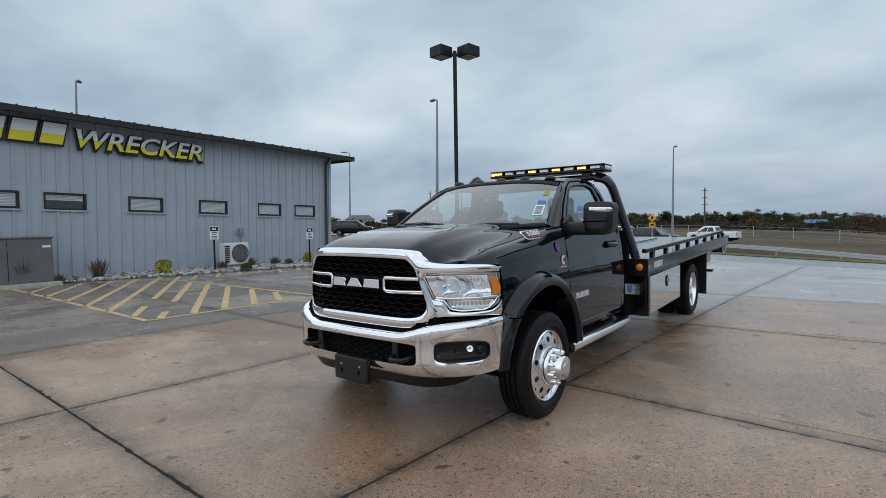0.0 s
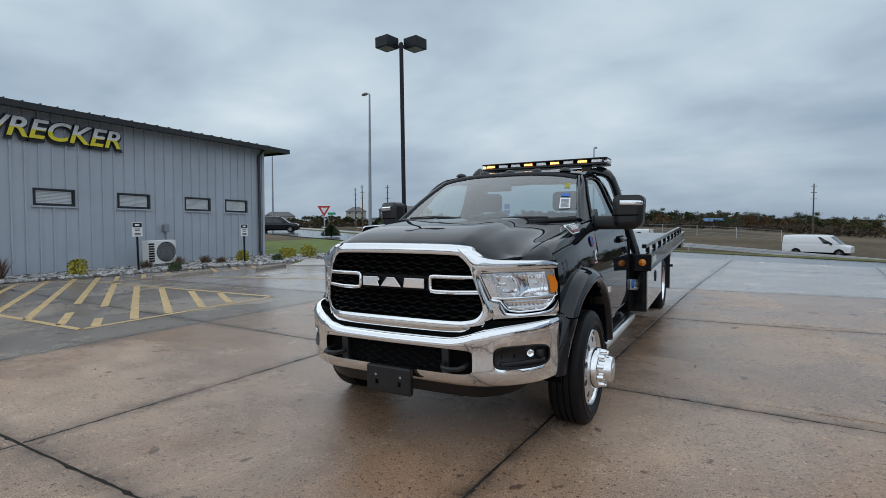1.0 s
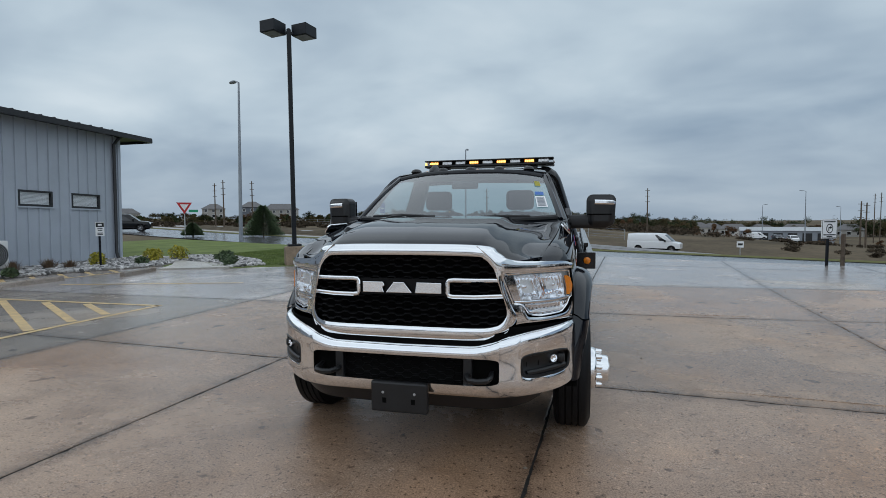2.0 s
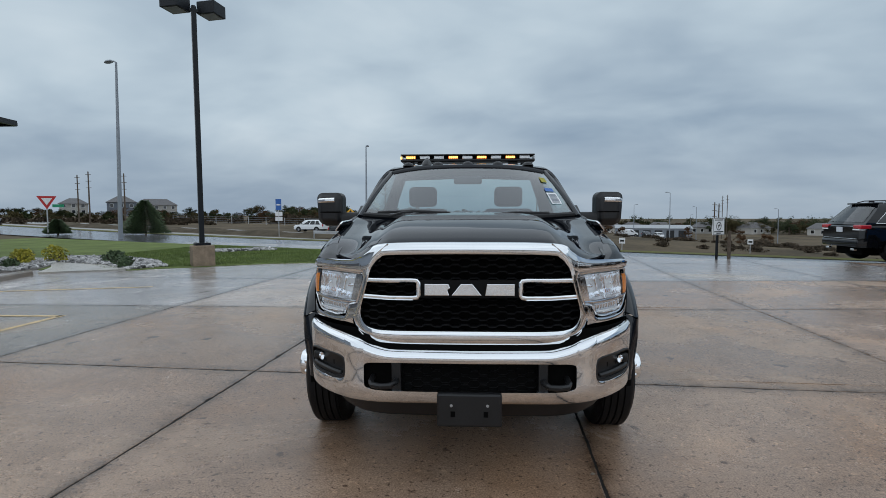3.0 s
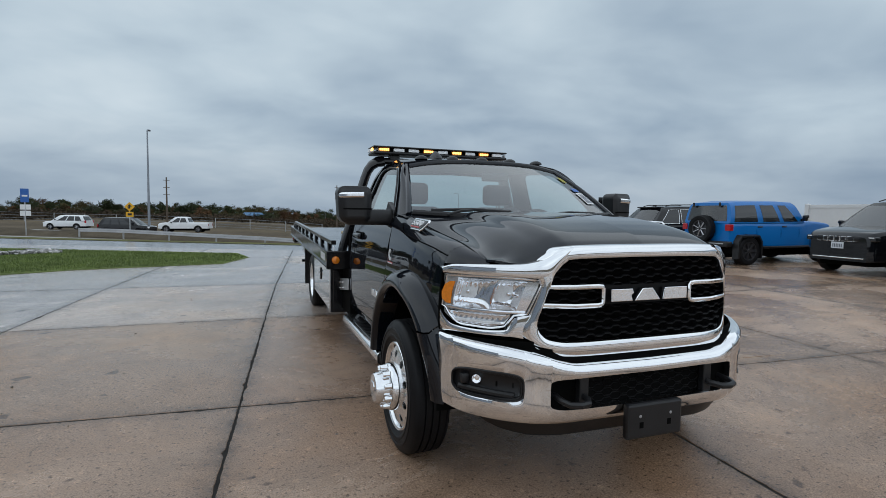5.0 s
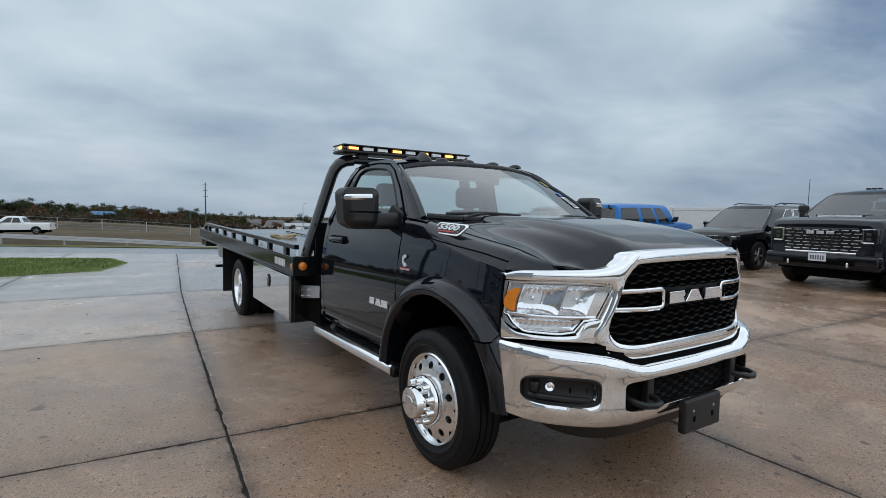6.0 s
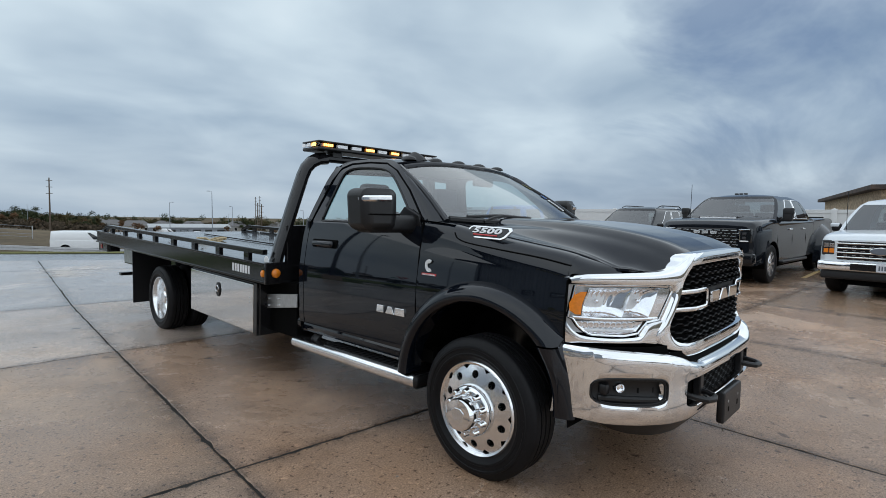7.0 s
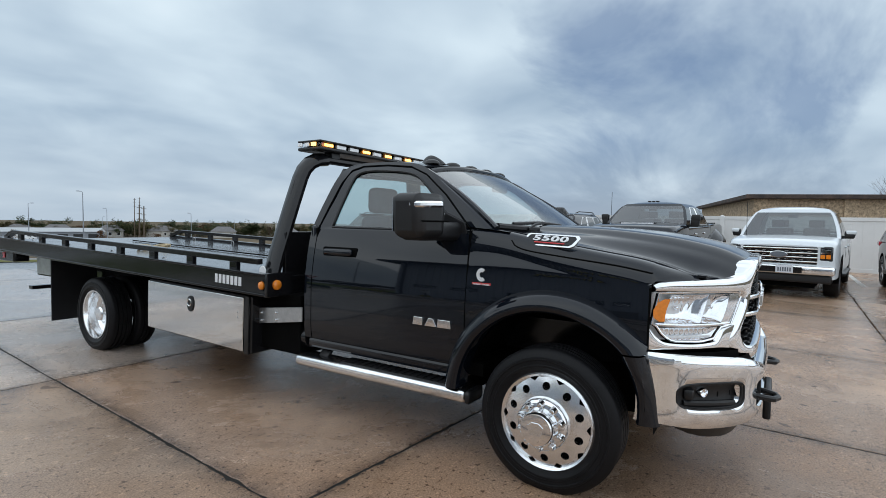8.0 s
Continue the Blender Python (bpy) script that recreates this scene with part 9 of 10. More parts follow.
def pickup(name, label, at, paint, front_kind, dually, wheel_spokes, wheel_mat, cat="pickup truck", rz=180):
    v = tagged(empty(name, (at[0], at[1], 0), rz), label, cat, "parked row")
    wb = 4.37 if dually else 3.69
    r = 0.42 if dually else 0.405
    fo = 1.02 if dually else 0.95
    W = 1.02 if dually else 1.0
    hood = 1.40 if dually else 1.22
    belt = 1.36 if dually else 1.20
    bedz = 1.42 if dually else 1.28
    spec = dict(wb=wb, front=fo, rear=1.25, r=r, arch=r + 0.075, shoulder=0.09,
                low=[(-wb - 1.25, 0.55), (-wb, 0.5), (-0.6, 0.46), (0.4, 0.46), (fo, 0.42)],
                half=[(-wb - 1.25, W - 0.03), (-wb + 0.8, W), (0, W), (0.6, W - 0.02), (fo - 0.1, W - 0.06), (fo - 0.02, W - 0.12), (fo, W - 0.16)],
                top=[(-wb - 1.25, bedz), (-wb + 0.95, bedz), (-wb + 1.0, belt + 0.02), (-0.45, belt + 0.02), (-0.2, hood + 0.02), (fo - 0.35, hood - 0.03), (fo - 0.1, hood - 0.08), (fo, hood - 0.16)])
    car_body(v, spec, paint)
    roof = 1.98 if dually else 1.90
    spec["cabin"] = dict(cowl=-0.28, roof_f=-1.05, roof_r=-2.75 if dually else -2.35, rear=-3.1 if dually else -2.66, belt=belt + 0.01, roof=roof - 0.05, wb=W - 0.05, wr=W - 0.27,
                         windows=[(0.17, 0.52, 0.10, 0.0), (0.56, 0.90, 0.0, -0.03)], trim=dually)
    greenhouse(v, spec, paint)
    part("bed_floor", box(-wb - 1.1, -wb + 0.9, -0.8, 0.8, bedz - 0.03, bedz + 0.03), M["dark_gap"], v)
    for sx, x in ((1, 0.0), (1, -wb)):
        for s in (-1, 1):
            if dually and x < 0:
                car_wheel(v, x, s * (W + 0.16), r, 0.24, wheel_spokes, wheel_mat, "rear_wheel", True)
                car_wheel(v, x, s * (W - 0.14), r, 0.24, 6, M["wheel_dark"], "inner_wheel")
                bm = bmesh.new()
                rings = []
                for a in lin(-12, 192, 22):
                    c, sn = math.cos(radians(a)), math.sin(radians(a))
                    rings.append([bm.verts.new((x + rr * c, s * yy, r + rr * sn)) for rr, yy in ((0.50, W + 0.18), (0.56, W + 0.22), (0.66, W + 0.17), (0.78, W + 0.05), (0.86, W - 0.03))])
                for a, b in zip(rings, rings[1:]):
                    for i in range(4):
                        bm.faces.new((a[i], a[i + 1], b[i + 1], b[i]))
                bmesh.ops.recalc_face_normals(bm, faces=bm.faces)
                part("dual_fender", shell(bm, 0.02), paint, v)
            else:
                car_wheel(v, x, s * (W - 0.02), r, 0.27, wheel_spokes, wheel_mat)
    mirrors(v, -0.62, W - 0.05, belt + (0.13 if dually else 0.09), 0.2, M["black_plastic"] if dually else paint, dually)
    seams(v, (-0.30, -1.42, -2.6), spec, 0.55, belt - 0.06)
    for x in (-1.25, -2.4):
        for s in (-1, 1):
            part("door_handle", box(x - 0.11, x + 0.11, s * W - 0.02, s * W + 0.025, belt - 0.22, belt - 0.18, 0.012), M["chrome_soft"] if dually else paint, v)
    for s in (-1, 1):
        part("side_step", box(-2.6, -0.55, min(s * (W - 0.1), s * (W + 0.06)), max(s * (W - 0.1), s * (W + 0.06)), 0.40, 0.46, 0.02), M["black_plastic"], v)
    f = fo
    if front_kind == "dark":
        gr = part("grille", box(f - 0.12, f + 0.012, -0.62, 0.62, 0.74, 1.20, 0.03, 3), M["grille_black"], v, "wide dark chrome grille")
        for i in range(7):
            for j in range(8):
                y = -0.56 + 0.16 * j + (0.04 if i % 2 else 0)
                part("grille_cell", box(f + 0.01, f + 0.022, y - 0.06, y + 0.06, 0.78 + 0.06 * i, 0.795 + 0.06 * i, 0.005, 1), M["mirror_steel"], gr)
        part("grille_name_bar", box(f + 0.02, f + 0.034, -0.26, 0.26, 1.06, 1.14, 0.006), M["grille_black"], gr)
        for k in (-0.17, 0.0, 0.17):
            part("name_block", box(f + 0.03, f + 0.04, k - 0.065, k + 0.065, 1.072, 1.128, 0.004, 1), M["chrome_soft"], gr)
        part("grille_chin", box(f - 0.03, f + 0.035, -0.6, 0.6, 0.70, 0.745, 0.015), M["chrome_soft"], gr)
        for s in (-1, 1):
            hl = part("headlamp", box(f - 0.26, f + 0.004, min(s * 0.66, s * 0.91), max(s * 0.66, s * 0.91), 0.90, 1.20, 0.03, 3), M["tint"], v, "dark headlamp with a bright C-shaped strip")
            part("light_strip", box(f - 0.002, f + 0.010, min(s * 0.645, s * 0.68), max(s * 0.645, s * 0.68), 0.92, 1.18, 0.006, 1), M["chrome"], hl)
            part("light_strip", box(f - 0.002, f + 0.010, min(s * 0.68, s * 0.86), max(s * 0.68, s * 0.86), 1.15, 1.18, 0.006, 1), M["chrome"], hl)
            part("light_strip", box(f - 0.002, f + 0.010, min(s * 0.68, s * 0.84), max(s * 0.68, s * 0.84), 0.92, 0.945, 0.006, 1), M["lamp_white"], hl)
            for k in range(2):
                part("lamp_cell", box(f - 0.002, f + 0.006, min(s * 0.72, s * 0.80), max(s * 0.72, s * 0.80), 0.97 + 0.085 * k, 1.03 + 0.085 * k, 0.01, 2), M["wheel_dark"], hl)
            part("side_marker", box(f - 0.14, f - 0.06, min(s * 0.885, s * 0.915), max(s * 0.885, s * 0.915), 0.96, 1.10, 0.006, 1), M["amber"], hl)
        bp = part("front_bumper", box(f - 0.25, f + 0.08, -0.96, 0.96, 0.44, 0.70, 0.06, 4), M["black2"], v)
        part("bumper_grille", box(f + 0.07, f + 0.085, -0.6, 0.6, 0.50, 0.58), M["dark_gap"], bp)
        for s in (-1, 1):
            part("tow_hook", box(f + 0.07, f + 0.12, s * 0.5 - 0.02, s * 0.5 + 0.02, 0.47, 0.56, 0.012), M["chrome_soft"], bp)
        plate(v, f + 0.085, 0.0, 0.63, 1)
        part("hood_scoop", box(-0.05, 0.35, -0.42, 0.42, hood + 0.0, hood + 0.045, 0.02), paint, v)
        part("scoop_mouth", box(0.34, 0.356, -0.38, 0.38, hood + 0.008, hood + 0.036), M["chrome_soft"], v)
        for k in range(3):
            part("roof_lamp", box(-1.14, -1.04, -0.10 + 0.1 * k - 0.035, -0.10 + 0.1 * k + 0.035, roof - 0.01, roof + 0.025, 0.01), M["black_plastic"], v)
    else:
        gr = part("grille", box(f - 0.12, f + 0.012, -0.66, 0.66, 0.70, 1.06, 0.03, 3), M["grille_black"], v, "chrome and black barred grille")
        for k in range(4):
            part("grille_bar", box(f + 0.005, f + 0.03, -0.66, 0.66, 0.745 + 0.085 * k, 0.772 + 0.085 * k, 0.009), M["chrome_soft"], gr)
        for k in range(4):
            for j in range(9):
                y = -0.52 + 0.13 * j
                part("grille_dash", box(f + 0.009, f + 0.02, y - 0.03, y + 0.03, 0.708 + 0.085 * k, 0.718 + 0.085 * k), M["chrome_soft"], gr)
        em = lathe([(0.0, 0.05), (0.10, 0.047), (0.115, 0.035), (0.118, 0.02)], 28)
        for q in em.verts:
            q.co = Vector((f + q.co.x - 0.005, q.co.y * 1.25, 0.89 + q.co.z * 0.52))
        part("oval_emblem", em, M["apt_wall"], gr, "dark oval emblem with a bright rim")
        part("emblem_rim", tube([(f + 0.036, 0.15 * math.cos(a), 0.89 + 0.063 * math.sin(a)) for a in lin(0, 2 * math.pi * 23 / 24, 24)], 0.006, 5, closed=True), M["chrome"], gr)
        for s in (-1, 1):
            hl = part("headlamp", box(f - 0.24, f + 0.004, min(s * 0.68, s * 0.90), max(s * 0.68, s * 0.90), 0.78, 1.07, 0.03, 3), M["tint"], v, "dark headlamp with amber inner lamps")
            for k in range(2):
                for j in range(2):
                    part("lamp_cell", box(f + 0.003, f + 0.010, min(s * (0.70 + 0.09 * j), s * (0.775 + 0.09 * j)), max(s * (0.70 + 0.09 * j), s * (0.775 + 0.09 * j)), 0.83 + 0.10 * k, 0.91 + 0.10 * k, 0.004, 1), M["amber"] if k == 0 else M["chrome"], hl)
        bp = part("front_bumper", box(f - 0.25, f + 0.10, -0.95, 0.95, 0.50, 0.68, 0.05, 4), M["chrome"], v, "chrome front bumper")
        part("bumper_intake", box(f + 0.08, f + 0.106, -0.42, 0.42, 0.53, 0.65, 0.01), M["grille_black"], bp)
        part("chin", box(f - 0.3, f + 0.03, -0.9, 0.9, 0.34, 0.50, 0.03), M["black_plastic"], v)
        for s in (-1, 1):
            part("fog_lamp", box(f + 0.06, f + 0.07, min(s * 0.66, s * 0.84), max(s * 0.66, s * 0.84), 0.60, 0.65, 0.01), M["lamp_white"], bp)
        plate(v, f + 0.106, 0.12, 0.60, 1)
    part("antenna", tube([(-0.1, -0.78, hood), (-0.18, -0.80, hood + 0.8)], 0.006, 5), M["pole_black"], v)
    part("wiper", tube([(-0.33, 0.6, belt + 0.08), (-0.36, 0.0, belt + 0.10), (-0.33, -0.5, belt + 0.07)], 0.012, 5), M["black_plastic"], v)
    return v


park(pickup("pickup_truck", "white crew-cab pickup with a chrome bumper, parked nose out", (9.99, -1.2), M["white_paint"], "light", False, 6, M["wheel_light"], rz=172.3), 1.0, 1.01)
park(pickup("pickup_truck", "dark grey dual-rear-wheel pickup with a large dark grille", (10.5, 1.95), M["grey_paint"], "dark", True, 8, M["chrome_soft"], rz=176.2), 1.055, 1.046)


def suv(name, label, at, rz, paint, show):
    v = tagged(empty(name, (at[0], at[1], 0), rz), label, "suv", "parked row")
    wb, r, W = 2.91, 0.385, 0.965
    spec = dict(wb=wb, front=0.93, rear=0.98, r=r, arch=r + 0.06, shoulder=0.10,
                low=[(-wb - 0.98, 0.46), (-wb, 0.40), (-0.6, 0.36), (0.4, 0.36), (0.93, 0.34)],
                half=[(-wb - 0.98, W - 0.10), (-wb - 0.7, W - 0.02), (-wb, W), (0, W), (0.5, W - 0.04), (0.8, W - 0.14), (0.93, W - 0.28)],
                top=[(-wb - 0.98, 1.02), (-wb - 0.8, 1.12), (-wb, 1.11), (-0.45, 1.06), (-0.2, 1.12), (0.5, 1.05), (0.8, 0.99), (0.93, 0.90)])
    car_body(v, spec, paint)
    spec["cabin"] = dict(cowl=-0.25, roof_f=-1.15, roof_r=-wb - 0.35, rear=-wb - 0.86, belt=1.06, belt_r=1.10, roof=1.72, wb=W - 0.05, wr=W - 0.28, rw0=0.12,
                         windows=[(0.16, 0.42, 0.12, 0.0), (0.45, 0.68, 0.0, 0.0), (0.71, 0.93, 0.0, -0.05)], trim=True)
    greenhouse(v, spec, paint)
    for x in (0.0, -wb):
        for s in (-1, 1):
            car_wheel(v, x, s * (W - 0.01), r, 0.26, 5, M["wheel_light"])
    mirrors(v, -0.60, W - 0.04, 1.17, 0.16, paint)
    seams(v, (-0.28, -1.38, -2.42), spec, 0.5, 1.0)
    for s in (-1, 1):
        part("roof_rail", tube([(-1.35, s * 0.62, 1.75), (-1.6, s * 0.63, 1.80), (-2.9, s * 0.63, 1.79), (-3.1, s * 0.62, 1.74)], 0.016, 6), M["black_plastic"], v)
        for x in (-1.2, -2.25):
            part("door_handle", box(x - 0.1, x + 0.1, s * W - 0.015, s * W + 0.025, 0.92, 0.955, 0.012), M["chrome_soft"], v)
        part("sill_cladding", box(-wb + 0.46, -0.46, s * W - 0.03, s * W + 0.012, 0.36, 0.46, 0.01), M["black_plastic"], v)
    f = 0.93
    gr = part("front_grille", box(f - 0.16, f + 0.012, -0.52, 0.52, 0.78, 0.93, 0.03, 3), M["grille_black"], v, "seven-slot grille")
    for k in range(7):
        y = -0.435 + 0.145 * k
        part("slot_rim", tube([(f + 0.014, y + 0.055 * a, 0.855 + 0.055 * b) for a, b in ((-1, -1), (1, -1), (1, 1), (-1, 1))], 0.008, 5, closed=True), M["chrome"], gr)
    for s in (-1, 1):
        part("headlamp", box(f - 0.30, f - 0.04, min(s * 0.54, s * 0.84), max(s * 0.54, s * 0.84), 0.80, 0.92, 0.03, 3), M["tint"], v, "dark slim headlamp with a bright strip")
        part("lamp_strip", box(f - 0.05, f - 0.034, min(s * 0.57, s * 0.80), max(s * 0.57, s * 0.80), 0.885, 0.905, 0.005, 1), M["lamp_white"], v)
        part("tail_lamp", box(-wb - 0.99, -wb - 0.70, min(s * 0.60, s * 0.945), max(s * 0.60, s * 0.945), 0.98, 1.10, 0.03, 3), M["red_lens"], v, "wraparound red tail lamp")
        part("reverse_lamp", box(-wb - 1.0, -wb - 0.8, min(s * 0.60, s * 0.9), max(s * 0.60, s * 0.9), 0.94, 0.978, 0.012), M["lamp_white"], v)
        part("exhaust_tip", box(-wb - 1.0, -wb - 0.9, s * 0.6 - 0.08, s * 0.6 + 0.08, 0.36, 0.42, 0.02), M["chrome"], v)
        part("fog_lamp", box(f - 0.18, f - 0.10, min(s * 0.62, s * 0.78), max(s * 0.62, s * 0.78), 0.52, 0.60, 0.02), M["black_plastic"], v)
    part("lower_intake", box(f - 0.1, f - 0.005, -0.5, 0.5, 0.46, 0.58, 0.02), M["dark_gap"], v)
    part("chin_strip", box(f - 0.12, f + 0.01, -0.62, 0.62, 0.40, 0.425, 0.01), M["chrome_soft"], v)
    part("rear_strip", box(-wb - 1.0, -wb - 0.95, -0.8, 0.8, 0.69, 0.705, 0.004), M["chrome_soft"], v)
    part("rear_bumper", box(-wb - 1.03, -wb - 0.7, -0.86, 0.86, 0.46, 0.68, 0.06, 3), paint, v)
    part("roof_spoiler", box(-wb - 0.50, -wb - 0.22, -0.58, 0.58, 1.685, 1.73, 0.02, 3), paint, v)
    plate(v, f, 0.0, 0.70, 1)
    plate(v, -wb - 0.99, 0.0, 0.95, -1)
    part("rear_wiper", tube([(-wb - 0.84, 0.0, 1.2), (-wb - 0.80, 0.3, 1.22)], 0.01, 5), M["black_plastic"], v)
    part("antenna_fin", box(-wb - 0.25, -wb - 0.1, -0.02, 0.02, 1.74, 1.80, 0.015), paint, v)
    return v


park(suv("suv", "black suv with a chrome window line, tail to the lot", (14.5, 11.4), -6, M["black2"], "tail"), 0.975, 0.96)
park(suv("suv", "black suv with a seven-slot grille, parked nose out", (12.15, 5.33), 176.5, M["black2"], "nose"), 0.97, 1.01)
park(suv("suv", "black suv parked nose out beside a white pickup", (10.3, -4.25), 180, M["black2"], "nose"), 1.0, 1.0)


def off_roader_car(at, paint):
    v = tagged(empty("off_roader", (at[0], at[1], 0), 0), "bright blue boxy four-door off-roader with a spare wheel", "off-road car", "parked row")
    wb, r, W = 3.01, 0.405, 0.80
    spec = dict(wb=wb, front=0.62, rear=0.62, r=r, arch=r + 0.07, shoulder=0.05,
                low=[(-wb - 0.62, 0.62), (-wb, 0.55), (-0.6, 0.50), (0.2, 0.55), (0.62, 0.65)],
                half=[(-wb - 0.62, W - 0.03), (-wb - 0.5, W), (-0.9, W), (-0.2, W - 0.04), (0.62, W - 0.16)],
                top=[(-wb - 0.62, 1.20), (-wb, 1.20), (-0.75, 1.20), (-0.6, 1.24), (0.3, 1.18), (0.55, 1.14), (0.62, 1.06)])
    car_body(v, spec, paint)
    spec["cabin"] = dict(cowl=-0.72, roof_f=-1.10, roof_r=-wb - 0.50, rear=-wb - 0.60, belt=1.19, roof=1.80, wb=W - 0.015, wr=W - 0.13, rw0=0.10,
                         windows=[(0.09, 0.29, 0.08, 0.0), (0.345, 0.57, 0.02, 0.0), (0.645, 0.95, 0.0, -0.01)], trim=False)
    greenhouse(v, spec, paint)
    for x in (0.0, -wb):
        for s in (-1, 1):
            car_wheel(v, x, s * (W + 0.12), r, 0.26, 7, M["wheel_dark"])
            bm = bmesh.new()
            rings = []
            for a in (205, 190, 150, 128, 90, 52, 30, -10, -25):
                c, sn = math.cos(radians(a)), math.sin(radians(a))
                k = 1 / max(abs(c), abs(sn) * 1.05, 0.72)
                rings.append([bm.verts.new((x + rr * c * k * 0.80, s * yy, r + rr * sn * k * 0.82)) for rr, yy in ((0.50, W - 0.06), (0.50, W + 0.15), (0.56, W + 0.15), (0.60, W - 0.02))])
            for a, b in zip(rings, rings[1:]):
                for i in range(3):
                    bm.faces.new((a[i], a[i + 1], b[i + 1], b[i]))
            bmesh.ops.recalc_face_normals(bm, faces=bm.faces)
            part("fender_flare", shell(bm, 0.015), M["black_plastic"], v, "dark plastic fender flare")
    back = -wb - 0.62
    # spare wheel on the tailgate
    m = Matrix.Translation((back - 0.02, 0.02, 1.02)) @ pose(0, 0, 0, 0, 0, 180)
    sp = part("spare_wheel", lathe([(0.24, 0.20), (0.30, 0.235), (0.37, 0.235), (0.40, 0.20), (0.402, 0.04), (0.36, 0.0), (0.2, 0.0)], 32, m=m), M["rubber"], v, "spare wheel on the tailgate")
    part("rim", lathe([(0.25, 0.21), (0.235, 0.20), (0.22, 0.15), (0.0, 0.15)], 28, m=m), M["wheel_dark"], sp)
    for k in range(7):
        a = 2 * math.pi * k / 7
        bm = tube([(0.175, 0.04 * math.cos(a), 0.04 * math.sin(a)), (0.195, 0.235 * math.cos(a), 0.235 * math.sin(a))], 0.02, 6)
        bmesh.ops.transform(bm, matrix=m, verts=bm.verts)
        part("spoke", bm, M["wheel_light"], sp)
    part("rear_bumper", box(back - 0.14, back + 0.08, -0.85, 0.85, 0.52, 0.68, 0.04, 3), M["black_plastic"], v)
    part("bumper_step", box(back - 0.15, back - 0.02, -0.72, -0.25, 0.60, 0.63, 0.008), M["rail_grey"], v)
    plate(v, back - 0.03, 0.58, 0.76, -1)
    for s in (-1, 1):
        part("tail_lamp", box(back - 0.03, back + 0.10, min(s * 0.66, s * 0.83), max(s * 0.66, s * 0.83), 0.98, 1.16, 0.012), M["red_lens"], v, "square red tail lamp")
        for x in (-1.55, -2.5):
            part("door_handle", box(x - 0.09, x + 0.09, s * W - 0.015, s * W + 0.03, 1.06, 1.10, 0.012), M["black_plastic"], v)
        part("window_hinge", box(back - 0.03, back + 0.02, s * 0.45 - 0.02, s * 0.45 + 0.02, 1.66, 1.78, 0.006), M["black_plastic"], v)
        part("side_step", box(-wb + 0.55, -0.6, min(s * W, s * (W + 0.1)), max(s * W, s * (W + 0.1)), 0.46, 0.52, 0.015), M["black_plastic"], v)
    mirrors(v, -0.85, W, 1.33, 0.15, M["black_plastic"])
    seams(v, (-0.95, -1.68, -2.62), spec, 0.62, 1.15)
    part("front_bumper", box(0.6, 0.82, -0.8, 0.8, 0.52, 0.70, 0.04, 3), M["black_plastic"], v)
    return v


park(off_roader_car((14.2, 8.55), M["blue"]), 1.015, 0.985)


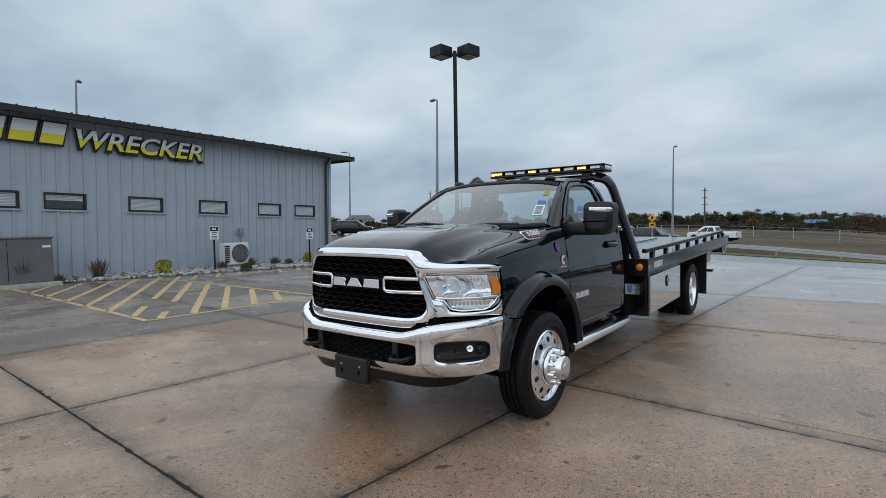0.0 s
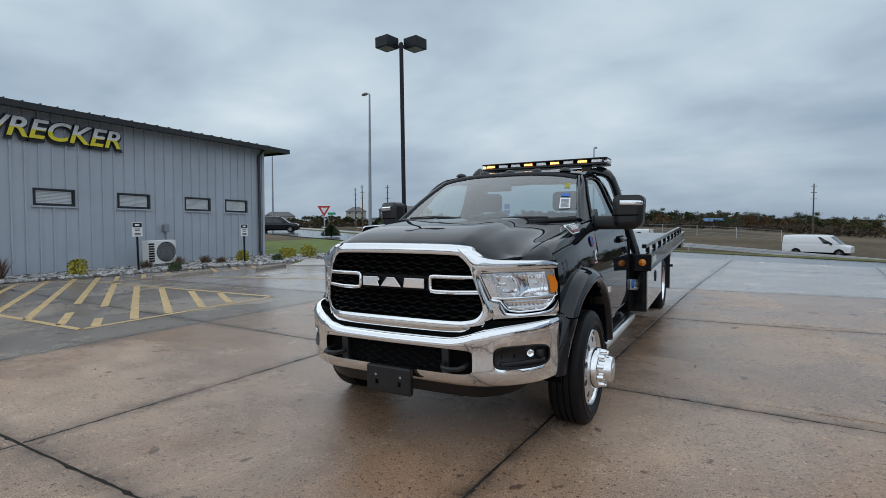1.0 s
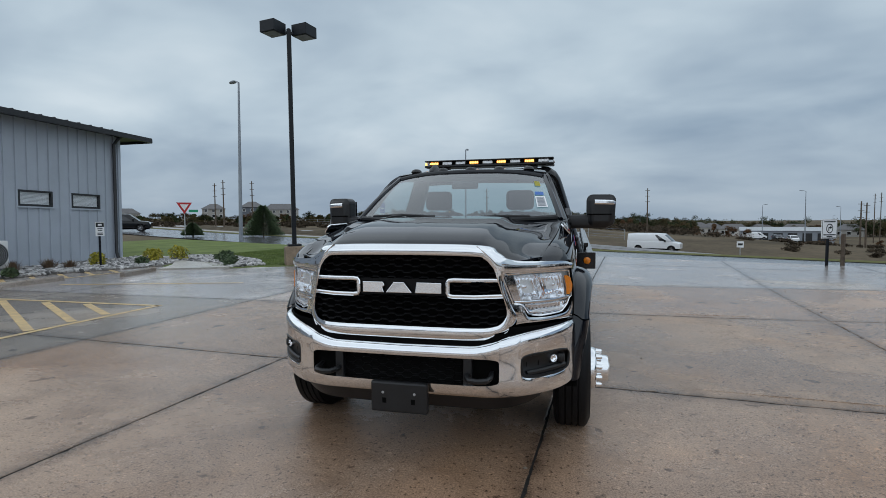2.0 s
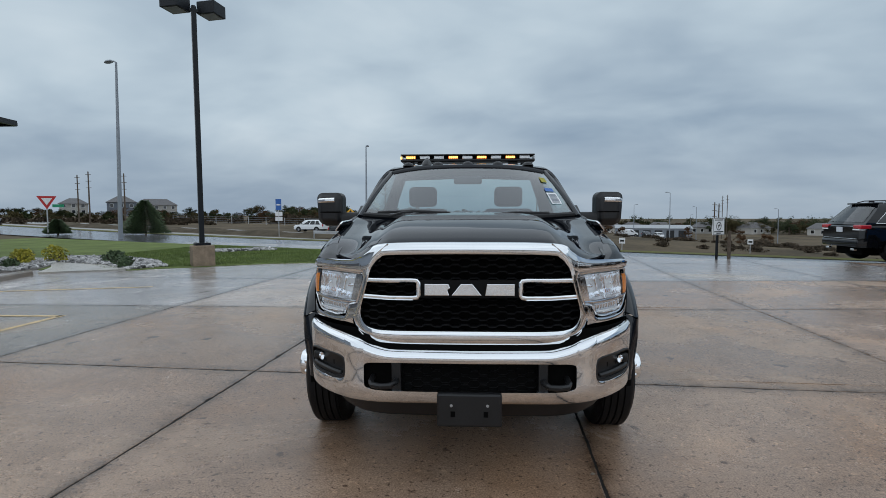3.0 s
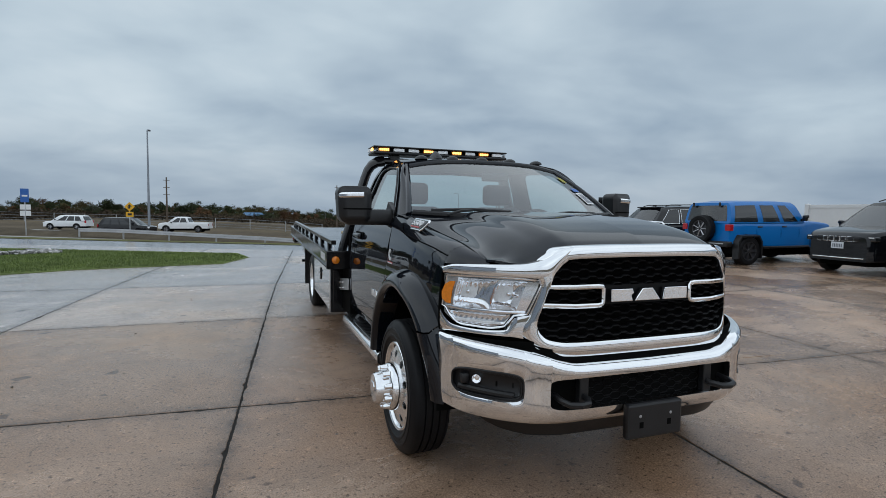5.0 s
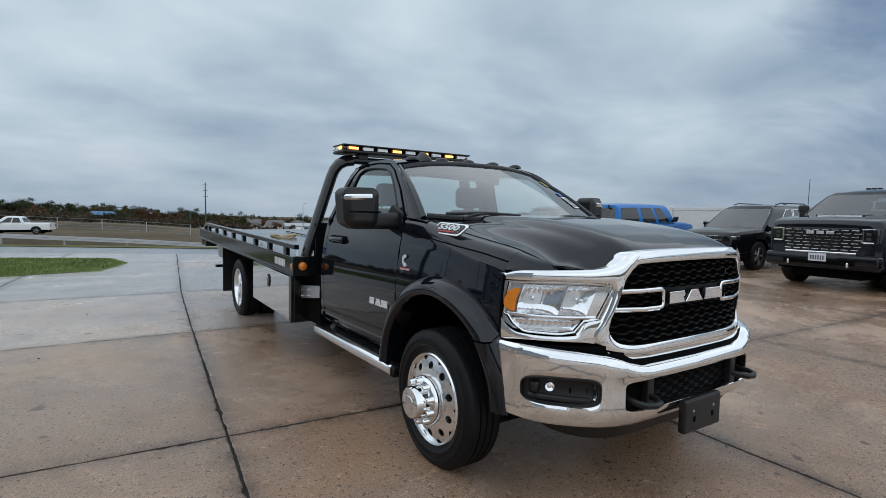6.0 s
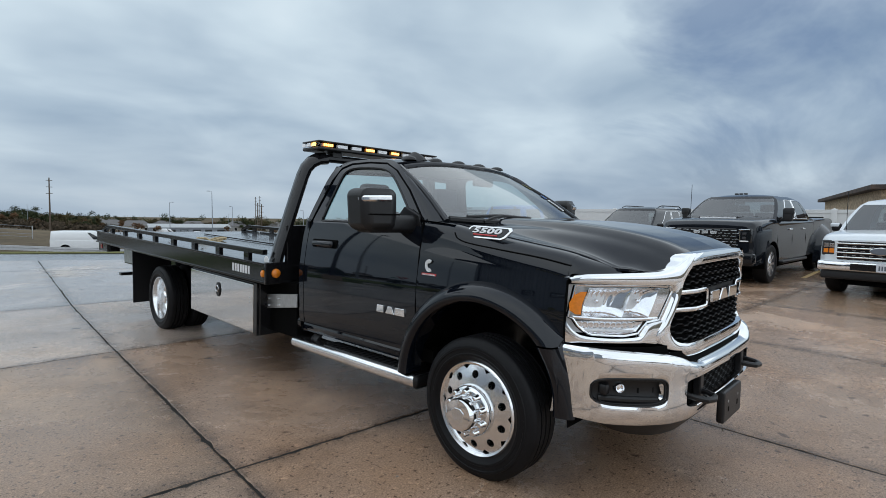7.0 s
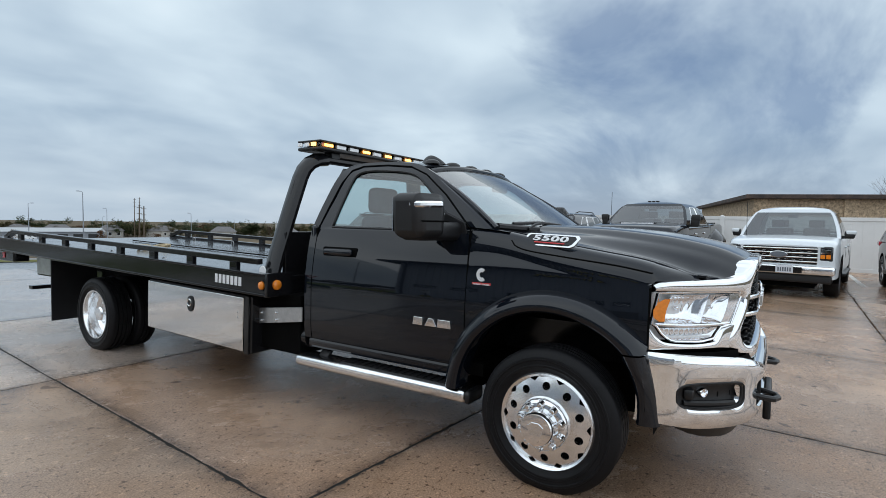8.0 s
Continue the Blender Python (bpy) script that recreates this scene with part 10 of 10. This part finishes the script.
# ---- vehicles on the roads beyond ----
def far_car(name, label, x, y, rz, kind, paint):
    v = tagged(empty(name, (x, y, ground_z(x, y) - 0.03), rz), label, name.replace("_", " "), "road vehicles")
    if kind == "van":
        wb, r, W, roof = 3.43, 0.36, 0.98, 2.08
        spec = dict(wb=wb, front=0.85, rear=1.2, r=r, arch=r + 0.06, shoulder=0.06, low=[(-wb - 1.2, 0.45), (0.85, 0.42)], half=[(-wb - 1.2, W - 0.02), (-wb, W), (0, W), (0.6, W - 0.08), (0.85, W - 0.2)],
                    top=[(-wb - 1.2, 1.25), (-0.6, 1.22), (0.0, 1.16), (0.6, 1.06), (0.85, 0.95)])
        car_body(v, spec, paint)
        spec["cabin"] = dict(cowl=0.05, roof_f=-0.85, roof_r=-wb - 1.12, rear=-wb - 1.17, belt=1.2, roof=roof - 0.05, wb=W - 0.02, wr=W - 0.12, windows=[(0.10, 0.26, 0.10, 0.0)], rw0=0.2)
    elif kind == "pickup":
        wb, r, W, roof = 3.6, 0.40, 0.98, 1.88
        spec = dict(wb=wb, front=0.95, rear=1.2, r=r, arch=r + 0.07, shoulder=0.08, low=[(-wb - 1.2, 0.5), (0.95, 0.45)], half=[(-wb - 1.2, W - 0.03), (0, W), (0.6, W - 0.06), (0.95, W - 0.2)],
                    top=[(-wb - 1.2, 1.2), (-0.4, 1.18), (-0.2, 1.18), (0.6, 1.12), (0.95, 1.0)])
        car_body(v, spec, paint)
        spec["cabin"] = dict(cowl=-0.2, roof_f=-0.95, roof_r=-2.3, rear=-2.6, belt=1.18, roof=roof - 0.05, wb=W - 0.05, wr=W - 0.25, windows=[(0.16, 0.52, 0.1, 0.0), (0.56, 0.90, 0.0, -0.03)])
    else:
        wb, r, W, roof = 2.95, 0.36, 0.97, 1.76
        spec = dict(wb=wb, front=0.92, rear=1.0, r=r, arch=r + 0.06, shoulder=0.10, low=[(-wb - 1.0, 0.42), (0.92, 0.36)], half=[(-wb - 1.0, W - 0.1), (-wb, W), (0, W), (0.6, W - 0.08), (0.92, W - 0.25)],
                    top=[(-wb - 1.0, 1.0), (-wb, 1.06), (-0.4, 1.04), (0.5, 0.98), (0.92, 0.84)])
        car_body(v, spec, paint)
        spec["cabin"] = dict(cowl=-0.1, roof_f=-1.0, roof_r=-wb - 0.5, rear=-wb - 0.9, belt=1.03, roof=roof - 0.05, wb=W - 0.05, wr=W - 0.27, windows=[(0.15, 0.42, 0.1, 0.0), (0.45, 0.68, 0.0, 0.0), (0.71, 0.92, 0.0, -0.04)])
    greenhouse(v, spec, paint)
    for a in (0.0, -wb):
        for s in (-1, 1):
            car_wheel(v, a, s * (W - 0.01), r, 0.24, 5, M["wheel_light"])
    for s in (-1, 1):
        part("headlamp", box(spec["front"] - 0.2, spec["front"] - 0.01, min(s * 0.5, s * 0.78), max(s * 0.5, s * 0.78), 0.72, 0.88, 0.02), M["lamp_white"], v)
        part("tail_lamp", box(-wb - spec["rear"] - 0.01, -wb - spec["rear"] + 0.1, min(s * 0.72, s * 0.93), max(s * 0.72, s * 0.93), 0.8, 1.1, 0.02), M["red_lens"], v)
    mirrors(v, -0.6, W - 0.03, 1.2, 0.14, M["black_plastic"])
    return v


far_car("van", "white cargo van on the highway beyond the lot", 11.4, 57.5, -20, "van", M["white_van"])
far_car("van", "white van parked before the grey warehouse", 49.0, 150.0, 10, "van", M["white_van"])
far_car("car", "dark car parked before the grey warehouse", 53.2, 150.5, -95, "suv", M["black2"])
far_car("car", "white car parked before the grey warehouse", 57.0, 151.0, -95, "suv", M["white_van"])
far_car("car", "white suv on the distant highway", -24.0, 72.0, 165, "suv", M["white_van"])
far_car("car", "dark minivan on the highway", -11.8, 55.4, -18, "suv", M["black2"])
far_car("pickup_truck", "white pickup on the distant highway", -11.2, 67.6, 168, "pickup", M["white_van"])
far_car("car", "dark hatchback on the far road", -41.0, 39.4, 38, "suv", M["black2"])
